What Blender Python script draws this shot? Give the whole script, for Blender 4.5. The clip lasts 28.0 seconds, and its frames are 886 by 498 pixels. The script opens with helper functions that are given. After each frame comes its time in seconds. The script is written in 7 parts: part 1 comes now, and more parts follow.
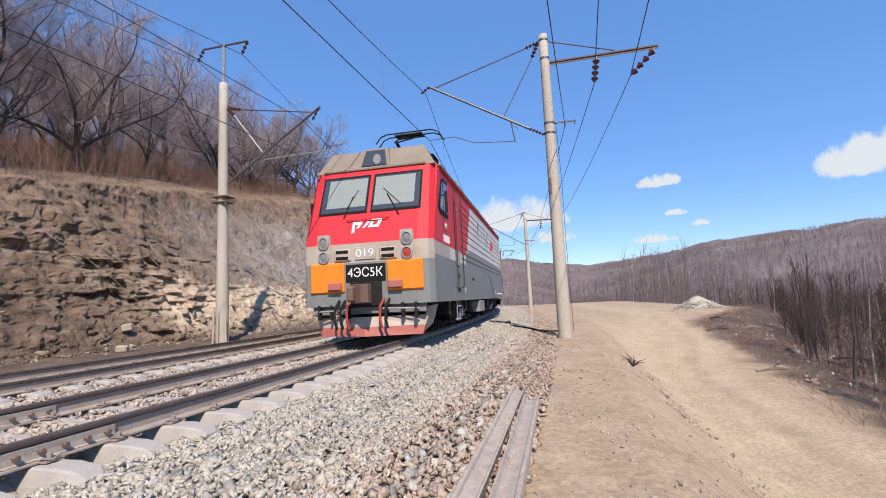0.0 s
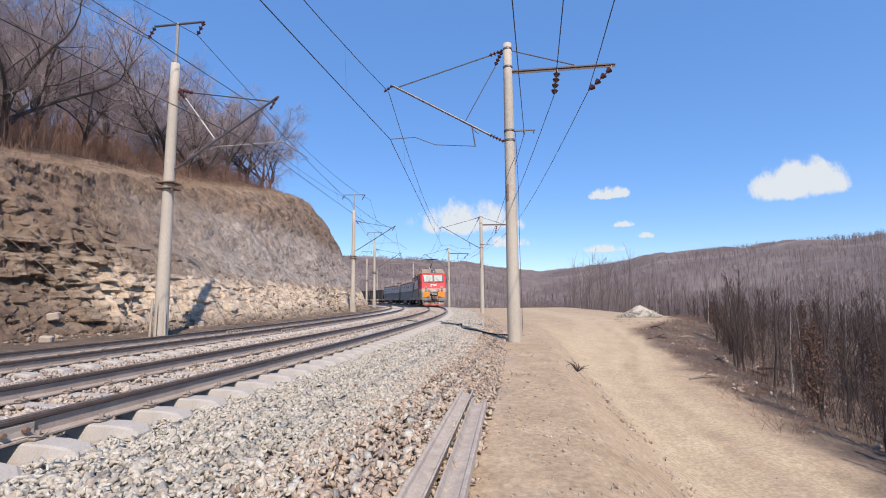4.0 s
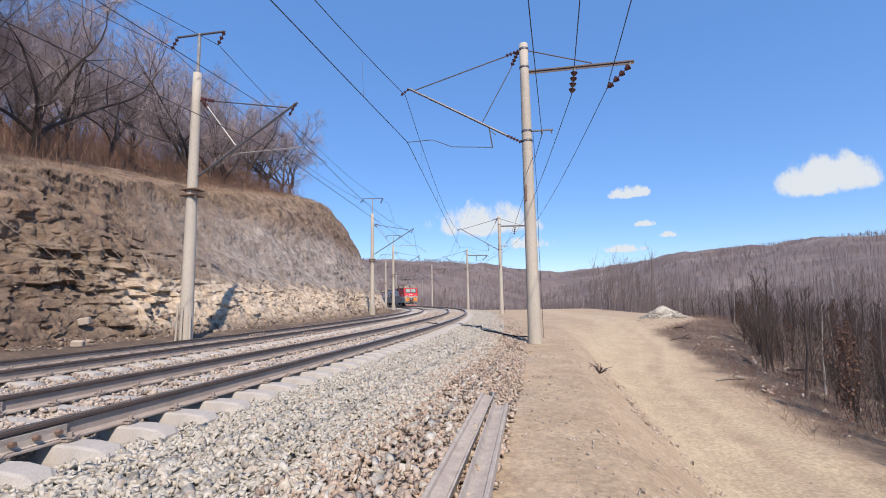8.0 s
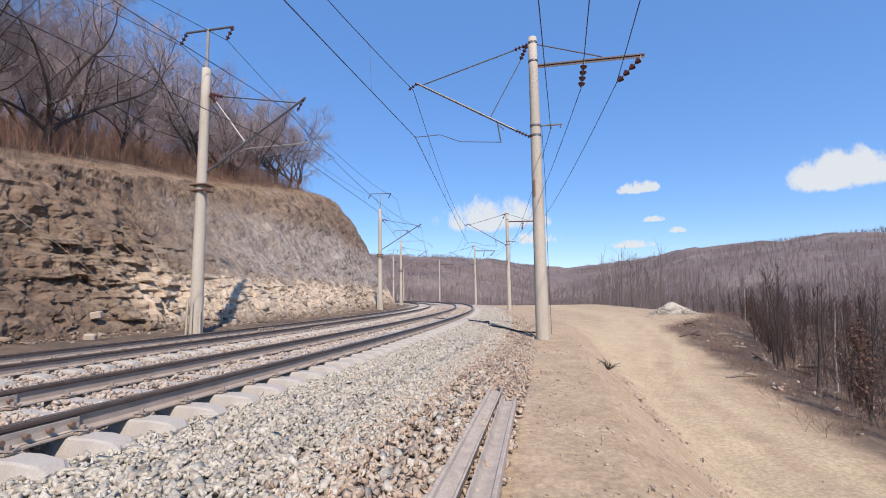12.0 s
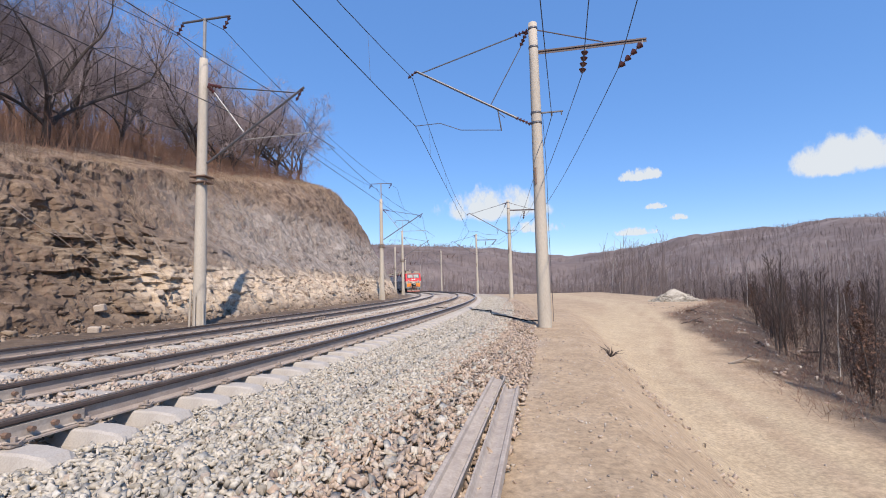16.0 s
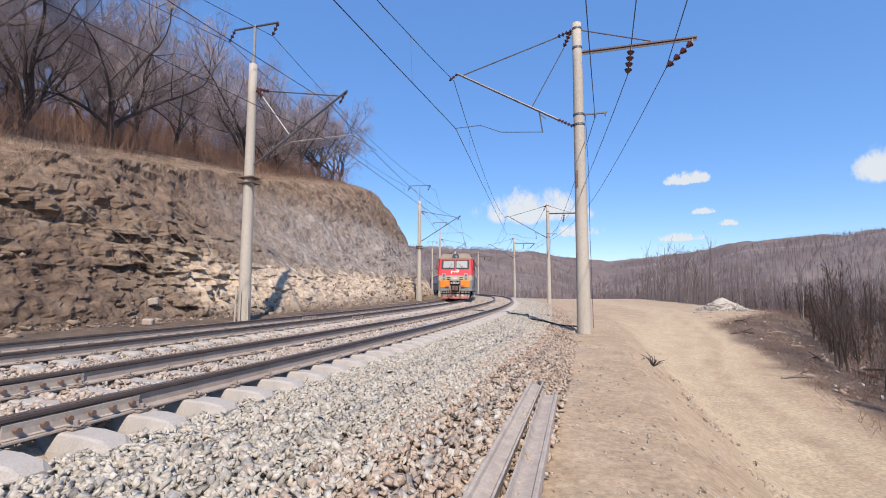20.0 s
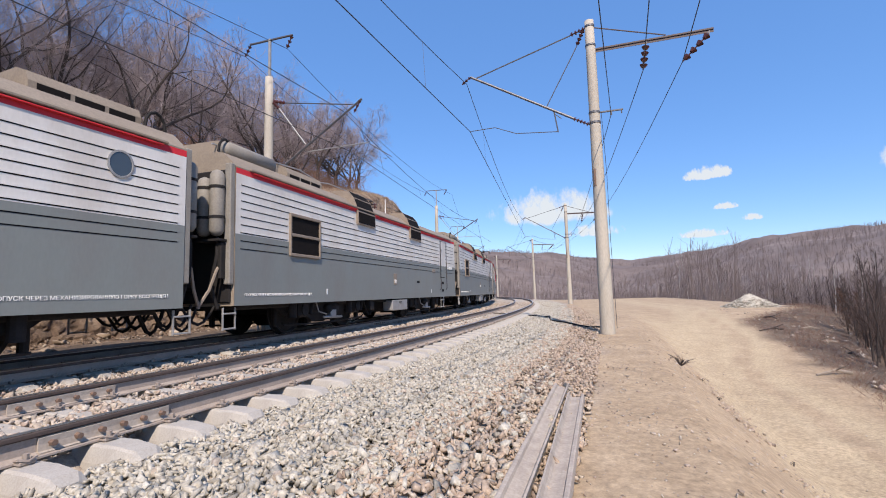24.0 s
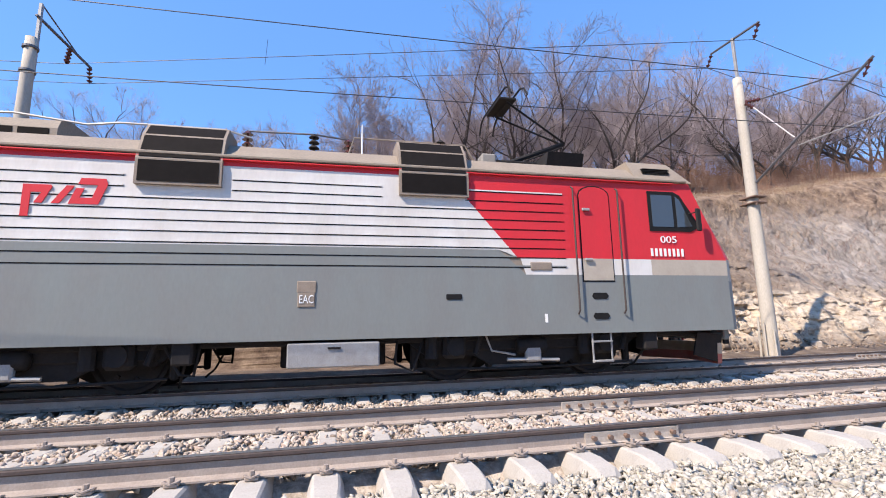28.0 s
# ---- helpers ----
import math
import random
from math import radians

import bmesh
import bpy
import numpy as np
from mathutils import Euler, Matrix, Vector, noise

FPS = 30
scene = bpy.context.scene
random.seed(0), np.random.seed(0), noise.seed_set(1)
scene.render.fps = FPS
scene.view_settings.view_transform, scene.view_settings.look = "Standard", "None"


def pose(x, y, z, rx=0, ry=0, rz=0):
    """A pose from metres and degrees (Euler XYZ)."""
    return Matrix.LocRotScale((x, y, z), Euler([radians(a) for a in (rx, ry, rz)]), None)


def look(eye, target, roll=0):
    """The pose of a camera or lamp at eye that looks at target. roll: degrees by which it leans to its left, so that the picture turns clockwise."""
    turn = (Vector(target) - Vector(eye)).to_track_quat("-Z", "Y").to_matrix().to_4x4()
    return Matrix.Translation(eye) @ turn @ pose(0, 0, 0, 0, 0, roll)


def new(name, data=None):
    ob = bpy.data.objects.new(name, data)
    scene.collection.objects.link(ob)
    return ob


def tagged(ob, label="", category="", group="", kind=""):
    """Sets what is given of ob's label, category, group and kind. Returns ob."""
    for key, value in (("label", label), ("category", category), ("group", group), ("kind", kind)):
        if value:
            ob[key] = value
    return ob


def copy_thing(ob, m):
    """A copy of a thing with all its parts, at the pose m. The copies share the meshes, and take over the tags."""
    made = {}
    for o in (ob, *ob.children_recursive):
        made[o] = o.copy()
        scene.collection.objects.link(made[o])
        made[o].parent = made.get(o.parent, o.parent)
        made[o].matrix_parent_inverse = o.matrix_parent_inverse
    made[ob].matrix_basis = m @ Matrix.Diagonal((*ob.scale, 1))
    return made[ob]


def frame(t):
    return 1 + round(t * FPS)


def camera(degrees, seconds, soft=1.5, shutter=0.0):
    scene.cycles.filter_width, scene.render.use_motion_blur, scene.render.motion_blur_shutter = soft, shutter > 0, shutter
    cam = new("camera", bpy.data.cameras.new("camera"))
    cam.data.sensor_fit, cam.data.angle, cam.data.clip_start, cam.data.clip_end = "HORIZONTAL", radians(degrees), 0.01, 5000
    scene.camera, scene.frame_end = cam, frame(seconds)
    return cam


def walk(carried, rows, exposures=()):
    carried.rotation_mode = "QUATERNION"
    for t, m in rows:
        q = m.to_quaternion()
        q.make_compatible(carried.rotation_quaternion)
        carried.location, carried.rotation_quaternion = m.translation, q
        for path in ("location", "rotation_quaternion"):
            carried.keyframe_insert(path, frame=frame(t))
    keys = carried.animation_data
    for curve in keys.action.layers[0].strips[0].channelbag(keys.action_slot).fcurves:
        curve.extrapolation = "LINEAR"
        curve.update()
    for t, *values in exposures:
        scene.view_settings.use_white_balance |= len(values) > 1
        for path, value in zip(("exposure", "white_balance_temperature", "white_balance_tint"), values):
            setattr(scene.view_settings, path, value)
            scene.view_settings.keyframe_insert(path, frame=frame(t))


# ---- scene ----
cam = camera(87.4, 28.0, soft=1.0)
PATH = [
    (0.0, pose(0.023, -0.026, 0.875, 96.29, 2.71, 0.40)),
    (0.5, pose(0.030, -0.008, 0.882, 95.64, 1.88, -2.15)),
    (1.0, pose(0.021, -0.024, 0.889, 95.67, 2.68, -3.00)),
    (1.5, pose(0.032, -0.029, 0.888, 95.04, 2.52, -5.16)),
    (2.0, pose(0.026, -0.025, 0.892, 94.77, 3.41, -5.64)),
    (2.5, pose(0.028, -0.025, 0.889, 95.05, 2.27, -5.11)),
    (3.0, pose(0.026, -0.029, 0.886, 96.02, 1.25, -5.34)),
    (3.5, pose(0.018, -0.036, 0.892, 96.27, 0.67, -5.59)),
    (5.5, pose(0.016, -0.008, 0.891, 95.79, 0.45, -4.50)),
    (6.0, pose(0.011, -0.020, 0.889, 96.03, 0.55, -4.16)),
    (6.5, pose(0.006, -0.013, 0.891, 96.29, 0.58, -3.85)),
    (7.0, pose(0.013, -0.011, 0.888, 96.19, 1.27, -3.37)),
    (7.5, pose(0.010, -0.003, 0.891, 96.18, 1.06, -3.31)),
    (8.0, pose(0.009, -0.014, 0.890, 96.50, 1.00, -3.06)),
    (8.5, pose(0.005, -0.008, 0.891, 96.50, 1.16, -3.28)),
    (9.0, pose(0.010, -0.014, 0.893, 96.44, 1.20, -2.74)),
    (9.5, pose(0.004, -0.007, 0.893, 96.81, 1.13, -2.46)),
    (10.0, pose(0.005, -0.002, 0.892, 97.03, 1.22, -2.81)),
    (10.5, pose(0.010, 0.003, 0.894, 97.09, 1.67, -2.30)),
    (11.0, pose(-0.000, -0.000, 0.886, 96.89, 1.33, -1.85)),
    (11.5, pose(-0.003, -0.019, 0.890, 96.62, 1.44, -1.70)),
    (12.0, pose(-0.000, 0.006, 0.891, 95.94, 0.80, -2.15)),
    (12.5, pose(-0.011, 0.008, 0.896, 95.66, 0.84, -2.38)),
    (14.5, pose(-0.004, -0.013, 0.887, 95.47, 0.99, -1.91)),
    (15.0, pose(-0.002, -0.013, 0.886, 95.46, 1.46, -1.75)),
    (15.5, pose(-0.004, 0.007, 0.888, 95.49, 1.66, -1.62)),
    (16.0, pose(0.004, 0.028, 0.884, 94.66, 1.41, -1.90)),
    (16.5, pose(-0.002, 0.026, 0.881, 94.57, 1.78, -1.40)),
    (17.0, pose(0.001, 0.025, 0.884, 94.83, 1.71, -0.69)),
    (17.5, pose(-0.002, 0.020, 0.880, 95.26, 1.48, 0.34)),
    (18.0, pose(-0.018, 0.039, 0.878, 95.41, 0.87, 1.01)),
    (18.5, pose(-0.019, 0.042, 0.876, 94.82, 0.55, 1.51)),
    (19.0, pose(-0.025, 0.047, 0.875, 94.95, 0.19, 2.58)),
    (19.5, pose(-0.029, 0.039, 0.875, 95.12, 0.01, 2.49)),
    (20.0, pose(-0.024, 0.041, 0.878, 95.00, -0.03, 2.58)),
    (20.5, pose(-0.021, 0.046, 0.878, 94.88, -0.07, 1.98)),
    (21.0, pose(-0.019, 0.036, 0.875, 94.82, -0.33, 1.48)),
    (21.5, pose(-0.015, 0.039, 0.877, 94.37, -0.15, 1.79)),
    (23.5, pose(-0.014, 0.045, 0.879, 94.96, 1.36, 2.72)),
    (24.0, pose(-0.042, 0.060, 0.873, 95.55, 1.58, 4.95)),
    (24.5, pose(-0.049, 0.056, 0.879, 95.82, 1.67, 8.20)),
    (25.0, pose(-0.035, 0.047, 0.893, 96.21, 2.48, 11.73)),
    (25.5, pose(-0.052, 0.015, 0.899, 96.88, 2.48, 16.01)),
    (26.0, pose(-0.036, -0.030, 0.901, 97.89, 2.96, 20.72)),
    (26.5, pose(-0.010, -0.070, 0.911, 98.26, 3.28, 26.47)),
    (27.0, pose(0.000, -0.118, 0.930, 98.95, 4.20, 33.28)),
    (27.5, pose(0.030, -0.145, 0.950, 99.40, 3.40, 43.10)),
    (28.0, pose(0.080, -0.170, 0.955, 99.25, 1.10, 60.40)),
]
EXPOSURES = [(t, e, 6850, 17) for t, e in ((0.0, 0.46), (11.0, 0.43), (20.0, 0.46), (24.0, 0.49), (26.0, 0.66), (27.0, 0.70), (28.0, 0.98))]
walk(cam, PATH, EXPOSURES)

# world, sun
SUN_EL, SUN_AZ = 47.0, 170.0        # degrees; azimuth clockwise from +y
world = bpy.data.worlds.new("world")
scene.world = world
world.use_nodes = True
wn, wl = world.node_tree.nodes, world.node_tree.links
sky = wn.new("ShaderNodeTexSky")
sky.sky_type = "NISHITA"
sky.sun_disc = False
sky.sun_elevation, sky.sun_rotation = radians(SUN_EL), radians(SUN_AZ)
sky.air_density, sky.dust_density, sky.ozone_density = 1.0, 0.1, 3.0
sky.altitude = 600
wn["Background"].inputs["Strength"].default_value = 0.15
tone = wn.new("ShaderNodeHueSaturation")
tone.inputs["Saturation"].default_value = 1.21
wl.new(sky.outputs[0], tone.inputs["Color"])
clear = wn.new("ShaderNodeMix")          # evens the sky out towards a clear spring blue
clear.data_type = "RGBA"
clear.inputs["Factor"].default_value = 0.5
clear.inputs["B"].default_value = (0.72, 1.85, 4.4, 1)
wl.new(tone.outputs[0], clear.inputs["A"])
wl.new(clear.outputs["Result"], wn["Background"].inputs["Color"])
sun_data = bpy.data.lights.new("sun", "SUN")
sun_data.energy, sun_data.angle, sun_data.color = 4.2, radians(0.55), (1.0, 0.93, 0.83)
sun = new("sun", sun_data)
sa = radians(SUN_AZ)
sun.matrix_world = look((60 * math.sin(sa), 60 * math.cos(sa), 60), (0, 0, 60 - 60 * math.tan(radians(SUN_EL))))

# ---- mesh builder ----


class Geo:
    """Collects vertices and faces of one mesh."""

    def __init__(self):
        self.v, self.f = [], []

    def add(self, vs, fs):
        n = len(self.v)
        self.v.extend(tuple(p) for p in vs)
        self.f.extend(tuple(i + n for i in f) for f in fs)
        return self

    def box(self, c, s, bev=0.0, m=None):
        """A box with centre c and sizes s, its edges cut by bev."""
        hx, hy, hz = s[0] / 2, s[1] / 2, s[2] / 2
        if bev <= 0:
            vs = [(x * hx, y * hy, z * hz) for z in (-1, 1) for y in (-1, 1) for x in (-1, 1)]
            fs = [(0, 2, 3, 1), (4, 5, 7, 6), (0, 1, 5, 4), (2, 6, 7, 3), (0, 4, 6, 2), (1, 3, 7, 5)]
        else:
            bev = min(bev, hx * 0.9, hy * 0.9, hz * 0.9)
            vs, idx = [], {}
            for z in (-1, 1):
                for y in (-1, 1):
                    for x in (-1, 1):
                        for a in range(3):
                            p = [x * (hx - (bev if a != 0 else 0)), y * (hy - (bev if a != 1 else 0)), z * (hz - (bev if a != 2 else 0))]
                            idx[(x, y, z, a)] = len(vs)
                            vs.append(p)
            fs = []
            for a in range(3):
                b, d = (a + 1) % 3, (a + 2) % 3
                for sg in (-1, 1):
                    q = []
                    for sb, sd in ((-1, -1), (1, -1), (1, 1), (-1, 1)):
                        k = [0, 0, 0]
                        k[a], k[b], k[d] = sg, sb, sd
                        q.append(idx[(k[0], k[1], k[2], a)])
                    fs.append(tuple(q if sg > 0 else reversed(q)))
                for sb in (-1, 1):
                    for sd in (-1, 1):
                        q = []
                        for sg in (-1, 1):
                            k = [0, 0, 0]
                            k[a], k[b], k[d] = sg, sb, sd
                            q.append((idx[(k[0], k[1], k[2], b)], idx[(k[0], k[1], k[2], d)]))
                        fs.append((q[0][0], q[1][0], q[1][1], q[0][1]))
            for z in (-1, 1):
                for y in (-1, 1):
                    for x in (-1, 1):
                        fs.append(tuple(idx[(x, y, z, a)] for a in range(3)))
        vs = [Vector(p) + Vector(c) for p in vs]
        if m is not None:
            vs = [m @ p for p in vs]
        return self.add(vs, fs)

    def rod(self, a, b, r0, r1=None, n=8, caps=True):
        """A round bar from a to b."""
        a, b = Vector(a), Vector(b)
        r1 = r0 if r1 is None else r1
        d = (b - a).normalized()
        u = d.orthogonal().normalized()
        w = d.cross(u)
        vs = []
        for p, r in ((a, r0), (b, r1)):
            for i in range(n):
                t = 2 * math.pi * i / n
                vs.append(p + (u * math.cos(t) + w * math.sin(t)) * r)
        fs = [(i, (i + 1) % n, n + (i + 1) % n, n + i) for i in range(n)]
        if caps:
            fs += [tuple(reversed(range(n))), tuple(range(n, 2 * n))]
        return self.add(vs, fs)

    def tube(self, pts, r, n=6, r1=None):
        """A bent bar through points."""
        pts = [Vector(p) for p in pts]
        vs, u = [], None
        for i, p in enumerate(pts):
            d = (pts[min(i + 1, len(pts) - 1)] - pts[max(i - 1, 0)]).normalized()
            u = d.orthogonal().normalized() if u is None else (u - d * u.dot(d)).normalized()
            w = d.cross(u)
            rr = r if r1 is None else r + (r1 - r) * i / (len(pts) - 1)
            for k in range(n):
                t = 2 * math.pi * k / n
                vs.append(p + (u * math.cos(t) + w * math.sin(t)) * rr)
        fs = []
        for i in range(len(pts) - 1):
            for k in range(n):
                a, b = i * n + k, i * n + (k + 1) % n
                fs.append((a, b, b + n, a + n))
        fs += [tuple(reversed(range(n))), tuple(range((len(pts) - 1) * n, len(pts) * n))]
        return self.add(vs, fs)

    def lathe(self, profile, c=(0, 0, 0), axis="z", n=16):
        """A turned body: profile of (radius, height)."""
        vs = []
        for r, h in profile:
            for i in range(n):
                t = 2 * math.pi * i / n
                x, y = r * math.cos(t), r * math.sin(t)
                p = {"z": (x, y, h), "x": (h, x, y), "y": (y, h, x)}[axis]
                vs.append((p[0] + c[0], p[1] + c[1], p[2] + c[2]))
        fs = []
        for j in range(len(profile) - 1):
            for i in range(n):
                a, b = j * n + i, j * n + (i + 1) % n
                fs.append((a, b, b + n, a + n))
        fs += [tuple(reversed(range(n))), tuple(range((len(profile) - 1) * n, len(profile) * n))]
        return self.add(vs, fs)

    def loft(self, rings, caps=True, closed=True):
        """A skin over rings that have the same number of points."""
        n = len(rings[0])
        vs = [p for r in rings for p in r]
        fs = []
        for j in range(len(rings) - 1):
            for i in range(n if closed else n - 1):
                a, b = j * n + i, j * n + (i + 1) % n
                fs.append((a, b, b + n, a + n))
        if caps:
            fs += [tuple(reversed(range(n))), tuple(range((len(rings) - 1) * n, len(rings) * n))]
        return self.add(vs, fs)

    def slab(self, outline, axis, lo, hi):
        """A flat outline of (u, v), thickened along an axis from lo to hi."""
        def put(u, v, w):
            return {"x": (w, u, v), "y": (u, w, v), "z": (u, v, w)}[axis]
        return self.loft([[put(u, v, lo) for u, v in outline], [put(u, v, hi) for u, v in outline]])

    def mesh(self, name, material=None, smooth=False):
        me = bpy.data.meshes.new(name)
        me.from_pydata(self.v, [], self.f)
        if material is not None:
            for q in (material if isinstance(material, (list, tuple)) else [material]):
                me.materials.append(q)
        if smooth:
            me.polygons.foreach_set("use_smooth", [True] * len(me.polygons))
        bm = bmesh.new()
        bm.from_mesh(me)
        bmesh.ops.recalc_face_normals(bm, faces=bm.faces)
        bm.to_mesh(me)
        bm.free()
        me.update()
        return me


def part(name, geo, material, parent=None, label="", smooth=False, m=None):
    """One mesh object, under a thing or part where a parent is given."""
    ob = new(name, geo if isinstance(geo, bpy.types.Mesh) else geo.mesh(name, material, smooth))
    if parent is not None:
        ob.parent = parent
    if m is not None:
        ob.matrix_basis = m
    return tagged(ob, label)


def thing(name, label, category, group="", kind="", m=None):
    ob = new(name)
    ob.empty_display_size = 0.3
    if m is not None:
        ob.matrix_basis = m
    return tagged(ob, label, category, group, kind)


# ---- materials ----


def paint(name, base, rough=0.5, metal=0.0, dark=None, scale=6.0, amount=0.5, fine=60.0, bump=0.15, spec=0.5, dist=0.01, grain=0.45, stretch=(1, 1, 1), random_tone=0.0):
    """A surface with variation at two scales: base colour towards dark in patches, and a fine grain."""
    mt = bpy.data.materials.new(name)
    mt.use_nodes = True
    nt = mt.node_tree
    n, l = nt.nodes, nt.links
    bs = n["Principled BSDF"]
    dark = dark or tuple(c * 0.6 for c in base)
    tc = n.new("ShaderNodeTexCoord")
    mp = n.new("ShaderNodeMapping")
    mp.inputs["Scale"].default_value = stretch
    l.new(tc.outputs["Object"], mp.inputs["Vector"])
    a = n.new("ShaderNodeTexNoise")
    a.inputs["Scale"].default_value, a.inputs["Detail"].default_value, a.inputs["Roughness"].default_value = scale, 6, 0.62
    b = n.new("ShaderNodeTexNoise")
    b.inputs["Scale"].default_value, b.inputs["Detail"].default_value = fine, 4
    l.new(mp.outputs[0], a.inputs["Vector"])
    l.new(mp.outputs[0], b.inputs["Vector"])
    rm = n.new("ShaderNodeMapRange")
    rm.inputs["From Min"].default_value, rm.inputs["From Max"].default_value = 0.38, 0.68
    rm.inputs["To Max"].default_value = amount
    l.new(a.outputs["Fac"], rm.inputs["Value"])
    mx = n.new("ShaderNodeMix")
    mx.data_type = "RGBA"
    mx.inputs["A"].default_value, mx.inputs["B"].default_value = (*base, 1), (*dark, 1)
    l.new(rm.outputs[0], mx.inputs["Factor"])
    m2 = n.new("ShaderNodeMix")
    m2.data_type, m2.blend_type = "RGBA", "MULTIPLY"
    m2.inputs["Factor"].default_value = grain * min(1, amount + 0.3)
    l.new(mx.outputs["Result"], m2.inputs["A"])
    gr = n.new("ShaderNodeMapRange")
    gr.inputs["From Min"].default_value, gr.inputs["From Max"].default_value, gr.inputs["To Min"].default_value, gr.inputs["To Max"].default_value = 0.3, 0.7, 0.65, 1.25
    l.new(b.outputs["Fac"], gr.inputs["Value"])
    l.new(gr.outputs[0], m2.inputs["B"])
    out = m2.outputs["Result"]
    if random_tone:
        oi = n.new("ShaderNodeObjectInfo")
        hs = n.new("ShaderNodeHueSaturation")
        mr = n.new("ShaderNodeMapRange")
        mr.inputs["To Min"].default_value, mr.inputs["To Max"].default_value = 1 - random_tone, 1 + random_tone
        l.new(oi.outputs["Random"], mr.inputs["Value"])
        l.new(mr.outputs[0], hs.inputs["Value"])
        l.new(out, hs.inputs["Color"])
        out = hs.outputs[0]
    l.new(out, bs.inputs["Base Color"])
    bs.inputs["Roughness"].default_value, bs.inputs["Metallic"].default_value = rough, metal
    bs.inputs["Specular IOR Level"].default_value = spec
    if bump:
        bp = n.new("ShaderNodeBump")
        bp.inputs["Strength"].default_value, bp.inputs["Distance"].default_value = bump, dist
        l.new(b.outputs["Fac"], bp.inputs["Height"])
        l.new(bp.outputs[0], bs.inputs["Normal"])
    return mt


# ---- line of the track: an arc to the left that tightens ahead ----
DS = 0.5
S_MIN, S_MAX = -130.0, 330.0
CURVE = []


def trace():
    th0 = math.atan2(-68.6, 228.9)
    px, py = -228.9 + 234.2 * math.cos(th0), 68.6 + 234.2 * math.sin(th0)

    def bend(s):
        return 1 / 234.2 if s < 10 else (1 / 200 if s > 15 else 1 / 234.2 + (1 / 200 - 1 / 234.2) * (s - 10) / 5)
    ahead, back = [], []
    for sign, store, end in ((1, ahead, S_MAX), (-1, back, S_MIN)):
        x, y, th, s = px, py, th0, 0.0
        while abs(s) <= abs(end):
            store.append((s, x, y, th))
            hm = th + sign * bend(s) * DS / 2
            x, y = x - sign * math.sin(hm) * DS, y + sign * math.cos(hm) * DS
            th += sign * bend(s) * DS
            s += sign * DS
    CURVE.extend(reversed(back[1:]))
    CURVE.extend(ahead)


trace()
CU = np.array(CURVE)


def on(s, d=0.0, z=0.0):
    """A point at s metres along the near track's middle, d metres to its right, z above the rail heads."""
    x, y, h = (float(np.interp(s, CU[:, 0], CU[:, k])) for k in (1, 2, 3))
    return Vector((x + d * math.cos(h), y + d * math.sin(h), z))


def head(s):
    """The line's heading at s, in degrees about z."""
    return math.degrees(float(np.interp(s, CU[:, 0], CU[:, 3])))


def nearest(x, y):
    """s and d of points, as arrays."""
    x, y = np.asarray(x, float).ravel(), np.asarray(y, float).ravel()
    s, d = np.empty_like(x), np.empty_like(x)
    cs = CU[::2]
    for i in range(0, len(x), 4000):
        q = (x[i:i + 4000, None] - cs[None, :, 1]) ** 2 + (y[i:i + 4000, None] - cs[None, :, 2]) ** 2
        k = q.argmin(1)
        h = cs[k, 3]
        d[i:i + 4000] = (x[i:i + 4000] - cs[k, 1]) * np.cos(h) + (y[i:i + 4000] - cs[k, 2]) * np.sin(h)
        s[i:i + 4000] = cs[k, 0] - (x[i:i + 4000] - cs[k, 1]) * np.sin(h) + (y[i:i + 4000] - cs[k, 2]) * np.cos(h)
    return s, d


def ease(a, b, x):
    t = np.clip((np.asarray(x, float) - a) / (b - a), 0, 1)
    return t * t * (3 - 2 * t)


def fbm(x, y, z, octaves=4, seed=0.0):
    return noise.fractal(Vector((x + seed, y - seed, z)), 0.9, 2.1, octaves)


FAR_D = -4.45      # middle of the far track
FAR_Z = -0.06      # its rails lie a little lower
GAUGE = 1.59       # between the middles of the rail heads

M_CONCRETE = paint("concrete", (0.40, 0.37, 0.325), 0.9, dark=(0.27, 0.24, 0.205), scale=3, fine=80, bump=0.2)
M_POLE = paint("pole_concrete", (0.45, 0.41, 0.34), 0.85, dark=(0.33, 0.29, 0.235), scale=2, fine=50, bump=0.15, stretch=(1, 1, 0.25))
M_RAILHEAD = paint("rail_head", (0.075, 0.058, 0.052), 0.8, dark=(0.13, 0.095, 0.08), scale=5, fine=60, bump=0.1, spec=0.25)
M_RAIL = paint("rail_steel", (0.34, 0.285, 0.24), 0.9, dark=(0.21, 0.165, 0.135), scale=4, fine=60, bump=0.1)
M_RAILTOP = paint("rail_tread", (0.45, 0.45, 0.46), 0.28, 0.9, dark=(0.36, 0.35, 0.35), scale=8, bump=0.03, amount=0.3)
M_RUST = paint("rusty_iron", (0.20, 0.13, 0.095), 0.85, 0.2, dark=(0.12, 0.08, 0.06), scale=14, bump=0.2)
M_FASTEN = paint("dusty_fastening", (0.34, 0.285, 0.24), 0.85, 0.1, dark=(0.18, 0.13, 0.10), scale=14, bump=0.2)
M_OLDRAIL = paint("weathered_rail", (0.41, 0.355, 0.295), 0.8, 0.0, dark=(0.22, 0.18, 0.15), scale=7, fine=40, bump=0.25, stretch=(1, 1, 1))
M_WIRE = paint("dark_wire", (0.05, 0.05, 0.055), 0.5, 0.5, bump=0)
M_ARM = paint("dark_painted_iron", (0.10, 0.085, 0.085), 0.7, 0.2, dark=(0.16, 0.10, 0.08), scale=6, bump=0.1)
M_STEEL = paint("galvanised_steel", (0.15, 0.15, 0.16), 0.55, 0.6, scale=5, bump=0.05)
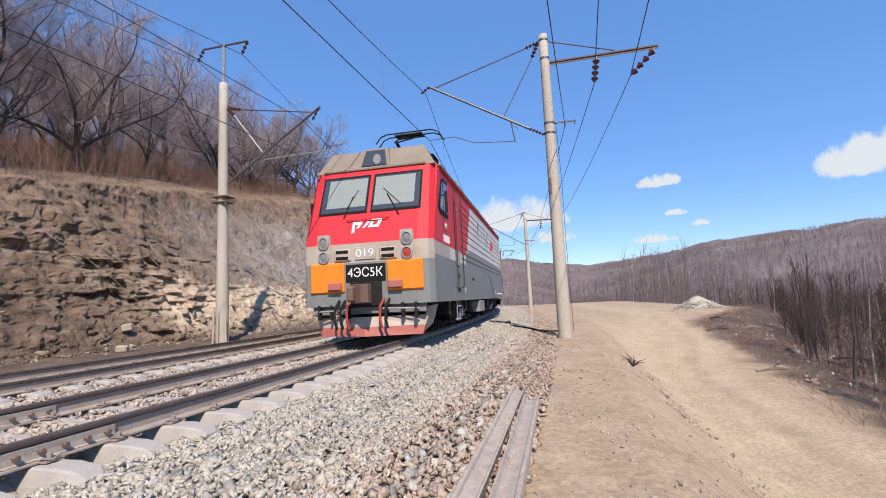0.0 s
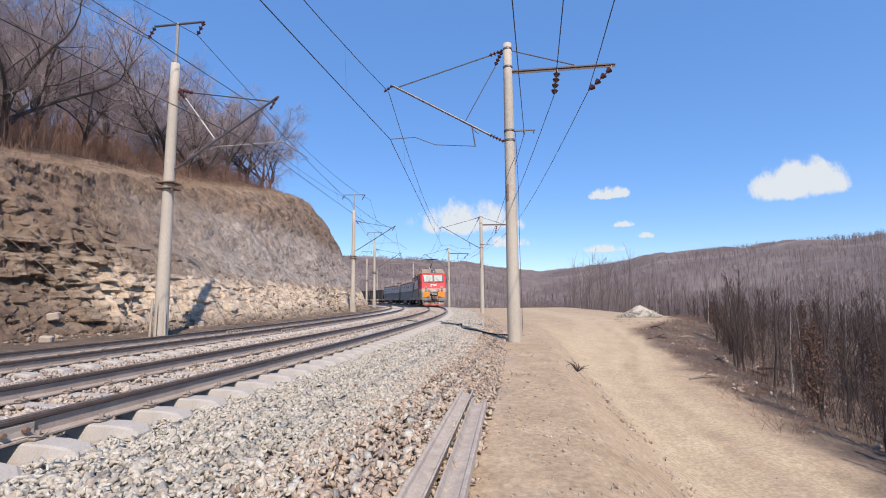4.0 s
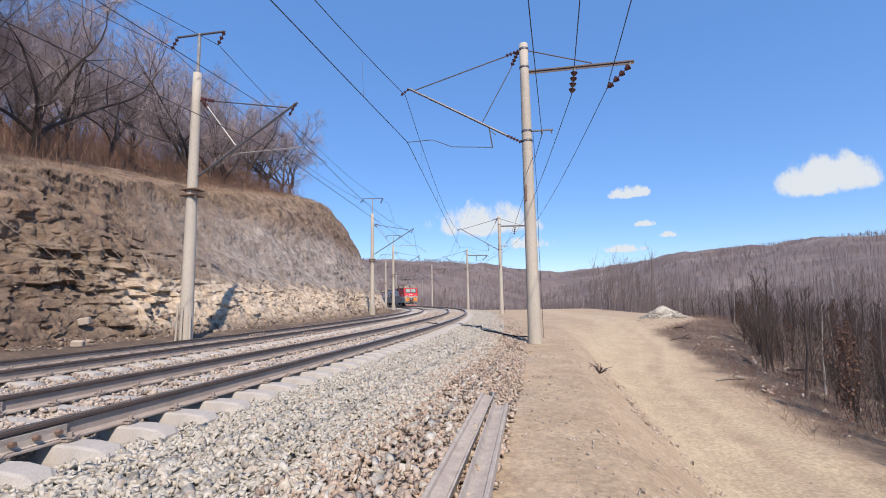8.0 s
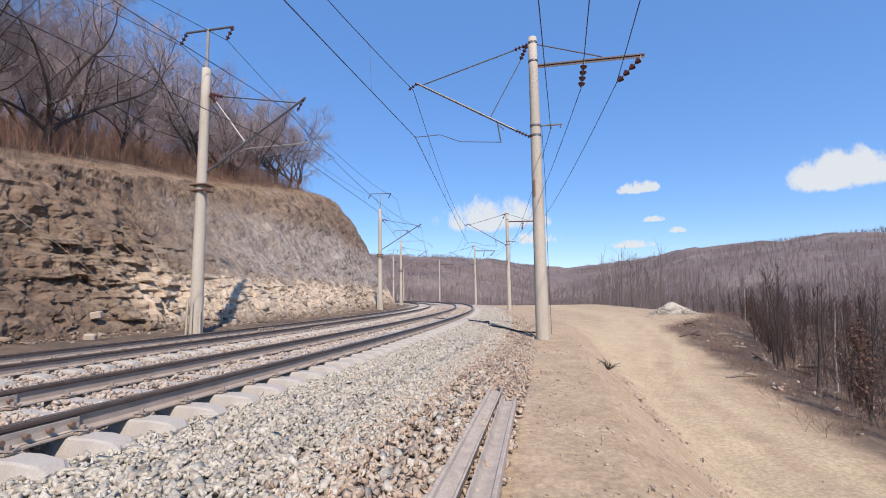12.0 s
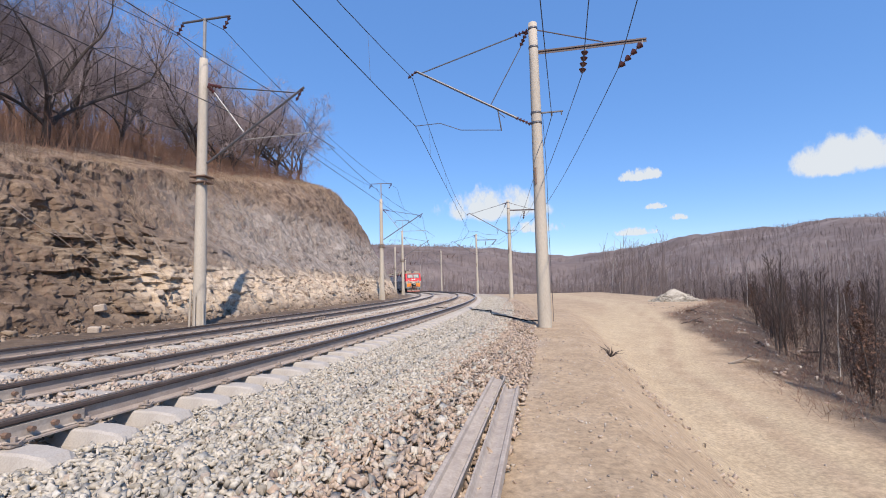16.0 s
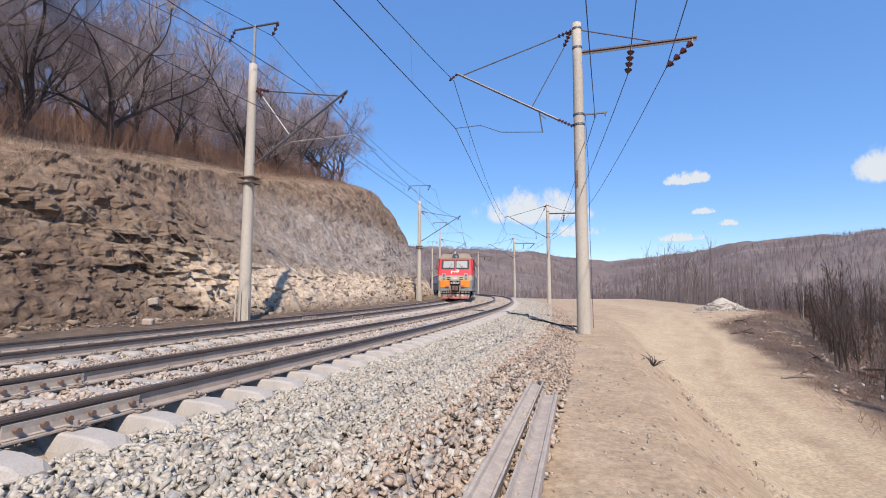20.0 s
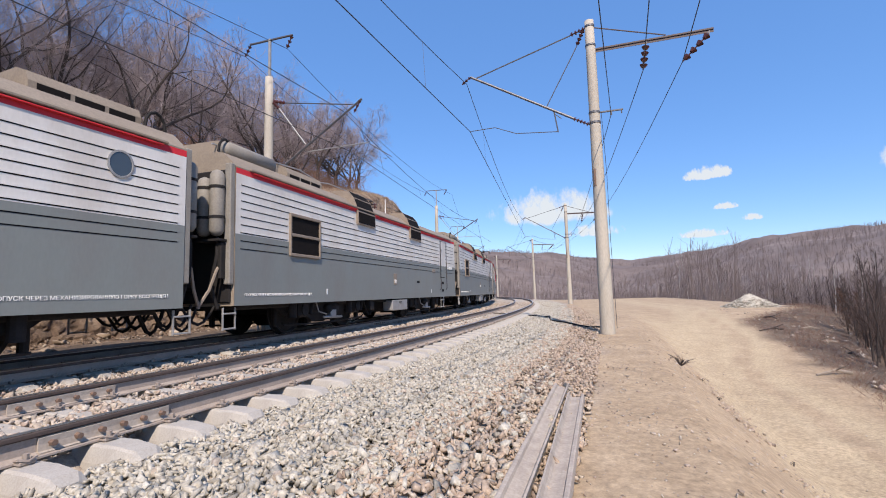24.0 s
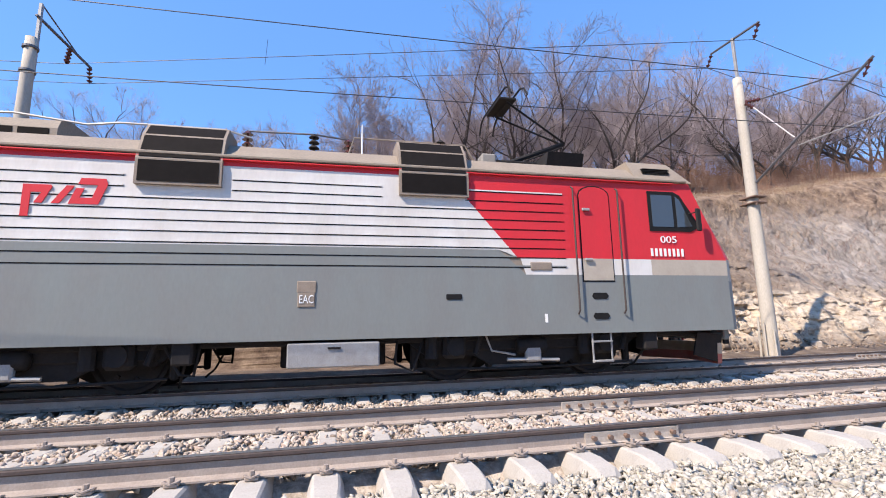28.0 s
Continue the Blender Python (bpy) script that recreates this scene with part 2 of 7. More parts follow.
M_INSUL = paint("brown_glaze", (0.10, 0.035, 0.03), 0.2, bump=0)
M_BARK = paint("bark", (0.062, 0.049, 0.044), 0.95, dark=(0.05, 0.04, 0.035), scale=3, fine=25, bump=0.4)
M_TWIG = paint("twigs", (0.335, 0.278, 0.278), 0.95, dark=(0.24, 0.198, 0.198), scale=0.6, bump=0)
M_STALK = paint("dry_stalk", (0.30, 0.25, 0.20), 0.9, dark=(0.2, 0.165, 0.13), scale=8, bump=0.1)
M_BANK = paint("dark_brush", (0.08, 0.056, 0.048), 0.95, dark=(0.05, 0.036, 0.031), scale=0.5, bump=0)
M_BUSH = paint("dry_brush", (0.23, 0.13, 0.088), 0.95, dark=(0.13, 0.078, 0.055), scale=0.4, bump=0)
M_STRAW = paint("dead_grass", (0.37, 0.28, 0.19), 0.95, dark=(0.25, 0.178, 0.118), scale=0.6, bump=0)
M_RED = paint("red_paint", (0.62, 0.03, 0.04), 0.55, spec=0.3, dark=(0.46, 0.035, 0.04), scale=1.6, amount=0.45, fine=30, bump=0.02, stretch=(1, 1, 0.4), grain=0.12)
M_LGREY = paint("light_grey_paint", (0.66, 0.645, 0.60), 0.55, dark=(0.49, 0.445, 0.385), scale=1.3, amount=0.6, fine=30, bump=0.02, stretch=(1, 1, 0.35), grain=0.12)
M_GREY = paint("grey_paint", (0.195, 0.215, 0.20), 0.55, dark=(0.185, 0.18, 0.165), scale=1.3, amount=0.6, fine=30, bump=0.02, stretch=(1, 1, 0.35), grain=0.12)
M_CREAM = paint("cream_paint", (0.44, 0.385, 0.305), 0.5, dark=(0.30, 0.245, 0.19), scale=2, fine=30, bump=0.02, grain=0.12)
M_ROOF = paint("dusty_roof_paint", (0.27, 0.222, 0.168), 0.75, dark=(0.18, 0.142, 0.105), scale=1.4, fine=30, bump=0.05)
M_ORANGE = paint("orange_paint", (0.85, 0.24, 0.015), 0.45, dark=(0.62, 0.17, 0.02), scale=4, amount=0.4, bump=0.02, grain=0.12)
M_BLACK = paint("underframe_black", (0.016, 0.015, 0.015), 0.8, spec=0.25, dark=(0.035, 0.029, 0.025), scale=4, fine=30, bump=0.15)
M_WHITE = paint("white_lettering", (0.78, 0.78, 0.75), 0.5, bump=0, amount=0.15, grain=0.12)
# for seals and slots, and for the shade painted below the side ribs
M_SEAM_SHADE = paint("dark_seam", (0.015, 0.015, 0.015), 0.8, bump=0, spec=0.15)
M_TAN = paint("tan_frame", (0.26, 0.21, 0.16), 0.7, dark=(0.17, 0.13, 0.098), scale=5, bump=0.05)
M_GRILLE = paint("dark_grille", (0.014, 0.012, 0.011), 0.8, fine=120, bump=0.3, spec=0.08)
M_STEELPAINT = paint("grey_metal", (0.33, 0.33, 0.32), 0.5, 0.2, dark=(0.22, 0.2, 0.18), scale=6, bump=0.05)
M_REDLENS = paint("red_lens", (0.45, 0.06, 0.04), 0.2, bump=0)
M_DARKRED = paint("dull_red_paint", (0.40, 0.06, 0.05), 0.6, dark=(0.24, 0.05, 0.04), scale=5, bump=0.05, grain=0.12)
M_FADEDRED = paint("faded_red_paint", (0.42, 0.12, 0.095), 0.7, dark=(0.32, 0.16, 0.12), scale=5, bump=0.05, grain=0.2)
M_DUSTY = paint("dusty_grey_paint", (0.24, 0.225, 0.195), 0.7, dark=(0.17, 0.145, 0.115), scale=2.5, fine=30, bump=0.05)
M_HANDRAIL = paint("brown_handrail", (0.055, 0.04, 0.034), 0.7, dark=(0.035, 0.028, 0.025), scale=6, bump=0.05)
M_COAL = paint("wagon_paint", (0.05, 0.045, 0.042), 0.7, dark=(0.09, 0.065, 0.05), scale=1.2, bump=0.05)


def glass(name, tint, rough=0.04):
    mt = bpy.data.materials.new(name)
    mt.use_nodes = True
    bs = mt.node_tree.nodes["Principled BSDF"]
    bs.inputs["Base Color"].default_value = (*tint, 1)
    bs.inputs["Roughness"].default_value = rough
    bs.inputs["Specular IOR Level"].default_value = 0.9
    return mt


M_GLASS = glass("cab_glass", (0.05, 0.06, 0.065))
M_LENS = glass("lamp_lens", (0.20, 0.20, 0.19), 0.15)
M_BLIND = paint("pale_blind", (0.24, 0.28, 0.255), 0.5, bump=0, amount=0.2, grain=0.12)

# ---- land ----


def land_height(x, y):
    """Height of the ground sheet: the track bed, the shoulder, the dirt terrace with its road, the wooded bank and the hills."""
    s, d = nearest(x, y)
    x, y = np.asarray(x, float).ravel(), np.asarray(y, float).ravel()
    far = np.hypot(x, y)
    az = np.degrees(np.arctan2(x, y))
    bed = -0.265 - 0.06 * ease(-1.9, -2.6, d) - 0.16 * ease(0.72, 0.9, d) + 0.105 * ease(1.2, 1.6, d)
    sh = bed + (-0.47 + 0.32) * ease(2.0, 4.3, d)
    # terrace and road, which climbs ahead to the terrace's level
    road = -1.55 + 1.05 * ease(10, 34, s)
    e1 = 5.1 + 0.6 * ease(0, 30, s)
    z = sh + (road - sh) * ease(e1, e1 + 1.9, d)
    edge = 9.0 + 2.6 * ease(2, 24, s) + 6 * ease(23, 34, s)
    shelf = road - 1.0 + 0.3 * ease(14, 30, s)
    z = z + (shelf - z) * ease(edge - 0.5, edge + 5.0, d)
    drop = -4.5 - 5 * ease(30, 80, s)
    z = z + (drop - z) * ease(edge + 6, edge + 22, d)
    left = -0.325 + 0.17 * ease(-6.6, -8.0, d)
    z = np.where(d < -6.6, left, z)
    # valley and the hills beyond, as angles of the skyline
    lift = np.interp(az, (-180, -100, -40, -10, 2, 8, 13, 17, 21, 29, 34, 39, 46, 60, 90, 180), (5, 8, 8, 4.9, 4.65, 4.15, 3.3, 2.95, 3.25, 4.05, 4.5, 4.75, 4.95, 5.3, 5, 5))
    dist = np.interp(az, (-180, -20, 0, 10, 17, 30, 50, 180), (420, 480, 520, 620, 800, 520, 380, 420))
    top = dist * np.tan(np.radians(lift)) + 0.9
    rise = ease(0.16, 1.0, far / dist)
    away = ease(60, 120, far)
    hill = -8 + (top + 8) * rise
    z = z * (1 - away) + hill * away
    return z


def ground():
    na, radii = 420, [0.0]
    r = 0.6
    while r < 2600:
        radii.append(r)
        r *= 1.026 if r > 6 else 1.05
    ang = np.linspace(0, 2 * math.pi, na, endpoint=False)
    rr = np.array(radii[1:])
    X, Y = np.outer(rr, np.sin(ang)), np.outer(rr, np.cos(ang))
    Z = land_height(X, Y).reshape(X.shape)
    for i in range(X.shape[0]):
        k = rr[i]
        amp = 0.03 if k < 40 else min(6.0, (k - 40) * 0.014)
        fq = 0.9 if k < 40 else 0.02
        for j in range(na):
            Z[i, j] += amp * fbm(X[i, j] * fq, Y[i, j] * fq, 0.0, 3)
    g = Geo()
    vs = [(0, 0, float(land_height([0.0], [0.0])[0]))] + [(X[i, j], Y[i, j], Z[i, j]) for i in range(X.shape[0]) for j in range(na)]
    fs = [(0, 1 + j, 1 + (j + 1) % na) for j in range(na)]
    for i in range(X.shape[0] - 1):
        for j in range(na):
            a, b = 1 + i * na + j, 1 + i * na + (j + 1) % na
            fs.append((a, a + na, b + na, b))
    g.add(vs, fs)
    # colours by what covers the ground
    mt = bpy.data.materials.new("ground_cover")
    mt.use_nodes = True
    n, l = mt.node_tree.nodes, mt.node_tree.links
    bs = n["Principled BSDF"]
    bs.inputs["Roughness"].default_value = 0.95
    at = n.new("ShaderNodeAttribute")
    at.attribute_name = "cover"
    tc = n.new("ShaderNodeTexCoord")

    def nz(scale, detail=6, rough=0.6):
        t = n.new("ShaderNodeTexNoise")
        t.inputs["Scale"].default_value, t.inputs["Detail"].default_value, t.inputs["Roughness"].default_value = scale, detail, rough
        l.new(tc.outputs["Object"], t.inputs["Vector"])
        return t.outputs["Fac"]

    def ramp(fac, stops):
        t = n.new("ShaderNodeValToRGB")
        while len(t.color_ramp.elements) < len(stops):
            t.color_ramp.elements.new(0.5)
        for e, (p, c) in zip(t.color_ramp.elements, stops):
            e.position, e.color = p, (*c, 1)
        l.new(fac, t.inputs["Fac"])
        return t.outputs["Color"]

    def mix(f, a, b):
        t = n.new("ShaderNodeMix")
        t.data_type = "RGBA"
        l.new(f, t.inputs["Factor"])
        l.new(a, t.inputs["A"])
        l.new(b, t.inputs["B"])
        return t.outputs["Result"]
    sep = n.new("ShaderNodeSeparateColor")
    l.new(at.outputs["Color"], sep.inputs[0])
    dirt = ramp(nz(1.3, 12, 0.78), [(0.3, (0.29, 0.205, 0.125)), (0.5, (0.42, 0.31, 0.195)), (0.7, (0.52, 0.395, 0.26))])
    sand = ramp(nz(1.0, 12, 0.75), [(0.3, (0.41, 0.312, 0.194)), (0.7, (0.55, 0.432, 0.275))])
    grav = ramp(nz(14, 3), [(0.35, (0.28, 0.23, 0.185)), (0.6, (0.46, 0.395, 0.325))])
    leaf = ramp(nz(0.9, 12, 0.8), [(0.34, (0.055, 0.038, 0.027)), (0.5, (0.12, 0.085, 0.058)), (0.68, (0.25, 0.185, 0.125))])
    # hill colour is lightened to stand in for haze over the distance
    wood = ramp(nz(0.025, 12, 0.72), [(0.32, (0.10, 0.074, 0.065)), (0.5, (0.155, 0.12, 0.106)), (0.7, (0.24, 0.192, 0.165))])
    c = mix(sep.outputs[0], dirt, grav)
    c = mix(sep.outputs[1], c, sand)
    c = mix(sep.outputs[2], c, leaf)
    # crumbs and grit
    mr = n.new("ShaderNodeMapRange")
    mr.inputs["From Min"].default_value, mr.inputs["From Max"].default_value, mr.inputs["To Min"].default_value, mr.inputs["To Max"].default_value = 0.33, 0.62, 0.62, 1.12
    l.new(nz(16, 6, 0.75), mr.inputs["Value"])
    gm = n.new("ShaderNodeMix")
    gm.data_type, gm.blend_type = "RGBA", "MULTIPLY"
    gm.inputs["Factor"].default_value = 1.0
    l.new(c, gm.inputs["A"])
    l.new(mr.outputs[0], gm.inputs["B"])
    c = gm.outputs["Result"]
    al = n.new("ShaderNodeMath")
    al.operation = "SUBTRACT"
    al.inputs[0].default_value = 1.0
    l.new(at.outputs["Alpha"], al.inputs[1])
    c = mix(al.outputs[0], c, wood)
    l.new(c, bs.inputs["Base Color"])
    bp = n.new("ShaderNodeBump")
    bp.inputs["Strength"].default_value, bp.inputs["Distance"].default_value = 0.6, 0.04
    l.new(nz(7, 12, 0.8), bp.inputs["Height"])
    l.new(bp.outputs[0], bs.inputs["Normal"])
    me = g.mesh("ground", mt, True)
    V = np.array(g.v)
    s, d = nearest(V[:, 0], V[:, 1])
    far = np.hypot(V[:, 0], V[:, 1])
    wob = np.array([fbm(p[0] * 0.5, p[1] * 0.5, 3.0, 4) if f < 90 else 0 for p, f in zip(g.v, far)])
    gravel = (1 - ease(3.7, 4.5, d + 0.35 * wob)) * (d > -6.5)
    swing = 1.9 * ease(13, 23, s) + 1.3 * ease(23, 34, s)
    q = d - swing * ease(6.0, 9.0, d) + 0.12 * wob
    road = ease(6.2, 6.7, q) * (1 - ease(8.55, 9.15, q)) * (1 - 0.95 * (1 - ease(0.08, 0.32, np.abs(q - 8.0)))) * (1 - 0.3 * (1 - ease(0.1, 0.35, np.abs(q - 7.25))))
    edge = 9.0 + 2.6 * ease(2, 24, s) + 6 * ease(23, 34, s)
    lip = edge - 0.1 - 0.6 * ease(9, 17, s) * (1 - ease(30, 36, s))
    litter = np.maximum(ease(lip - 0.5, lip + 0.5, d + 0.9 * wob), 1 - ease(-7.0, -6.3, d + 0.3 * wob))
    woods = ease(60, 110, far)
    col = np.stack([gravel, road, litter, 1 - woods], 1)
    ca = me.color_attributes.new("cover", "FLOAT_COLOR", "POINT")
    ca.data.foreach_set("color", col.astype(np.float32).ravel())
    ob = new("ground", me)
    return tagged(ob, "dry dirt ground with gravel, a sandy track and brown wooded hills", "ground", kind="structure")


CREST = ((-130, 3.2), (-20, 3.2), (0, 3.4), (5, 4.05), (8, 5.0), (12, 5.8), (16, 6.5), (20, 7.15), (28, 8.4), (36, 9.7), (44, 11.2), (52, 12.4), (60, 13.0), (66, 10.8), (72, 7.5), (80, 3.2), (95, 1.0))


def crest(s):
    """Height of the face's upper edge at s."""
    return float(np.interp(s, [c[0] for c in CREST], [c[1] for c in CREST]))


def steep(s):
    """Rise of the face per metre: steeper towards its far end."""
    return 1.35 + 0.5 * float(ease(26, 44, s))


def brow(s):
    """How far behind the face's foot its upper edge lies."""
    return crest(s) / steep(s)


def hill_z(s, d):
    """Height of the cutting's rock face and of the slope above it."""
    hc = crest(s)
    run = -8.0 - d
    z = -0.2 + run * 0.16 if run < 0.6 else -0.1 + min((run - 0.6) * steep(s), hc)
    past = run - 0.6 - brow(s)
    if past > 0:
        z += 0.30 * past * (1 if s < 52 else max(0.0, 1 - (s - 52) / 25)) - 0.0012 * past * past
    return z


def rock_cut():
    """The cutting: strata that step in and out, weathered slope above."""
    s_list = list(np.arange(-70, 2, 1.2)) + list(np.arange(2, 26, 0.11)) + list(np.arange(26, 46, 0.16)) + list(np.arange(46, 70, 0.3)) + list(np.arange(70, 110, 1.2))
    d_list = list(np.arange(-7.6, -11.6, -0.05)) + list(np.arange(-11.6, -18.5, -0.1)) + list(np.arange(-18.5, -30, -0.7)) + list(np.arange(-30, -92, -2.5))
    vs, cov = [], []
    for s in s_list:
        base = on(s, 0)
        h = math.radians(head(s))
        c, sn = math.cos(h), math.sin(h)
        top = brow(s)
        for d in d_list:
            z = hill_z(s, d)
            run = -8.0 - d
            x, y = base.x + d * c, base.y + d * sn
            inface = float(ease(0.3, 1.2, run) * (1 - ease(0.3 + top, 1.9 + top, run)))
            rocky = float(ease(26, 10, s)) * 0.9 + 0.25       # bedded rock nearest, smooth grey slope further
            low = float(ease(2.6, 1.2, z) * ease(9.5, 13, s))
            big = fbm(x * 0.16, y * 0.16, z * 0.3, 4, 7)
            warp = 0.4 * fbm(s * 0.3, z * 0.5, 2.0, 3, 5) + 0.02 * s
            bed = (z + warp) / 0.27
            bed += 0.35 * math.sin(bed * 0.9)
            k = math.floor(bed)
            f = bed - k
            bw = 0.62 + 0.3 * math.sin(k * 2.3)
            q = s / bw + 0.6 * fbm(k * 1.7, s * 0.3, 0, 2, 9) + k * 0.37
            cell = noise.cell(Vector((math.floor(q) + 0.5, k + 0.5, 0.5)))
            edge = min(1.0, min(f, 1 - f) * 11) * min(1.0, min(q - math.floor(q), math.floor(q) + 1 - q) * 12)
            blocks = fbm(s * 1.5, z * 1.9, d * 0.5, 4, 11)
            bare = max(rocky * float(ease(4.6, 2.8, z + 1.6 * big) * ease(0.5, 1.3, z + 1.2 * big)), low) * float(ease(-0.5, -0.05, big + 0.3 * low + 0.05))
            calm = 1 - 0.62 * float(ease(13, 19, s))
            out = inface * (0.5 * big + calm * bare * (0.26 * (cell - 0.45) + 0.13 * edge) + calm * (0.09 + 0.06 * bare) * blocks + calm * 0.09 * fbm(s * 4, z * 4.5, d, 3, 13))
            vd = noise.voronoi(Vector((s * 0.85 + 0.3 * blocks, z * 1.25, 0.3 * d)))[0]
            out += calm * inface * (1 - bare) * (0.16 * min(1.0, (vd[1] - vd[0]) * 4) + 0.10 * noise.cell(Vector((s * 0.8, z * 1.3, 2.0))))
            out += (1 - inface) * 0.06 * blocks
            zz = z + (0.25 * big if run > 3 else 0.03 * blocks)
            x, y = x + out * c, y + out * sn
            vs.append((x, y, zz))
            cov.append((inface * max(bare, low), inface * float(ease(14, 26, s)) * (1 - low) * float(ease(8.5, 5.5, zz)), float(ease(-1.6 + top, 0.9 + top, run + 1.5 * big)), 1.0 - inface * float(ease(12.5, 14.5, s) * ease(2.4, 1.7, z + 0.6 * blocks))))
    m = len(d_list)
    fs = []
    for i in range(len(s_list) - 1):
        for j in range(m - 1):
            a = i * m + j
            fs.append((a, a + 1, a + m + 1, a + m))
    g = Geo().add(vs, fs)
    mt = bpy.data.materials.new("cut_rock")
    mt.use_nodes = True
    n, l = mt.node_tree.nodes, mt.node_tree.links
    bs = n["Principled BSDF"]
    bs.inputs["Roughness"].default_value = 0.95
    at = n.new("ShaderNodeAttribute")
    at.attribute_name = "cover"
    sep = n.new("ShaderNodeSeparateColor")
    l.new(at.outputs["Color"], sep.inputs[0])
    tc = n.new("ShaderNodeTexCoord")

    def nz(scale, detail=6, rough=0.65, stretch=None):
        t = n.new("ShaderNodeTexNoise")
        t.inputs["Scale"].default_value, t.inputs["Detail"].default_value, t.inputs["Roughness"].default_value = scale, detail, rough
        if stretch:
            mp = n.new("ShaderNodeMapping")
            mp.inputs["Scale"].default_value = stretch
            l.new(tc.outputs["Object"], mp.inputs["Vector"])
            l.new(mp.outputs[0], t.inputs["Vector"])
        else:
            l.new(tc.outputs["Object"], t.inputs["Vector"])
        return t.outputs["Fac"]

    def ramp(fac, stops):
        t = n.new("ShaderNodeValToRGB")
        while len(t.color_ramp.elements) < len(stops):
            t.color_ramp.elements.new(0.5)
        for e, (p, c) in zip(t.color_ramp.elements, stops):
            e.position, e.color = p, (*c, 1)
        l.new(fac, t.inputs["Fac"])
        return t.outputs["Color"]

    def mix(f, a, b):
        t = n.new("ShaderNodeMix")
        t.data_type = "RGBA"
        l.new(f, t.inputs["Factor"])
        l.new(a, t.inputs["A"])
        l.new(b, t.inputs["B"])
        return t.outputs["Result"]
    soil = ramp(nz(1.1, 14, 0.8), [(0.36, (0.034, 0.022, 0.015)), (0.46, (0.125, 0.082, 0.054)), (0.57, (0.215, 0.15, 0.10)), (0.71, (0.34, 0.255, 0.178))])
    rock = ramp(nz(1.3, 14, 0.78, (1, 1, 3)), [(0.35, (0.042, 0.027, 0.018)), (0.44, (0.15, 0.104, 0.069)), (0.56, (0.27, 0.204, 0.14)), (0.72, (0.42, 0.34, 0.248))])
    grey = ramp(nz(1.5, 14, 0.8, (1, 1, 0.7)), [(0.35, (0.115, 0.09, 0.071)), (0.48, (0.265, 0.224, 0.185)), (0.62, (0.40, 0.352, 0.30)), (0.74, (0.62, 0.545, 0.45))])
    straw = ramp(nz(1.4, 14, 0.8), [(0.38, (0.06, 0.037, 0.025)), (0.48, (0.175, 0.117, 0.078)), (0.62, (0.33, 0.245, 0.168))])
    c = mix(sep.outputs[0], soil, rock)
    c = mix(sep.outputs[1], c, grey)
    c = mix(sep.outputs[2], c, straw)
    pale = ramp(nz(1.8, 12, 0.75, (1, 1, 2.5)), [(0.35, (0.20, 0.14, 0.094)), (0.47, (0.47, 0.37, 0.262)), (0.66, (0.68, 0.565, 0.42))])
    inv = n.new("ShaderNodeMath")
    inv.operation = "SUBTRACT"
    inv.inputs[0].default_value = 1.0
    l.new(at.outputs["Alpha"], inv.inputs[1])
    c = mix(inv.outputs[0], c, pale)
    l.new(c, bs.inputs["Base Color"])
    bp = n.new("ShaderNodeBump")
    bp.inputs["Strength"].default_value, bp.inputs["Distance"].default_value = 1.0, 0.10
    l.new(nz(2.6, 12, 0.8), bp.inputs["Height"])
    l.new(bp.outputs[0], bs.inputs["Normal"])
    me = g.mesh("rock_cut", mt, False)
    ca = me.color_attributes.new("cover", "FLOAT_COLOR", "POINT")
    ca.data.foreach_set("color", np.array(cov, np.float32).ravel())
    return tagged(new("rock_cut", me), "layered brown and grey rock cutting below a dry grass slope", "rock face", kind="structure")


ground()
rock_cut()

# ---- track ----


def rail_section():
    """Outline of a rail, (across, up), head at 0."""
    half = [(0.0, 0.0), (0.032, -0.002), (0.037, -0.012), (0.036, -0.034), (0.012, -0.048), (0.009, -0.09), (0.012, -0.145), (0.035, -0.158), (0.075, -0.166), (0.075, -0.18)]
    return half + [(-u, v) for u, v in reversed(half[1:])]


def sweep(outline, d, s0, s1, step, z=0.0):
    g = Geo()
    rings = []
    s = s0
    while s <= s1 + 1e-6:
        rings.append([on(s, d + u, z + v) for u, v in outline])
        s += step
    return g.loft(rings)


def rails():
    for i, d in enumerate((GAUGE / 2, -GAUGE / 2, FAR_D + GAUGE / 2, FAR_D - GAUGE / 2)):
        r = thing("rail", "worn steel rail with a bright running surface", "rail", "rails of the two tracks", "structure")
        zz = FAR_Z if d < -2 else 0.0
        top, web = rail_section()[:5], rail_section()[4:10]
        part("rail_head", sweep(top + [(-u, v) for u, v in reversed(top[1:])], d, -60, 190, 1.0, zz), M_RAILHEAD, r, "dark rail head")
        part("rail_web", sweep(web + [(-u, v) for u, v in reversed(web)], d, -60, 190, 1.0, zz), M_RAIL, r, "dusty brown web and foot")
        part("tread", sweep([(-0.030, 0.001), (0.030, 0.001), (0.030, 0.004), (-0.030, 0.004)], d, -60, 190, 1.0, zz), M_RAILTOP, r, "polished tread")


rails()


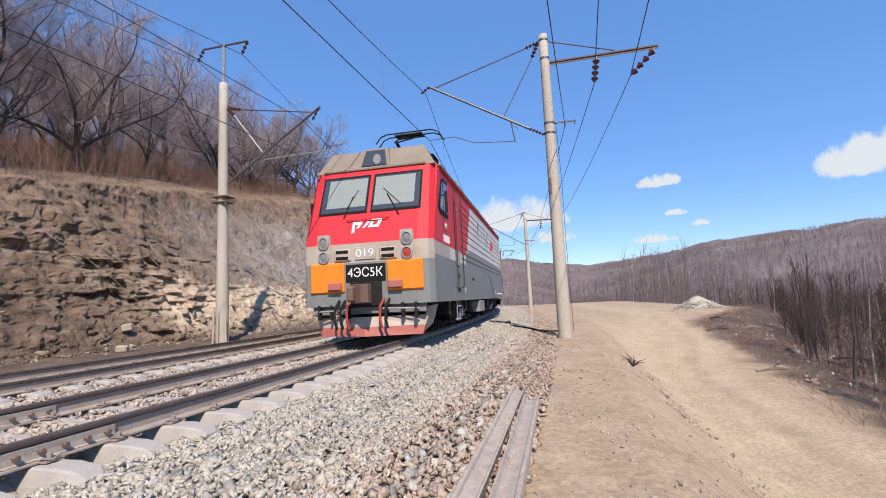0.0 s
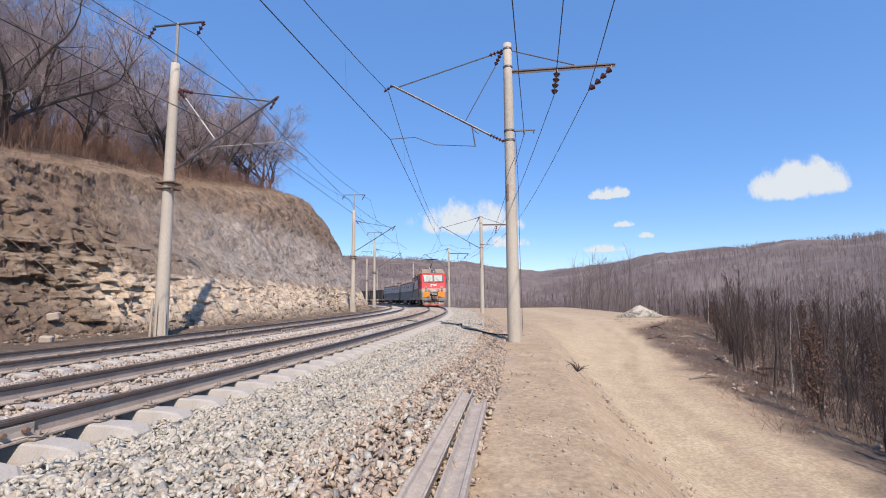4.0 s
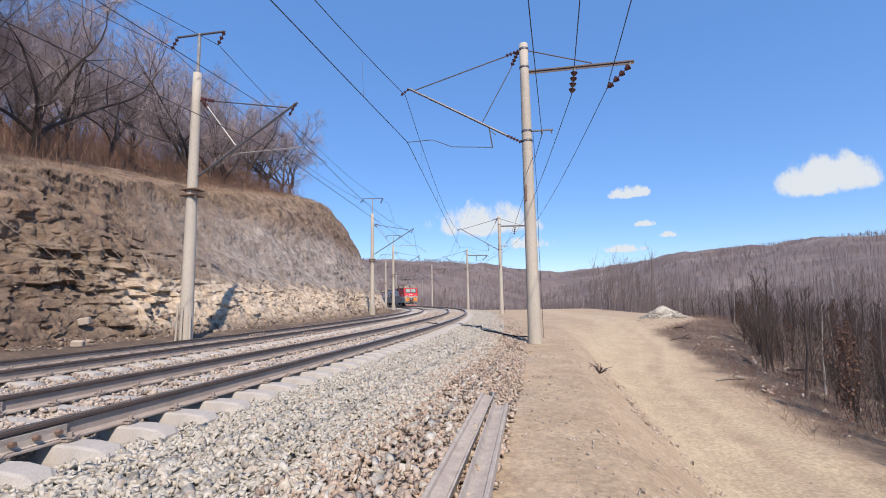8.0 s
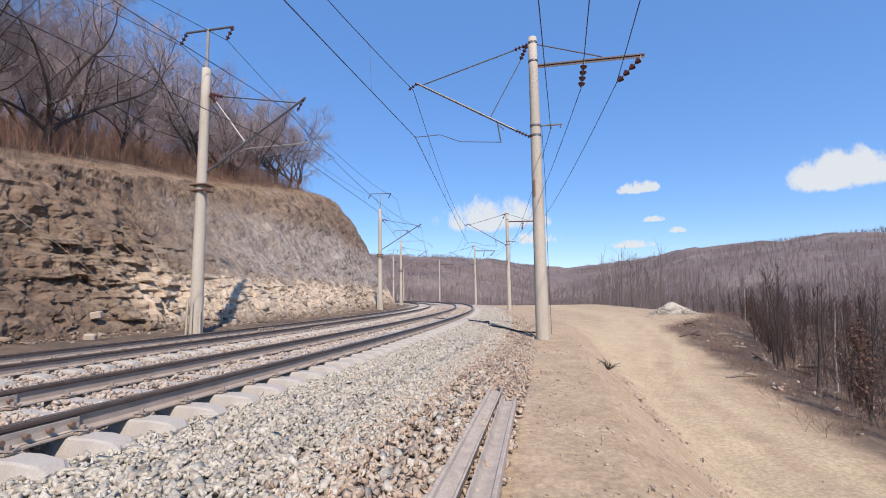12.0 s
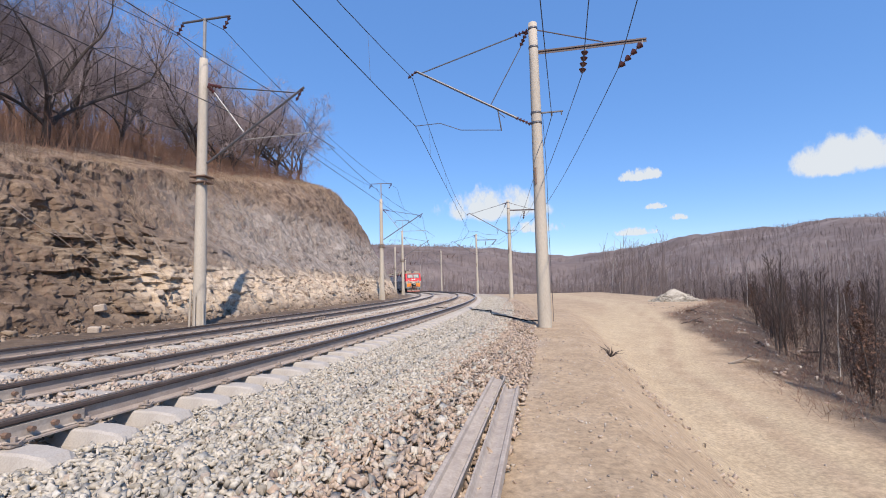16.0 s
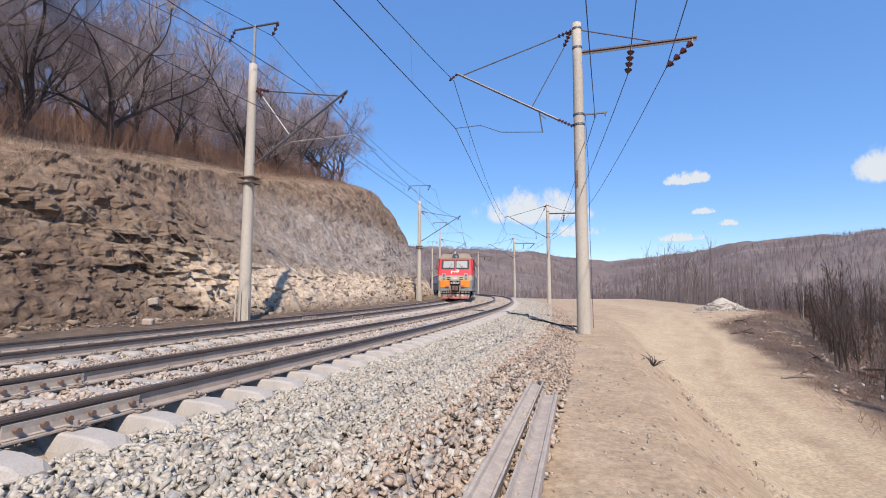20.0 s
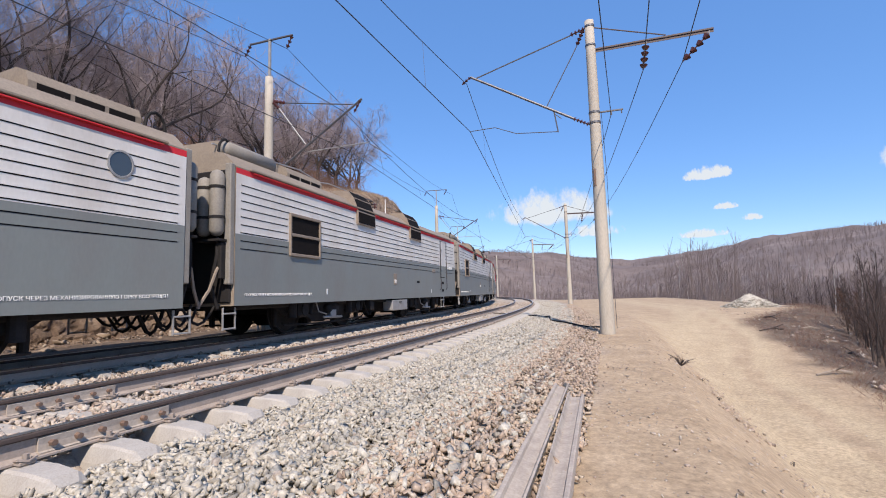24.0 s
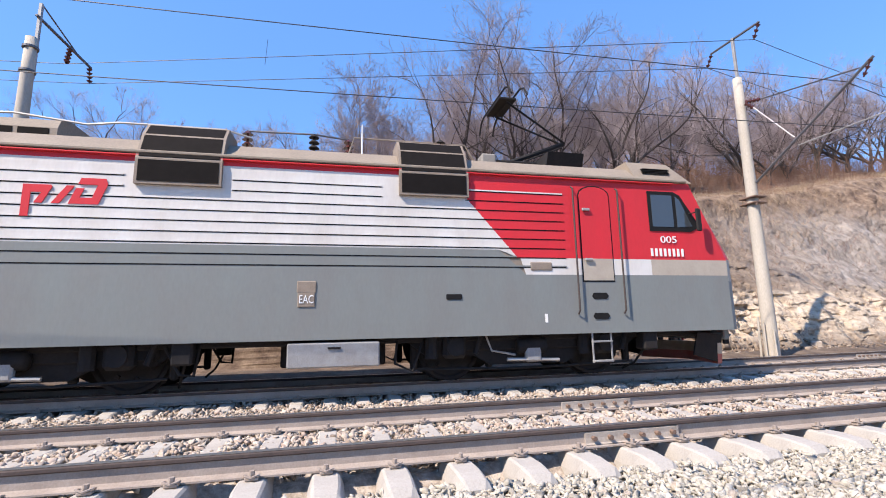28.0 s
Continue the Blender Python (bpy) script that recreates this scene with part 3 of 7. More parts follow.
def sleepers():
    """Concrete sleepers, tapered, with the rail seats at their ends."""
    g = Geo()
    rings = []
    for u, z, w in ((-1.36, -0.26, 0.06), (-1.31, -0.205, 0.08), (-1.1, -0.185, 0.088), (-0.55, -0.192, 0.085), (0.0, -0.2, 0.075), (0.55, -0.192, 0.085), (1.1, -0.185, 0.088), (1.31, -0.205, 0.08), (1.36, -0.26, 0.06)):
        rings.append([(u, -w, z), (u, w, z), (u, w + 0.02, z - 0.015), (u, 0.14, -0.31), (u, 0.15, -0.40), (u, -0.15, -0.40), (u, -0.14, -0.31), (u, -w - 0.02, z - 0.015)])
    g.loft(rings)
    me = g.mesh("sleeper", M_CONCRETE)
    fast = Geo()
    for d in (-GAUGE / 2, GAUGE / 2):
        for sgn in (-1, 1):
            fast.box((d + sgn * 0.105, 0, -0.168), (0.07, 0.10, 0.03), 0.008)
            fast.rod((d + sgn * 0.11, 0, -0.16), (d + sgn * 0.11, 0, -0.112), 0.021, n=6)
            fast.tube([(d + sgn * 0.085, -0.05, -0.15), (d + sgn * 0.13, -0.055, -0.14), (d + sgn * 0.15, 0, -0.155), (d + sgn * 0.13, 0.055, -0.14), (d + sgn * 0.085, 0.05, -0.15)], 0.009, 5)
    mf = fast.mesh("fastening", M_FASTEN)
    for trk, dd in ((0, 0.0), (1, FAR_D)):
        s = -16.0
        while s < 120:
            ob = new("sleeper", me)
            ob.matrix_basis = Matrix.Translation(on(s, dd, FAR_Z * trk)) @ pose(0, 0, 0, 0, 0, head(s) + random.uniform(-0.5, 0.5))
            tagged(ob, "pale concrete sleeper bedded in ballast", "sleeper", "sleepers", "structure")
            if s < 45:
                fo = new("fastening", mf)
                fo.parent = ob
            s += 0.545


sleepers()

# ---- catenary poles and wires ----


def skirted(g, a, b, n=4, r=0.075):
    """An insulator string: discs on a rod from a to b."""
    a, b = Vector(a), Vector(b)
    g.rod(a, b, 0.02, n=6)
    for i in range(n):
        t0, t1 = (i + 0.25) / n, (i + 0.7) / n
        g.rod(a.lerp(b, t0), a.lerp(b, t1), r, r * 0.55, 10)
    return g


def pole_shaft(h, top_z, base_z):
    prof = [(0.218, base_z - 0.6), (0.216, base_z)]
    for i in range(1, 9):
        t = i / 8
        prof.append((0.216 + (0.14 - 0.216) * t, base_z + (top_z - base_z) * t))
    return Geo().lathe(prof, n=20)


def right_pole(s, detail=True):
    """Pole on the open side: x runs away from the track, 0 at the pole; heights above the rails."""
    base = -0.4
    p = thing("catenary_pole", "tapered concrete catenary pole with bracket and feeder arm", "catenary pole", "poles beside the near track")
    p.matrix_basis = Matrix.Translation(on(s, 4.55)) @ pose(0, 0, 0, 0, 0, head(s))
    part("shaft", pole_shaft(10, 9.52, base), M_POLE, p, "pale stained concrete shaft", True)
    for z in (6.12, 6.45, 8.68, 9.33):
        band = Geo()
        r = 0.216 - 0.076 * (z - base) / 9.9 + 0.004
        band.lathe([(r, z - 0.03), (r + 0.012, z - 0.03), (r + 0.012, z + 0.03), (r, z + 0.03)], n=16)
        part("clamp_band", band, M_STEEL, p)
    br = Geo().tube([(-0.62, 0, 6.35), (-3.99, 0, 8.33)], 0.04, 8)
    part("bracket", br, M_STEEL, p, "sloping tubular bracket")
    part("stay_rod", Geo().rod((-0.62, 0, 9.15), (-3.85, 0, 8.24), 0.022, n=6), M_STEEL, p)
    part("strut", Geo().rod((-0.42, 0, 8.75), (-1.47, 0, 6.88), 0.018, n=6), M_STEEL, p)
    part("bracket_insulator", skirted(Geo(), (-0.18, 0, 6.1), (-0.66, 0, 6.37), 5, 0.07), M_INSUL, p, "dark brown ribbed insulator")
    part("stay_insulator", skirted(Geo(), (-0.15, 0, 9.3), (-0.62, 0, 9.16), 4, 0.075), M_INSUL, p, "dark brown ribbed insulator")
    part("strut_insulator", skirted(Geo(), (-0.2, 0, 9.25), (-0.42, 0, 8.78), 4, 0.075), M_INSUL, p, "dark brown ribbed insulator")
    part("wire_insulator", skirted(Geo(), (-3.99, 0, 8.33), (-4.3, 0, 8.12), 3, 0.06), M_INSUL, p, "dark brown ribbed insulator")
    reg = Geo().tube([(-1.25, 0, 6.75), (-1.14, 0, 5.98)], 0.022, 6)
    reg.rod((-1.24, 0, 6.62), (-1.02, 0, 6.42), 0.014, n=6)
    part("dropper_arm", reg, M_STEEL, p)
    part("steady_arm", Geo().tube([(-1.16, 0, 6.0), (-2.5, 0, 6.12), (-3.2, 0, 6.42), (-4.07, 0, 6.4)], 0.013, 6), M_STEEL, p)
    fa = Geo().box((1.75, 0, 8.54), (3.5, 0.07, 0.06), 0.01)
    fa.box((1.75, 0.0, 8.47), (3.5, 0.012, 0.07), 0.0)
    part("feeder_arm", fa, M_ARM, p, "angle iron arm")
    part("feeder_stay", Geo().rod((0.05, 0, 9.3), (2.2, 0, 8.6), 0.02, n=6), M_ARM, p)
    part("feeder_insulator", skirted(Geo(), (1.62, 0, 8.38), (1.5, 0.0, 7.62), 4, 0.12), M_INSUL, p, "dark red porcelain insulator string")
    part("feeder_insulator", skirted(Geo(), (3.36, 0, 8.4), (2.62, 0, 7.68), 4, 0.11), M_INSUL, p, "dark red porcelain insulator string")
    part("hanger", Geo().rod((1.64, 0, 8.5), (1.62, 0, 8.36), 0.02, n=6), M_STEELPAINT, p)
    part("hanger", Geo().rod((3.38, 0, 8.5), (3.36, 0, 8.36), 0.02, n=6), M_STEELPAINT, p)
    sm = Geo().box((0.5, 0, 6.45), (0.7, 0.05, 0.05), 0.008)
    sm.rod((0.49, 0, 6.43), (0.49, 0, 6.32), 0.03, n=8).rod((0.8, 0, 6.43), (0.8, 0, 6.33), 0.02, n=8)
    part("small_arm", sm, M_STEEL, p)
    part("ground_wire", Geo().tube([(0.2, -0.05, 6.4), (0.25, -0.08, 4.5), (0.24, -0.06, 2.5), (0.27, -0.05, -0.3)], 0.008, 5), M_WIRE, p)
    part("stain_plate", Geo().box((-0.1, -0.155, 4.35), (0.07, 0.02, 0.55), 0.008), M_RUST, p, "rust red painted mark") if detail else None
    return p


def left_pole(s, d=-7.0):
    """Pole at the foot of the cutting: x runs towards the track."""
    base = -0.15
    p = thing("catenary_pole", "concrete catenary pole with mast extension beside the rock cutting", "catenary pole", "poles beside the far track")
    p.matrix_basis = Matrix.Translation(on(s, d)) @ pose(0, 0, 0, 0, 0, head(s))
    part("shaft", pole_shaft(10, 9.22, base), M_POLE, p, "pale stained concrete shaft", True)
    ext = Geo().box((0.02, 0, 9.5), (0.09, 0.09, 2.5), 0.01)
    part("extension_post", ext, M_STEELPAINT, p, "steel mast extension")
    part("top_arm", Geo().box((0.07, 0, 10.7), (1.95, 0.07, 0.06), 0.01), M_STEEL, p)
    part("top_insulator", skirted(Geo(), (-0.88, 0, 10.66), (-1.12, 0, 10.25), 3, 0.075), M_INSUL, p, "dark porcelain insulator")
    part("top_insulator", skirted(Geo(), (1.02, 0, 10.68), (0.78, 0, 10.22), 3, 0.075), M_INSUL, p, "dark porcelain insulator")
    part("bracket", Geo().tube([(0.2, 0, 5.4), (3.9, 0, 7.75)], 0.04, 8), M_STEEL, p, "sloping tubular bracket")
    part("stay_rod", Geo().rod((0.75, 0, 8.1), (3.55, 0, 7.6), 0.022, n=6), M_STEEL, p)
    part("stay_insulator", skirted(Geo(), (0.2, 0, 8.25), (0.75, 0, 8.1), 4, 0.075), M_INSUL, p, "dark brown ribbed insulator")
    part("strut", Geo().rod((0.4, 0, 8.0), (1.62, 0, 6.4), 0.025, n=6), M_STEELPAINT, p)
    part("strut_insulator", skirted(Geo(), (0.2, 0, 8.2), (0.48, 0, 7.9), 3, 0.075), M_INSUL, p, "dark brown ribbed insulator")
    part("wire_insulator", skirted(Geo(), (3.85, 0, 7.72), (3.6, 0, 7.3), 3, 0.06), M_INSUL, p, "dark brown ribbed insulator")
    part("steady_bar", Geo().rod((1.7, 0, 6.12), (4.15, 0, 6.15), 0.02, n=6), M_STEELPAINT, p)
    part("steady_arm", Geo().tube([(4.15, 0, 6.13), (4.55, 0, 5.85), (5.0, 0, 5.55), (4.75, 0, 5.5)], 0.014, 6), M_STEEL, p)
    bx = Geo()
    for z in (4.72, 4.92):
        bx.box((0, 0, z), (0.62, 0.5, 0.05), 0.01)
    bx.rod((-0.3, 0.2, 4.75), (-0.3, 0.2, 5.05), 0.03, n=6).rod((0.28, -0.2, 4.6), (0.28, -0.2, 4.75), 0.03, n=6)
    part("clamp_frame", bx, M_RUST, p, "rusty steel clamp frame")
    rb = Geo()
    for i in range(3):
        a = 0.5 + i * 0.9
        rb.rod((0.30 * math.cos(a), -0.30 * abs(math.sin(a)), base - 0.1), (0.27 * math.cos(a), -0.28 * abs(math.sin(a)), base + 0.75 + 0.2 * i), 0.035, n=6)
    part("foot_splint", rb, M_POLE, p, "short concrete splints round the foot")
    return p


def field_pole(s, d):
    """Pole whose line wires hang from an arm on the field side only."""
    p = thing("catenary_pole", "concrete pole with a stayed line arm on its field side", "catenary pole", "poles beside the far track")
    p.matrix_basis = Matrix.Translation(on(s, d)) @ pose(0, 0, 0, 0, 0, head(s))
    part("shaft", pole_shaft(10, 9.0, -0.15), M_POLE, p, "pale stained concrete shaft", True)
    part("extension_post", Geo().box((-0.2, 0, 9.05), (0.09, 0.09, 2.3), 0.01), M_STEELPAINT, p, "steel mast extension")
    part("line_arm", Geo().box((-1.45, 0, 9.75), (2.8, 0.07, 0.07), 0.01), M_STEEL, p)
    part("arm_stay", Geo().rod((-0.2, 0, 10.2), (-2.0, 0, 9.78), 0.022, n=6), M_STEEL, p)
    part("line_insulator", skirted(Geo(), (-1.65, 0, 9.7), (-1.55, 0, 9.15), 4, 0.09), M_INSUL, p, "dark porcelain insulator string")
    part("line_insulator", skirted(Geo(), (-2.75, 0, 9.7), (-2.85, 0, 9.2), 4, 0.09), M_INSUL, p, "dark porcelain insulator string")
    for z in (8.0, 8.7):
        part("clamp_band", Geo().lathe([(0.165, z - 0.03), (0.19, z - 0.03), (0.19, z + 0.03), (0.165, z + 0.03)], n=16), M_STEEL, p)
    return p


RIGHT_S = (-47.0, -16.5, 14.8, 46.5, 75.8, 107.0, 138.0)
LEFT_S = (-36.0, -8.8, 13.8, 42.0, 67.4, 96.0, 126.0)
for q in RIGHT_S:
    right_pole(q)
for q in LEFT_S:
    if q < 0:
        field_pole(q, -8.9)
    else:
        left_pole(q, -7.03 if q < 30 else -7.75)


def wire(name, label, supports, d_of, z_of, sag, r=0.0115):
    """A wire from pole to pole, with its sag; d_of, z_of and sag are numbers or functions of the support."""
    val = lambda q, s: q(s) if callable(q) else q
    pts = []
    for i in range(len(supports) - 1):
        a, b = supports[i], supports[i + 1]
        pa, pb = on(a, val(d_of, a), val(z_of, a)), on(b, val(d_of, b), val(z_of, b))
        for k in range(12 if i < len(supports) - 2 else 13):
            t = k / 12
            q = pa.lerp(pb, t)
            q.z -= 4 * val(sag, a) * t * (1 - t)
            pts.append(q)
    return tagged(part(name, Geo().tube(pts, r, 5), M_WIRE), label, "overhead wire", "overhead wires")


wire("messenger_wire", "dark messenger wire above the near track", RIGHT_S, 0.42, 8.1, 0.95)
wire("contact_wire", "dark contact wire above the near track", RIGHT_S, 0.48, 6.4, 0.03, 0.013)
wire("messenger_wire", "dark messenger wire above the far track", LEFT_S, lambda s: FAR_D + (0.6 if s > 0 else -0.9), lambda s: 7.4 if s > 0 else 7.9, lambda s: 0.75 if s > 0 else 0.05)
wire("contact_wire", "dark contact wire above the far track", LEFT_S, lambda s: FAR_D + (0.8 if s > 0 else -0.8), lambda s: 5.95 if s > 0 else 6.1, 0.03, 0.011)
wire("feeder_wire", "dark feeder wire on the field side", RIGHT_S, 6.05, 7.6, 0.6, 0.013)
wire("feeder_wire", "dark feeder wire on the outer insulator", RIGHT_S, 7.15, 7.66, 0.6, 0.013)
wire("signal_wire", "thin dark wire on the small arm", RIGHT_S, 5.04, 6.33, 0.45, 0.011)
wire("line_wire", "thin dark wire on the mast extension", LEFT_S, lambda s: -8.12 if s > 0 else -11.75, lambda s: 10.24 if s > 0 else 9.2, lambda s: 0.7 if s > 0 else 0.02, 0.011)
wire("line_wire", "thin dark wire on the mast extension", LEFT_S, lambda s: -6.22 if s > 0 else -10.45, lambda s: 10.2 if s > 0 else 9.15, lambda s: 0.7 if s > 0 else 0.02, 0.011)


def droppers():
    for name, sup, dm, dc, zm, zc, sag in (("dropper_wire", RIGHT_S, 0.42, 0.48, 8.1, 6.4, 0.95), ("dropper_wire", LEFT_S, FAR_D + 0.6, FAR_D + 0.8, 7.28, 5.95, 0.75)):
        for i in range(1, 4):
            for t in (0.12, 0.32, 0.5, 0.68, 0.88):
                a = on(sup[i], dm, zm).lerp(on(sup[i + 1], dm, zm), t)
                a.z -= 4 * sag * t * (1 - t)
                b = on(sup[i], dc, zc).lerp(on(sup[i + 1], dc, zc), t)
                tagged(part(name, Geo().rod(a, b, 0.005, n=4), M_WIRE), "thin vertical dropper between catenary wires", "dropper", "droppers")


droppers()

# ---- locomotive sections; y runs towards the cab, x to the right, 0 at rail height and mid-length ----
HL, HW = 8.25, 1.58            # half length of the body, half width
Z0, Z1, Z2, ZG, ZR = 0.74, 1.72, 2.13, 3.46, 3.80   # sill, waist, band, gutter, roof
RIBS = [1.86 + 0.158 * i for i in range(9)]


def letters(txt, size, material, m, parent, name="lettering", label="", extrude=0.004, fit=None):
    """Writing in the built-in font, as a mesh; it faces -y of m, width fit if given."""
    cu = bpy.data.curves.new(name, "FONT")
    cu.body, cu.size, cu.extrude = txt, size, extrude
    cu.align_x, cu.align_y = "CENTER", "CENTER"
    tmp = bpy.data.objects.new(name, cu)
    scene.collection.objects.link(tmp)
    dg = bpy.context.evaluated_depsgraph_get()
    me = bpy.data.meshes.new_from_object(tmp.evaluated_get(dg))
    bpy.data.objects.remove(tmp)
    me.materials.clear()
    me.materials.append(material)
    xs = [v.co.x for v in me.vertices]
    if fit and xs:
        k = fit / (max(xs) - min(xs))
        for v in me.vertices:
            v.co.x *= k
    ob = new(name, me)
    ob.parent = parent
    ob.matrix_basis = m @ pose(0, 0, 0, 90, 0, 0)
    return tagged(ob, label)


def emblem(w, h, t, material, parent, m, label):
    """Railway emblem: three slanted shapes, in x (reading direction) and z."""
    b = 0.23 * h
    shapes = ([(-0.5 * w, -0.35 * h), (-0.5 * w + b, -0.35 * h), (-0.5 * w + b, 0.46 * h), (-0.28 * w, 0.46 * h), (-0.36 * w, 0.1 * h), (-0.36 * w + b, 0.1 * h), (-0.16 * w, 0.66 * h), (-0.18 * w, 0.72 * h), (-0.5 * w, 0.72 * h)],
              [(-0.16 * w, 0.1 * h), (-0.16 * w + b, 0.1 * h), (0.10 * w, 0.72 * h), (0.10 * w - b, 0.72 * h)],
              [(0.04 * w, 0.1 * h), (0.40 * w, 0.1 * h), (0.5 * w, 0.82 * h), (0.47 * w, h), (0.17 * w, h), (0.14 * w, 0.78 * h), (0.38 * w, 0.78 * h), (0.32 * w, 0.32 * h), (0.17 * w, 0.32 * h), (0.22 * w, 0.64 * h), (0.12 * w, 0.64 * h)])
    for sh in shapes:
        part("emblem", Geo().slab(sh, "y", -t, t), material, parent, label).matrix_basis = m


def marks(loco, name, x, ys, z, sy, sz, label):
    """A row of plain marks in place of small writing."""
    for y in ys:
        part(name, Geo().box((x, y, z), (0.008, sy, sz)), M_WHITE, loco, label)


def shell_ring(y, cabk=0.0, w=HW):
    """Cross outline of the body at y: sill, waist, gutter, roof shoulder, roof."""
    return [(w, y, Z0), (w, y, ZG), (w - 0.10, y, ZG + 0.10), (w - 0.34, y, ZR - 0.04), (0.6, y, ZR + 0.05), (-0.6, y, ZR + 0.05), (-w + 0.34, y, ZR - 0.04), (-w + 0.10, y, ZG + 0.10), (-w, y, ZG), (-w, y, Z0)]


def side_skin(loco, sgn, cab, window):
    """Side cladding in zones of colour, with pressed ribs."""
    x = sgn * (HW + 0.004)
    rows = [Z0, Z1, Z2, ZG - 0.14, ZG - 0.03]

    def diag(z):       # rear end of the red field
        return HL - 4.5 - max(0.0, z - 2.0) * 0.95

    def quad(g, ya0, ya1, z0, yb0, yb1, z1):
        g.add([(x, ya0, z0), (x, ya1, z0), (x, yb1, z1), (x, yb0, z1)], [(0, 1, 2, 3)])
    fr = HL - (0.02 if cab else 0.0)
    fz = lambda z: fr - (max(0.0, z - 2.0) * 0.50 if cab else 0.0)
    lo, hi, rd, cr, gl = Geo(), Geo(), Geo(), Geo(), Geo()
    quad(lo, -HL, fr, Z0, -HL, fr, Z1)
    if cab:
        quad(lo, -HL, HL - 4.35, Z1, -HL, HL - 4.85, Z2)
        quad(hi, HL - 4.35, HL - 1.75, Z1, HL - 4.45, HL - 1.75, 2.0)
        hi.add([(x, HL - 4.45, 2.0), (x, diag(2.0), 2.0), (x, diag(Z2), Z2), (x, HL - 4.85, Z2)], [(0, 1, 2, 3)])
        quad(cr, HL - 1.75, fr, Z1, HL - 1.75, fz(2.0), 2.0)
        quad(hi, -HL, diag(Z2), Z2, -HL, diag(rows[3]), rows[3])
        quad(rd, diag(2.0), fz(2.0), 2.0, diag(rows[3]), fz(rows[3]), rows[3])
        quad(rd, -HL, fz(rows[3]), rows[3], -HL, fz(rows[4]), rows[4])
    else:
        quad(lo, -HL, HL, Z1, -HL, HL, Z2)
        quad(hi, -HL, HL, Z2, -HL, HL, rows[3])
        quad(rd, -HL, HL, rows[3], -HL, HL, rows[4])
    part("lower_side", lo, M_GREY, loco, "grey lower side panel")
    part("upper_side", hi, M_LGREY, loco, "light grey ribbed upper side")
    part("red_field", rd, M_RED, loco, "red painted side field" if cab else "red line below the gutter")
    if cr.v:
        part("cream_field", cr, M_CREAM, loco, "cream field beside the cab")
    # ribs run between the openings
    end = HL - 3.55 if cab else HL - 2.75
    segs_all = [(-HL + 0.15, end)]
    if not cab:
        segs_all.append((HL - 1.75, HL - 0.25))
    ribs = {M_GREY: Geo(), M_LGREY: Geo(), M_RED: Geo()}
    groove = Geo()
    for z in RIBS[:9]:
        if z > rows[3] - 0.08:
            continue
        segs = []
        for a, b in segs_all:
            cuts = []
            if window and z < 2.75:
                cuts.append((-HL + (2.4 if cab else 1.75), -HL + (3.9 if cab else 3.25)))
            if window and z > 2.95:
                cuts += [(-HL + (5.6 if cab else 5.15), -HL + (7.15 if cab else 6.7)), (-HL + 9.55, -HL + 11.05)]
            for c0, c1 in cuts:
                if a < c0 < b:
                    segs.append((a, c0))
                    a = c1
            if a < b:
                segs.append((a, b))
        for a, b in segs:
            cutp = diag(z) if cab and z > 2.0 else None
            pieces = [(a, b, M_GREY if z < Z2 else M_LGREY)]
            if cutp is not None and a < cutp < b:
                pieces = [(a, cutp, M_GREY if z < Z2 else M_LGREY), (cutp, b, M_RED)]
            for p0, p1, mt in pieces:
                ribs[mt].slab([(p0, z - 0.011), (p1, z - 0.011), (p1, z + 0.011), (p0, z + 0.011)], "x", x, x + sgn * 0.012)
                # dark strip stands in for the shadow that the rib casts below it
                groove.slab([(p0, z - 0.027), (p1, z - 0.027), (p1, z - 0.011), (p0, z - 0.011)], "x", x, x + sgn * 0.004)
    part("groove", groove, M_SEAM_SHADE, loco, "dark strips painted as shade below the ribs")
    for mt, g in ribs.items():
        if g.v:
            part("rib", g, mt, loco)
    # gutter and sill
    part("gutter", Geo().box((sgn * (HW + 0.03), -0.2, ZG), (0.07, 2 * HL - 1.2, 0.05), 0.012), M_ROOF, loco)
    part("gutter_stripe", Geo().box((sgn * (HW + 0.032), -0.3, ZG - 0.055), (0.05, 2 * HL - 1.6, 0.022), 0.006), M_RED, loco)


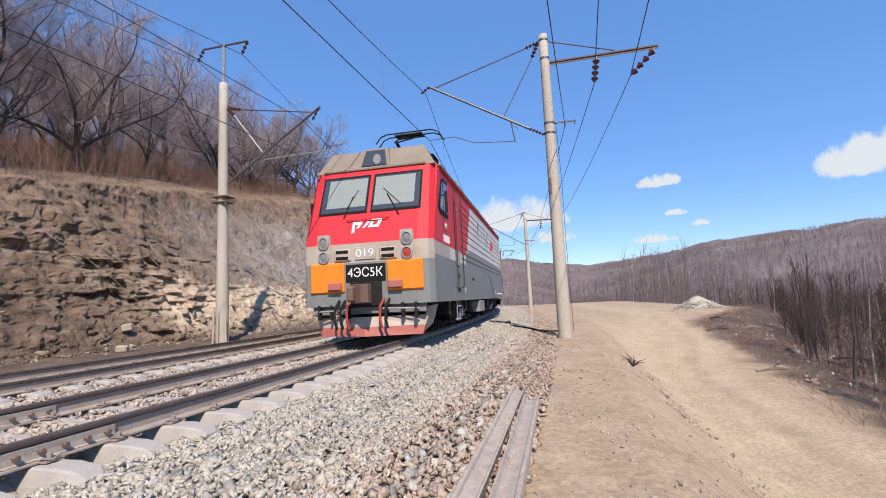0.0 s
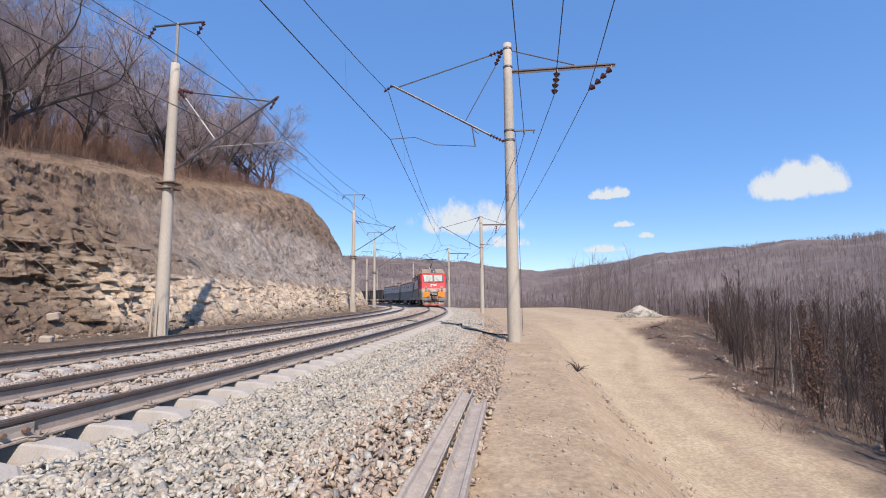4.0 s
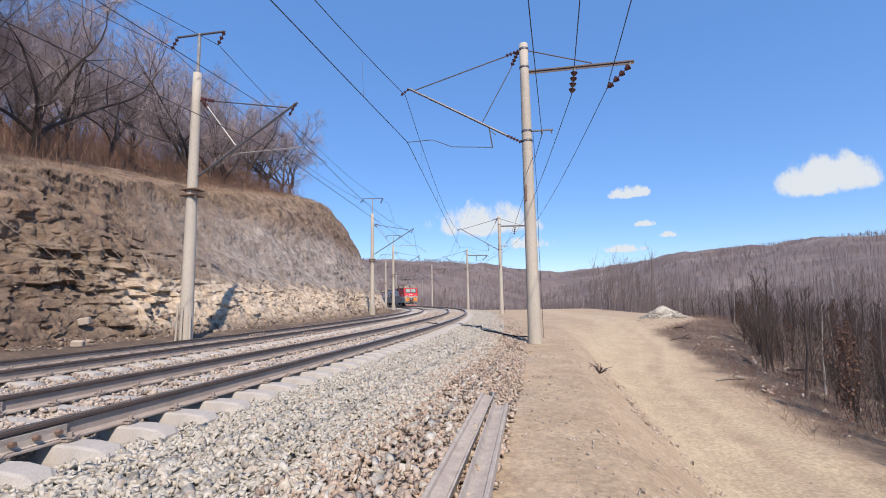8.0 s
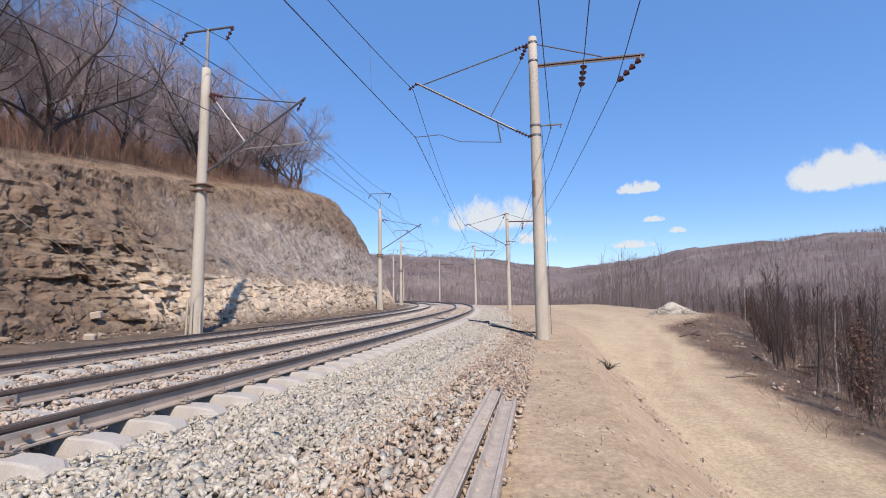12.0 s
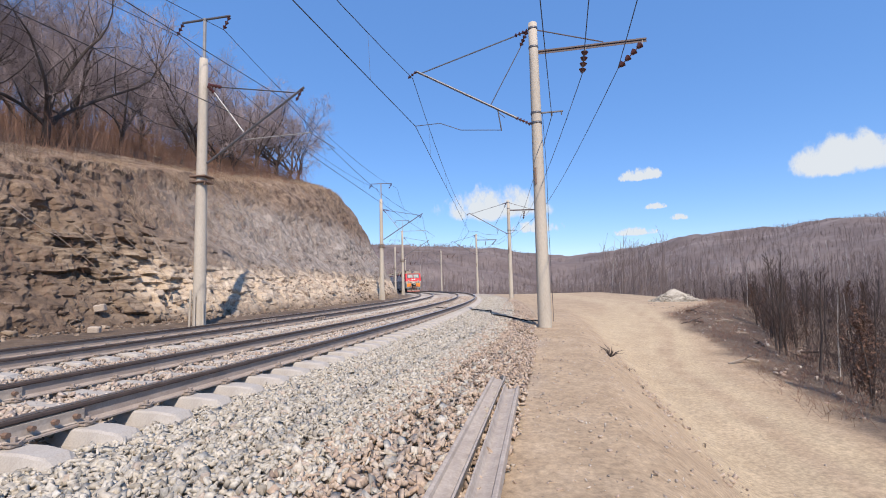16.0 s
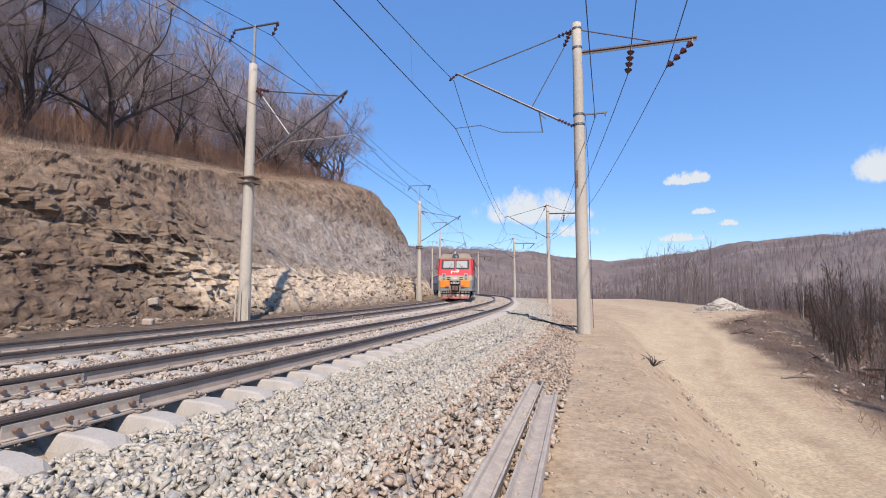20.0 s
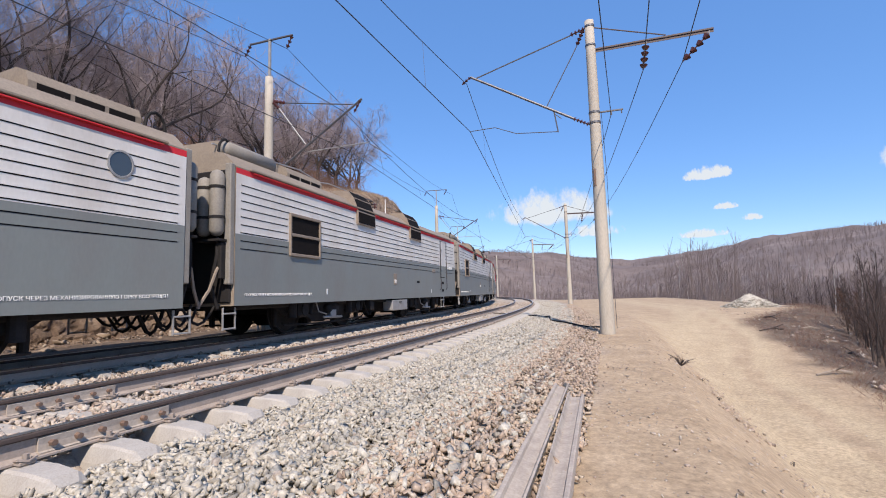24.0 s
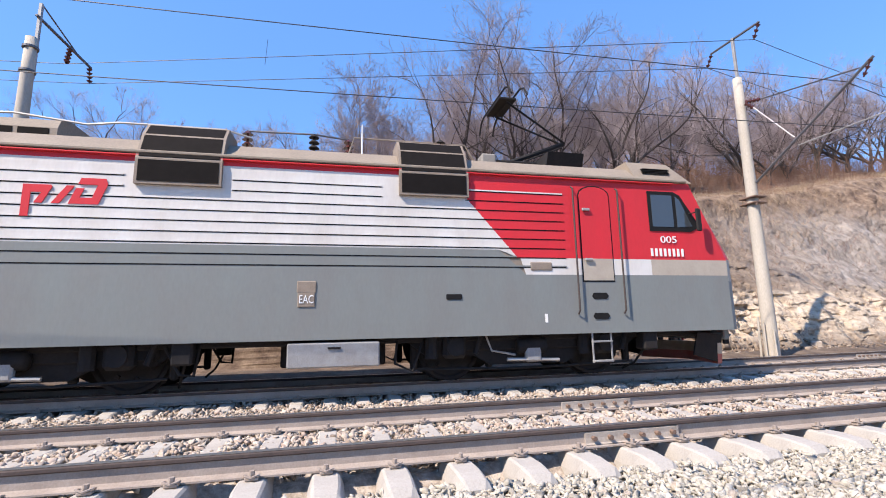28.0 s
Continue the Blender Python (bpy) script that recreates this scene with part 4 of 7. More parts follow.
def side_door(loco, sgn, yc, cab):
    x = sgn * (HW + 0.012)
    col = M_RED if cab else M_LGREY
    w, low = 0.31, 2.0 if cab else Z2

    def arch(r, z0, z1):
        pts = [(yc - r, z0), (yc + r, z0)]
        return pts + [(yc + r * math.cos(a), z1 - 0.16 + 0.16 * math.sin(a)) for a in (0, 0.4, 0.8, 1.2, 1.571, 1.94, 2.34, 2.74, 3.1416)]
    part("door_seal", Geo().slab(arch(w + 0.022, 1.60, 3.30), "x", x - sgn * 0.02, x - sgn * 0.002), M_SEAM_SHADE, loco, "dark rubber door seal")
    door = part("side_door", Geo().slab(arch(w, low, 3.28), "x", x - sgn * 0.02, x + sgn * 0.008), col, loco, "narrow side door with a rounded top")
    part("door_base", Geo().slab([(yc - w, 1.625), (yc + w, 1.625), (yc + w, low), (yc - w, low)], "x", x - sgn * 0.02, x + sgn * 0.008), M_CREAM if cab else M_GREY, door)
    for z in (1.98, 2.86):
        part("door_handle", Geo().box((x + sgn * 0.035, yc + 0.2 * sgn * -1, z), (0.03, 0.16, 0.05), 0.01), M_STEELPAINT, door)
    for k in (-1, 1):
        h = Geo().tube([(x + sgn * 0.01, yc + k * 0.47, 3.26), (x + sgn * 0.07, yc + k * 0.47, 3.22), (x + sgn * 0.07, yc + k * 0.47, 1.12), (x + sgn * 0.01, yc + k * 0.47, 1.06)], 0.017, 6)
        part("handrail", h, M_HANDRAIL, loco, "long brown handrail")
    for z in (1.02, 1.36):
        part("step_hole", Geo().slab([(yc - 0.13, z - 0.05), (yc - 0.17, z), (yc - 0.13, z + 0.055), (yc + 0.13, z + 0.055), (yc + 0.17, z), (yc + 0.13, z - 0.05)], "x", x - 0.01, x + 0.004), M_SEAM_SHADE, loco, "dark step recess")
    lad = Geo()
    for k in (-1, 1):
        lad.box((x - sgn * 0.06, yc + k * 0.19, 0.5), (0.03, 0.03, 0.5), 0.006)
    for z in (0.28, 0.6):
        lad.box((x - sgn * 0.06, yc, z), (0.12, 0.38, 0.03), 0.006)
    part("step", lad, M_STEELPAINT, loco, "small grey metal step")


def side_vent(loco, sgn, y0, y1):
    """A grille bay that leans from the side over the roof edge, three frames one above another."""
    yc, w = (y0 + y1) / 2, y1 - y0
    v = part("side_grille", Geo().slab([(sgn * (HW + 0.005), 2.98), (sgn * (HW + 0.075), 2.98), (sgn * (HW + 0.075), 3.36), (sgn * (HW - 0.10), 3.78), (sgn * (HW - 0.3), 4.0), (sgn * (HW - 0.9), 4.02), (sgn * (HW - 0.9), 3.6)], "y", y0, y1), M_TAN, loco, "tan framed air intake with dark grilles")
    for a, b in (((HW + 0.077, 3.02), (HW + 0.077, 3.335)), ((HW + 0.072, 3.385), (HW - 0.09, 3.755)), ((HW - 0.11, 3.785), (HW - 0.285, 3.98))):
        g = Geo()
        dx, dz = b[0] - a[0], b[1] - a[1]
        ln = math.hypot(dx, dz)
        nx, nz = dz / ln * 0.006, -dx / ln * 0.006
        g.loft([[(sgn * (a[0] + nx), yy, a[1] + nz), (sgn * (b[0] + nx), yy, b[1] + nz), (sgn * (b[0] - nx), yy, b[1] - nz), (sgn * (a[0] - nx), yy, a[1] - nz)] for yy in (y0 + 0.045, y1 - 0.045)])
        part("grille", g, M_GRILLE, v, "dark grille")


def window_bay(loco, sgn, y0, y1):
    x = sgn * (HW + 0.008)
    fr = Geo()
    for y in (y0, y1):
        fr.box((x + sgn * 0.02, y, 2.3), (0.06, 0.06, 0.98), 0.01)
    for z in (1.84, 2.30, 2.76):
        fr.box((x + sgn * 0.02, (y0 + y1) / 2, z), (0.06, y1 - y0, 0.07), 0.01)
    f = part("intake_frame", fr, M_TAN, loco, "tan window frame with a dark grille")
    part("grille", Geo().box((x, (y0 + y1) / 2, 2.3), (0.02, y1 - y0 - 0.04, 0.9)), M_GRILLE, f, "dark grille")


def roof_gear(loco, cab, panto):
    """Boxes, insulators, pipes and busbars on the roof."""
    top = ZR + 0.05
    for y0, y1 in ((-HL + 0.45, -HL + 2.2), (-HL + 2.6, -HL + 4.3)):
        b = part("roof_box", Geo().loft([[(0.95, y, top - 0.02), (0.95, y, top + 0.12), (0.87, y, top + 0.27), (0.62, y, top + 0.36), (-0.62, y, top + 0.36), (-0.87, y, top + 0.27), (-0.95, y, top + 0.12), (-0.95, y, top - 0.02)] for y in (y0, y1)]), M_ROOF, loco, "dusty rounded roof cowl")
        for k in (-1, 1):
            for q in range(3):
                ya = y0 + 0.08 + q * (y1 - y0 - 0.16) / 3
                part("grille", Geo().box((k * 0.952, ya + (y1 - y0 - 0.16) / 6, top + 0.06), (0.012, (y1 - y0 - 0.16) / 3 - 0.07, 0.10), 0.004), M_GRILLE, b, "dark grille")
    part("air_tank", Geo().lathe([(0.05, -0.85), (0.17, -0.78), (0.17, 0.78), (0.05, 0.85)], (0.98, -HL + 1.1, top + 0.1), "y", 14), M_DUSTY, loco, "dusty cylindrical air tank", True)
    for i, (px, py) in enumerate(((0.55, -1.1), (-0.5, -0.6), (0.6, 0.1), (0.45, 0.75), (-0.55, 0.9), (0.2, 3.0), (-0.3, 1.9), (0.75, 2.55))):
        part("roof_insulator", skirted(Geo().rod((px, py, top - 0.02), (px, py, top + 0.08), 0.06, n=8), (px, py, top + 0.05), (px, py, top + 0.44), 4, 0.10), M_BLACK if i % 3 else M_INSUL, loco, "dark ribbed porcelain insulator")
    part("busbar", Geo().tube([(0.55, -1.1, top + 0.43), (0.6, 0.1, top + 0.43), (0.45, 0.75, top + 0.43)], 0.018, 6), M_STEEL, loco)
    part("roof_pipe", Geo().tube([(0.62, -HL + 0.3, top + 0.25), (0.7, -HL + 3.5, top + 0.42), (0.7, -HL + 4.6, top + 0.3), (0.72, -HL + 5.1, top + 0.36), (0.72, -HL + 6.8, top + 0.36), (0.7, -1.0, top + 0.25)], 0.02, 6), M_STEELPAINT, loco)
    part("roof_pipe", Geo().tube([(0.75, -HL + 9.0, top + 0.05), (0.75, -HL + 9.1, top + 0.36), (0.75, -HL + 11.3, top + 0.36), (0.75, -HL + 11.5, top + 0.05)], 0.018, 6), M_TAN, loco)
    part("roof_mast", Geo().rod((0.8, 1.0, top - 0.02), (0.8, 1.0, top + 0.6), 0.022, 0.012, 6), M_WHITE, loco)
    part("transformer_box", Geo().box((0.5, 3.6, top + 0.13), (0.3, 0.32, 0.3), 0.03), M_DUSTY, loco)
    if cab:
        part("horn", Geo().lathe([(0.03, 0), (0.04, 0.25), (0.16, 0.42)], (0.55, HL - 3.0, top + 0.12), "y", 12), M_BLACK, loco)
        dk = Geo().loft([[(-0.25, y, top - 0.02), (1.0, y, top - 0.02), (1.12, y, top + 0.22), (-0.35, y, top + 0.22)] for y in (HL - 3.55, HL - 2.75)])
        part("roof_hatch", dk, M_BLACK, loco, "dark roof hatch")
        part("antenna", Geo().rod((0.2, HL - 2.9, top + 0.2), (0.2, HL - 2.9, top + 0.42), 0.05, 0.03, 8), M_WHITE, loco)


def pantograph(loco, height, yb=3.3, fold=-1):
    """A half-pantograph: base frame, lower arm, upper arm, collector head."""
    top = ZR + 0.1
    p = part("pantograph", Geo().box((0, yb, top + 0.12), (1.1, 1.5, 0.06), 0.015).rod((-0.5, yb - 0.6, top - 0.06), (-0.5, yb - 0.6, top + 0.14), 0.05).rod((0.5, yb - 0.6, top - 0.06), (0.5, yb - 0.6, top + 0.14), 0.05).rod((0.5, yb + 0.6, top - 0.06), (0.5, yb + 0.6, top + 0.14), 0.05).rod((-0.5, yb + 0.6, top - 0.06), (-0.5, yb + 0.6, top + 0.14), 0.05), M_BLACK, loco, "black half-pantograph, raised")
    zt = height - 0.06
    knee = (0, yb - fold * 1.25, (top + 0.2 + zt) / 2 - 0.1)
    a = Geo().tube([(0, yb + fold * 0.4, top + 0.18), knee], 0.05, 8)
    a.tube([(0.1, yb + fold * 0.1, top + 0.18), (0.1, knee[1] + fold * 0.1, knee[2] - 0.12)], 0.02, 6)
    part("lower_arm", a, M_BLACK, p)
    u = Geo()
    for k in (-1, 1):
        u.tube([(0.05 * k, knee[1], knee[2]), (0.38 * k, yb + fold * 0.25, zt - 0.12)], 0.024, 6)
    u.tube([(-0.38, yb + fold * 0.25, zt - 0.12), (0.38, yb + fold * 0.25, zt - 0.12)], 0.022, 6)
    u.tube([(-0.2, yb + fold * -0.5, (knee[2] + zt) / 2), (0.2, yb + fold * -0.5, (knee[2] + zt) / 2)], 0.014, 6)
    part("upper_arm", u, M_BLACK, p)
    for k in (-0.17, 0.17):
        h = Geo().tube([(-1.1, yb + fold * 0.25 + k, zt - 0.28), (-0.95, yb + fold * 0.25 + k, zt - 0.08), (-0.75, yb + fold * 0.25 + k, zt), (0.75, yb + fold * 0.25 + k, zt), (0.95, yb + fold * 0.25 + k, zt - 0.08), (1.1, yb + fold * 0.25 + k, zt - 0.28)], 0.022, 6)
        part("collector", h, M_BLACK, p)
    part("head_frame", Geo().box((0, yb + fold * 0.25, zt - 0.07), (0.9, 0.4, 0.05), 0.01), M_BLACK, p)
    return p


def bogie(loco, yc):
    b = part("bogie", Geo().box((HW - 0.42, yc, 0.62), (0.16, 3.9, 0.26), 0.03).box((-HW + 0.42, yc, 0.62), (0.16, 3.9, 0.26), 0.03).box((0, yc, 0.6), (2.3, 0.5, 0.3), 0.03), M_BLACK, loco, "black bogie frame")
    for k in (-1, 1):
        for j in (-1, 1):
            ax = yc + j * 1.45
            if k > 0:
                part("traction_motor", Geo().lathe([(0.1, -0.55), (0.42, -0.5), (0.42, 0.5), (0.1, 0.55)], (0, ax - j * 0.62, 0.58), "x", 14), M_BLACK, b, "black traction motor", True)
            part("axle_box", Geo().box((k * (HW - 0.3), ax, 0.58), (0.24, 0.42, 0.38), 0.06).rod((k * (HW - 0.19), ax, 0.58), (k * (HW - 0.14), ax, 0.58), 0.15, n=12), M_BLACK, b)
            part("damper", Geo().rod((k * (HW - 0.26), ax + 0.38, 0.45), (k * (HW - 0.26), ax + 0.5, 0.78), 0.05, n=8), M_BLACK, b)
            part("spring", Geo().rod((k * (HW - 0.26), ax - 0.42, 0.4), (k * (HW - 0.26), ax - 0.42, 0.8), 0.11, n=10), M_BLACK, b)
        part("side_frame", Geo().slab([(yc - 2.25, 0.66), (yc - 1.9, 0.42), (yc - 1.05, 0.42), (yc - 0.75, 0.26), (yc + 0.75, 0.26), (yc + 1.05, 0.42), (yc + 1.9, 0.42), (yc + 2.25, 0.66), (yc + 2.25, 0.80), (yc - 2.25, 0.80)], "x", k * (HW - 0.52), k * (HW - 0.40)), M_BLACK, b, "heavy black side frame")
        part("brake_rigging", Geo().tube([(k * (HW - 0.36), yc - 2.1, 0.24), (k * (HW - 0.36), yc - 0.6, 0.2), (k * (HW - 0.36), yc + 0.6, 0.2), (k * (HW - 0.36), yc + 2.1, 0.24)], 0.022, 6), M_BLACK, b, "black brake rod")
        for q in (-2.12, -0.72, 0.72, 2.12):
            part("brake_hanger", Geo().box((k * (HW - 0.6), yc + q, 0.5), (0.14, 0.12, 0.6), 0.03), M_BLACK, b)
        part("air_cylinder", Geo().lathe([(0.04, -0.3), (0.13, -0.26), (0.13, 0.26), (0.04, 0.3)], (k * (HW - 0.28), yc, 0.56), "y", 12), M_BLACK, b, smooth=True)
        part("drain_pipe", Geo().tube([(k * (HW - 0.2), yc - 0.9, 0.78), (k * (HW - 0.16), yc - 0.8, 0.5), (k * (HW - 0.2), yc - 0.35, 0.42)], 0.018, 5), M_STEELPAINT, b)
        part("sand_box", Geo().box((k * (HW - 0.22), yc + 2.35, 0.6), (0.3, 0.3, 0.34), 0.03), M_BLACK, b)
        part("brake_lever", Geo().tube([(k * (HW - 0.2), yc - 0.5, 0.35), (k * (HW - 0.2), yc + 0.5, 0.32)], 0.03, 6).box((k * (HW - 0.22), yc, 0.45), (0.12, 0.3, 0.3), 0.03), M_STEELPAINT, b)
        part("sand_pipe", Geo().tube([(k * (HW - 0.3), yc + 2.35, 0.45), (k * (HW - 0.5), yc + 2.25, 0.2), (k * 0.8, yc + 2.15, 0.08)], 0.022, 5), M_BLACK, b)


WHEELS = []


def wheelset(loco, y):
    g = Geo()
    for k in (-1, 1):
        prof = [(0.30, -0.03), (0.50, -0.03), (0.53, -0.065), (0.585, -0.065), (0.60, 0.06), (0.63, 0.075), (0.63, 0.10), (0.52, 0.10), (0.5, 0.03), (0.30, 0.03), (0.14, 0.06), (0.14, -0.1)]
        g.lathe([(r, -k * h) for r, h in prof], (k * 0.80, 0, 0), "x", 28)
        for i in range(8):
            t = i * math.pi / 4
            g.box((k * 0.84, 0.36 * math.cos(t), 0.36 * math.sin(t)), (0.03, 0.07, 0.07), 0.01)
    g.rod((-0.8, 0, 0), (0.8, 0, 0), 0.09, n=10)
    w = part("wheelset", g, M_BLACK, loco, "dark steel wheelset")
    w.matrix_basis = pose(0, y, 0.60)
    WHEELS.append(w)
    return w


def hoses(loco, y, end):
    """Hanging cables and hoses at an end of the section."""
    for i in range(6):
        x = -1.15 + i * 0.46
        sag = 0.10 + 0.2 * ((i * 7) % 5) / 5
        a, b = (x, y, 0.78), (x * 0.8 + 0.1, y + end * 0.75, 0.78)
        mid = [(x + (b[0] - x) * u, y + end * 0.75 * u, 0.78 - (0.26 + sag) * math.sin(math.pi * u)) for u in (0.15, 0.35, 0.5, 0.65, 0.85)]
        part("hose", Geo().tube([a] + mid + [b], 0.027, 6), M_BLACK, loco, "hanging black hose")


def cab_front(loco, number):
    """The cab's sloping red front with its windscreens, lamps, panels, coupler and plough."""
    def fy(z):
        return HL + 0.18 - max(0.0, z - 2.0) * 0.52

    def panel(z0, z1, w0, w1, material, name, label="", off=0.0, rx=0.2):
        g = Geo()
        ring = []
        for z, w in ((z0, w0), (z1, w1)):
            y = fy(z) + off
            ring.append([(-w, y - rx, z), (-w + 0.10, y - 0.03, z), (-w + 0.35, y, z), (w - 0.35, y, z), (w - 0.10, y - 0.03, z), (w, y - rx, z)])
        g.loft(ring, caps=False, closed=False)
        return part(name, g, material, loco, label)
    panel(Z0, 1.62, HW, HW, M_GREY, "lower_front", "grey lower front")
    panel(1.62, 2.02, HW, HW, M_CREAM, "waist_band", "cream band with lamps")
    panel(2.02, ZG + 0.02, HW, HW - 0.06, M_RED, "red_front", "red sloping cab front")
    # brow and roof end
    br = Geo().loft([[(-HW + 0.04, fy(ZG) - 0.02, ZG), (HW - 0.04, fy(ZG) - 0.02, ZG), (HW - 0.04, fy(ZG) - 1.3, ZG), (-HW + 0.04, fy(ZG) - 1.3, ZG)], [(-HW + 0.36, fy(ZG) - 0.34, ZR + 0.12), (HW - 0.36, fy(ZG) - 0.34, ZR + 0.12), (HW - 0.36, fy(ZG) - 1.3, ZR + 0.12), (-HW + 0.36, fy(ZG) - 1.3, ZR + 0.12)]])
    part("cab_roof", br, M_ROOF, loco, "sloping grey-brown cab roof")
    part("brow", Geo().tube([(-HW + 0.05, fy(ZG) - 0.25, ZG), (-HW + 0.3, fy(ZG) + 0.02, ZG + 0.02), (HW - 0.3, fy(ZG) + 0.02, ZG + 0.02), (HW - 0.05, fy(ZG) - 0.25, ZG)], 0.03, 6), M_ROOF, loco)
    for k in (-1, 1):
        lv = Geo()
        for i in range(6):
            lv.box((k * (HW - 0.2), fy(ZG) - 0.75, ZG + 0.13 + i * 0.03), (0.1, 0.62, 0.012), 0, None)
        part("roof_louvre", lv, M_SEAM_SHADE, loco, "dark roof louvre")
    # searchlight hood
    hood = Geo().loft([[(-0.42, fy(ZG) - 0.02, ZG + 0.02), (0.42, fy(ZG) - 0.02, ZG + 0.02), (0.32, fy(ZG) - 0.20, ZG + 0.46), (-0.32, fy(ZG) - 0.20, ZG + 0.46)], [(-0.45, fy(ZG) - 0.7, ZG + 0.02), (0.45, fy(ZG) - 0.7, ZG + 0.02), (0.30, fy(ZG) - 0.75, ZG + 0.46), (-0.30, fy(ZG) - 0.75, ZG + 0.46)]])
    hd = part("searchlight_hood", hood, M_ROOF, loco, "searchlight housing on the cab roof")
    part("hood_glass", Geo().add([(-0.33, fy(ZG) - 0.01, ZG + 0.08), (0.33, fy(ZG) - 0.01, ZG + 0.08), (0.25, fy(ZG) - 0.17, ZG + 0.42), (-0.25, fy(ZG) - 0.17, ZG + 0.42)], [(0, 1, 2, 3)]), M_GLASS, hd, "dark searchlight glass")
    part("searchlight", Geo().lathe([(0.02, 0.0), (0.10, 0.02), (0.10, 0.05)], (-0.08, fy(ZG) - 0.07, ZG + 0.2), "y", 16), M_STEELPAINT, hd, "round grey reflector")
    # windscreens, two panes with blinds behind
    for k in (-1, 1):
        def py(z, o=0.0):
            return fy(z) + o
        fr = Geo()
        z0, z1 = 2.56, 3.34
        x0, x1 = k * 0.045, k * 1.27
        fr.add([(x0, py(z0, 0.006), z0), (x1, py(z0, 0.006), z0), (x1, py(z1, 0.006), z1), (x0, py(z1, 0.006), z1)], [(0, 1, 2, 3)])
        ws = part("windscreen", fr, M_SEAM_SHADE, loco, "cab windscreen with a dark rubber frame")
        part("pane", Geo().add([(x0 + k * 0.04, py(z0 + 0.04, 0.011), z0 + 0.04), (x1 - k * 0.045, py(z0 + 0.04, 0.011), z0 + 0.04), (x1 - k * 0.045, py(z1 - 0.04, 0.011), z1 - 0.04), (x0 + k * 0.04, py(z1 - 0.04, 0.011), z1 - 0.04)], [(0, 1, 2, 3)]), M_GLASS, ws, "dark reflective glass")
        part("blind", Geo().add([(x0 + k * 0.06, py(z0 + 0.13, 0.014), z0 + 0.13), (x1 - k * 0.17, py(z0 + 0.13, 0.014), z0 + 0.13), (x1 - k * 0.17, py(z1 - 0.07, 0.014), z1 - 0.07), (x0 + k * 0.06, py(z1 - 0.07, 0.014), z1 - 0.07)], [(0, 1, 2, 3)]), M_BLIND, ws, "pale green-grey blind behind the glass")
        part("wiper", Geo().tube([(k * 0.68 - 0.08, fy(2.5) + 0.03, 2.48), (k * 0.68 - 0.25 * k, fy(2.9) + 0.03, 2.9)], 0.014, 5).tube([(k * 0.68 - 0.12, fy(2.7) + 0.03, 2.66), (k * 0.68 - 0.36 * k, fy(3.05) + 0.03, 3.02)], 0.012, 5), M_BLACK, loco, "windscreen wiper")
    part("front_rail", Geo().tube([(-0.52, fy(2.44), 2.44), (-0.5, fy(2.44) + 0.05, 2.44), (0.5, fy(2.44) + 0.05, 2.44), (0.52, fy(2.44), 2.44)], 0.012, 5), M_RED, loco)
    # lamp clusters
    for k in (-1, 1):
        yf = fy(1.9) + 0.012
        lc = part("lamp_housing", Geo().slab([(k * 1.0 - 0.17, 1.54), (k * 1.0 + 0.17, 1.54), (k * 1.0 + 0.18, 1.7), (k * 1.0 + 0.15, 2.2), (k * 1.0 - 0.13, 2.2), (k * 1.0 - 0.18, 1.7)], "y", yf - 0.1, yf + 0.015), M_CREAM, loco, "cream lamp housing")
        for nm, z, lens in (("headlamp", 2.05, M_LENS), ("tail_lamp", 1.76, M_REDLENS if k < 0 and number == "019" else M_LENS)):
            hl = part(nm, Geo().lathe([(0.135, -0.02), (0.135, 0.04), (0.105, 0.048), (0.098, 0.02)], (k * 1.0, yf + 0.01, z), "y", 18), M_STEELPAINT, lc, "round lamp with a grey rim")
            part("lens", Geo().lathe([(0.10, 0.0), (0.10, 0.022), (0.05, 0.036), (0.01, 0.04)], (k * 1.0, yf + 0.01, z), "y", 18), lens, hl)
        st = part("front_step", Geo().box((k * 0.55, yf + 0.0, 1.78), (0.42, 0.06, 0.26), 0.04), M_CREAM, loco, "recessed front step")
        for z in (1.72, 1.85):
            part("slot", Geo().box((k * 0.55, yf + 0.03, z), (0.30, 0.02, 0.07), 0.008), M_SEAM_SHADE, st)
    # plates
    yf = fy(1.78) + 0.02
    part("number_plate", Geo().box((0, yf - 0.01, 1.8), (0.50, 0.03, 0.26), 0.01), M_CREAM, loco)
    letters(number, 0.26, M_WHITE, pose(0, yf + 0.012, 1.8) @ pose(0, 0, 0, 0, 0, 180), loco, "unit_number", "white unit number", fit=0.44)
    part("class_plate", Geo().box((0, HL + 0.19, 1.40), (0.95, 0.03, 0.36), 0.01), M_SEAM_SHADE, loco, "dark class plate")
    letters("4ЭС5К", 0.30, M_WHITE, pose(0, HL + 0.215, 1.40) @ pose(0, 0, 0, 0, 0, 180), loco, "class_letters", "white class letters", fit=0.86)
    emblem(0.74, 0.29, 0.02, M_WHITE, loco, pose(0, fy(2.3) + 0.012, 2.27, 24, 0, 0) @ pose(0, 0, 0, 0, 0, 180), "white emblem shape")
    # orange buffer panels
    for k in (-1, 1):
        op = part("buffer_panel", Geo().box((k * 0.93, HL + 0.17, 1.32), (0.84, 0.12, 0.62), 0.03), M_ORANGE, loco, "bright orange buffer panel")
        part("panel_step", Geo().box((k * 0.72, HL + 0.27, 1.14), (0.32, 0.1, 0.16), 0.02), M_FADEDRED, op, "red step on the panel")
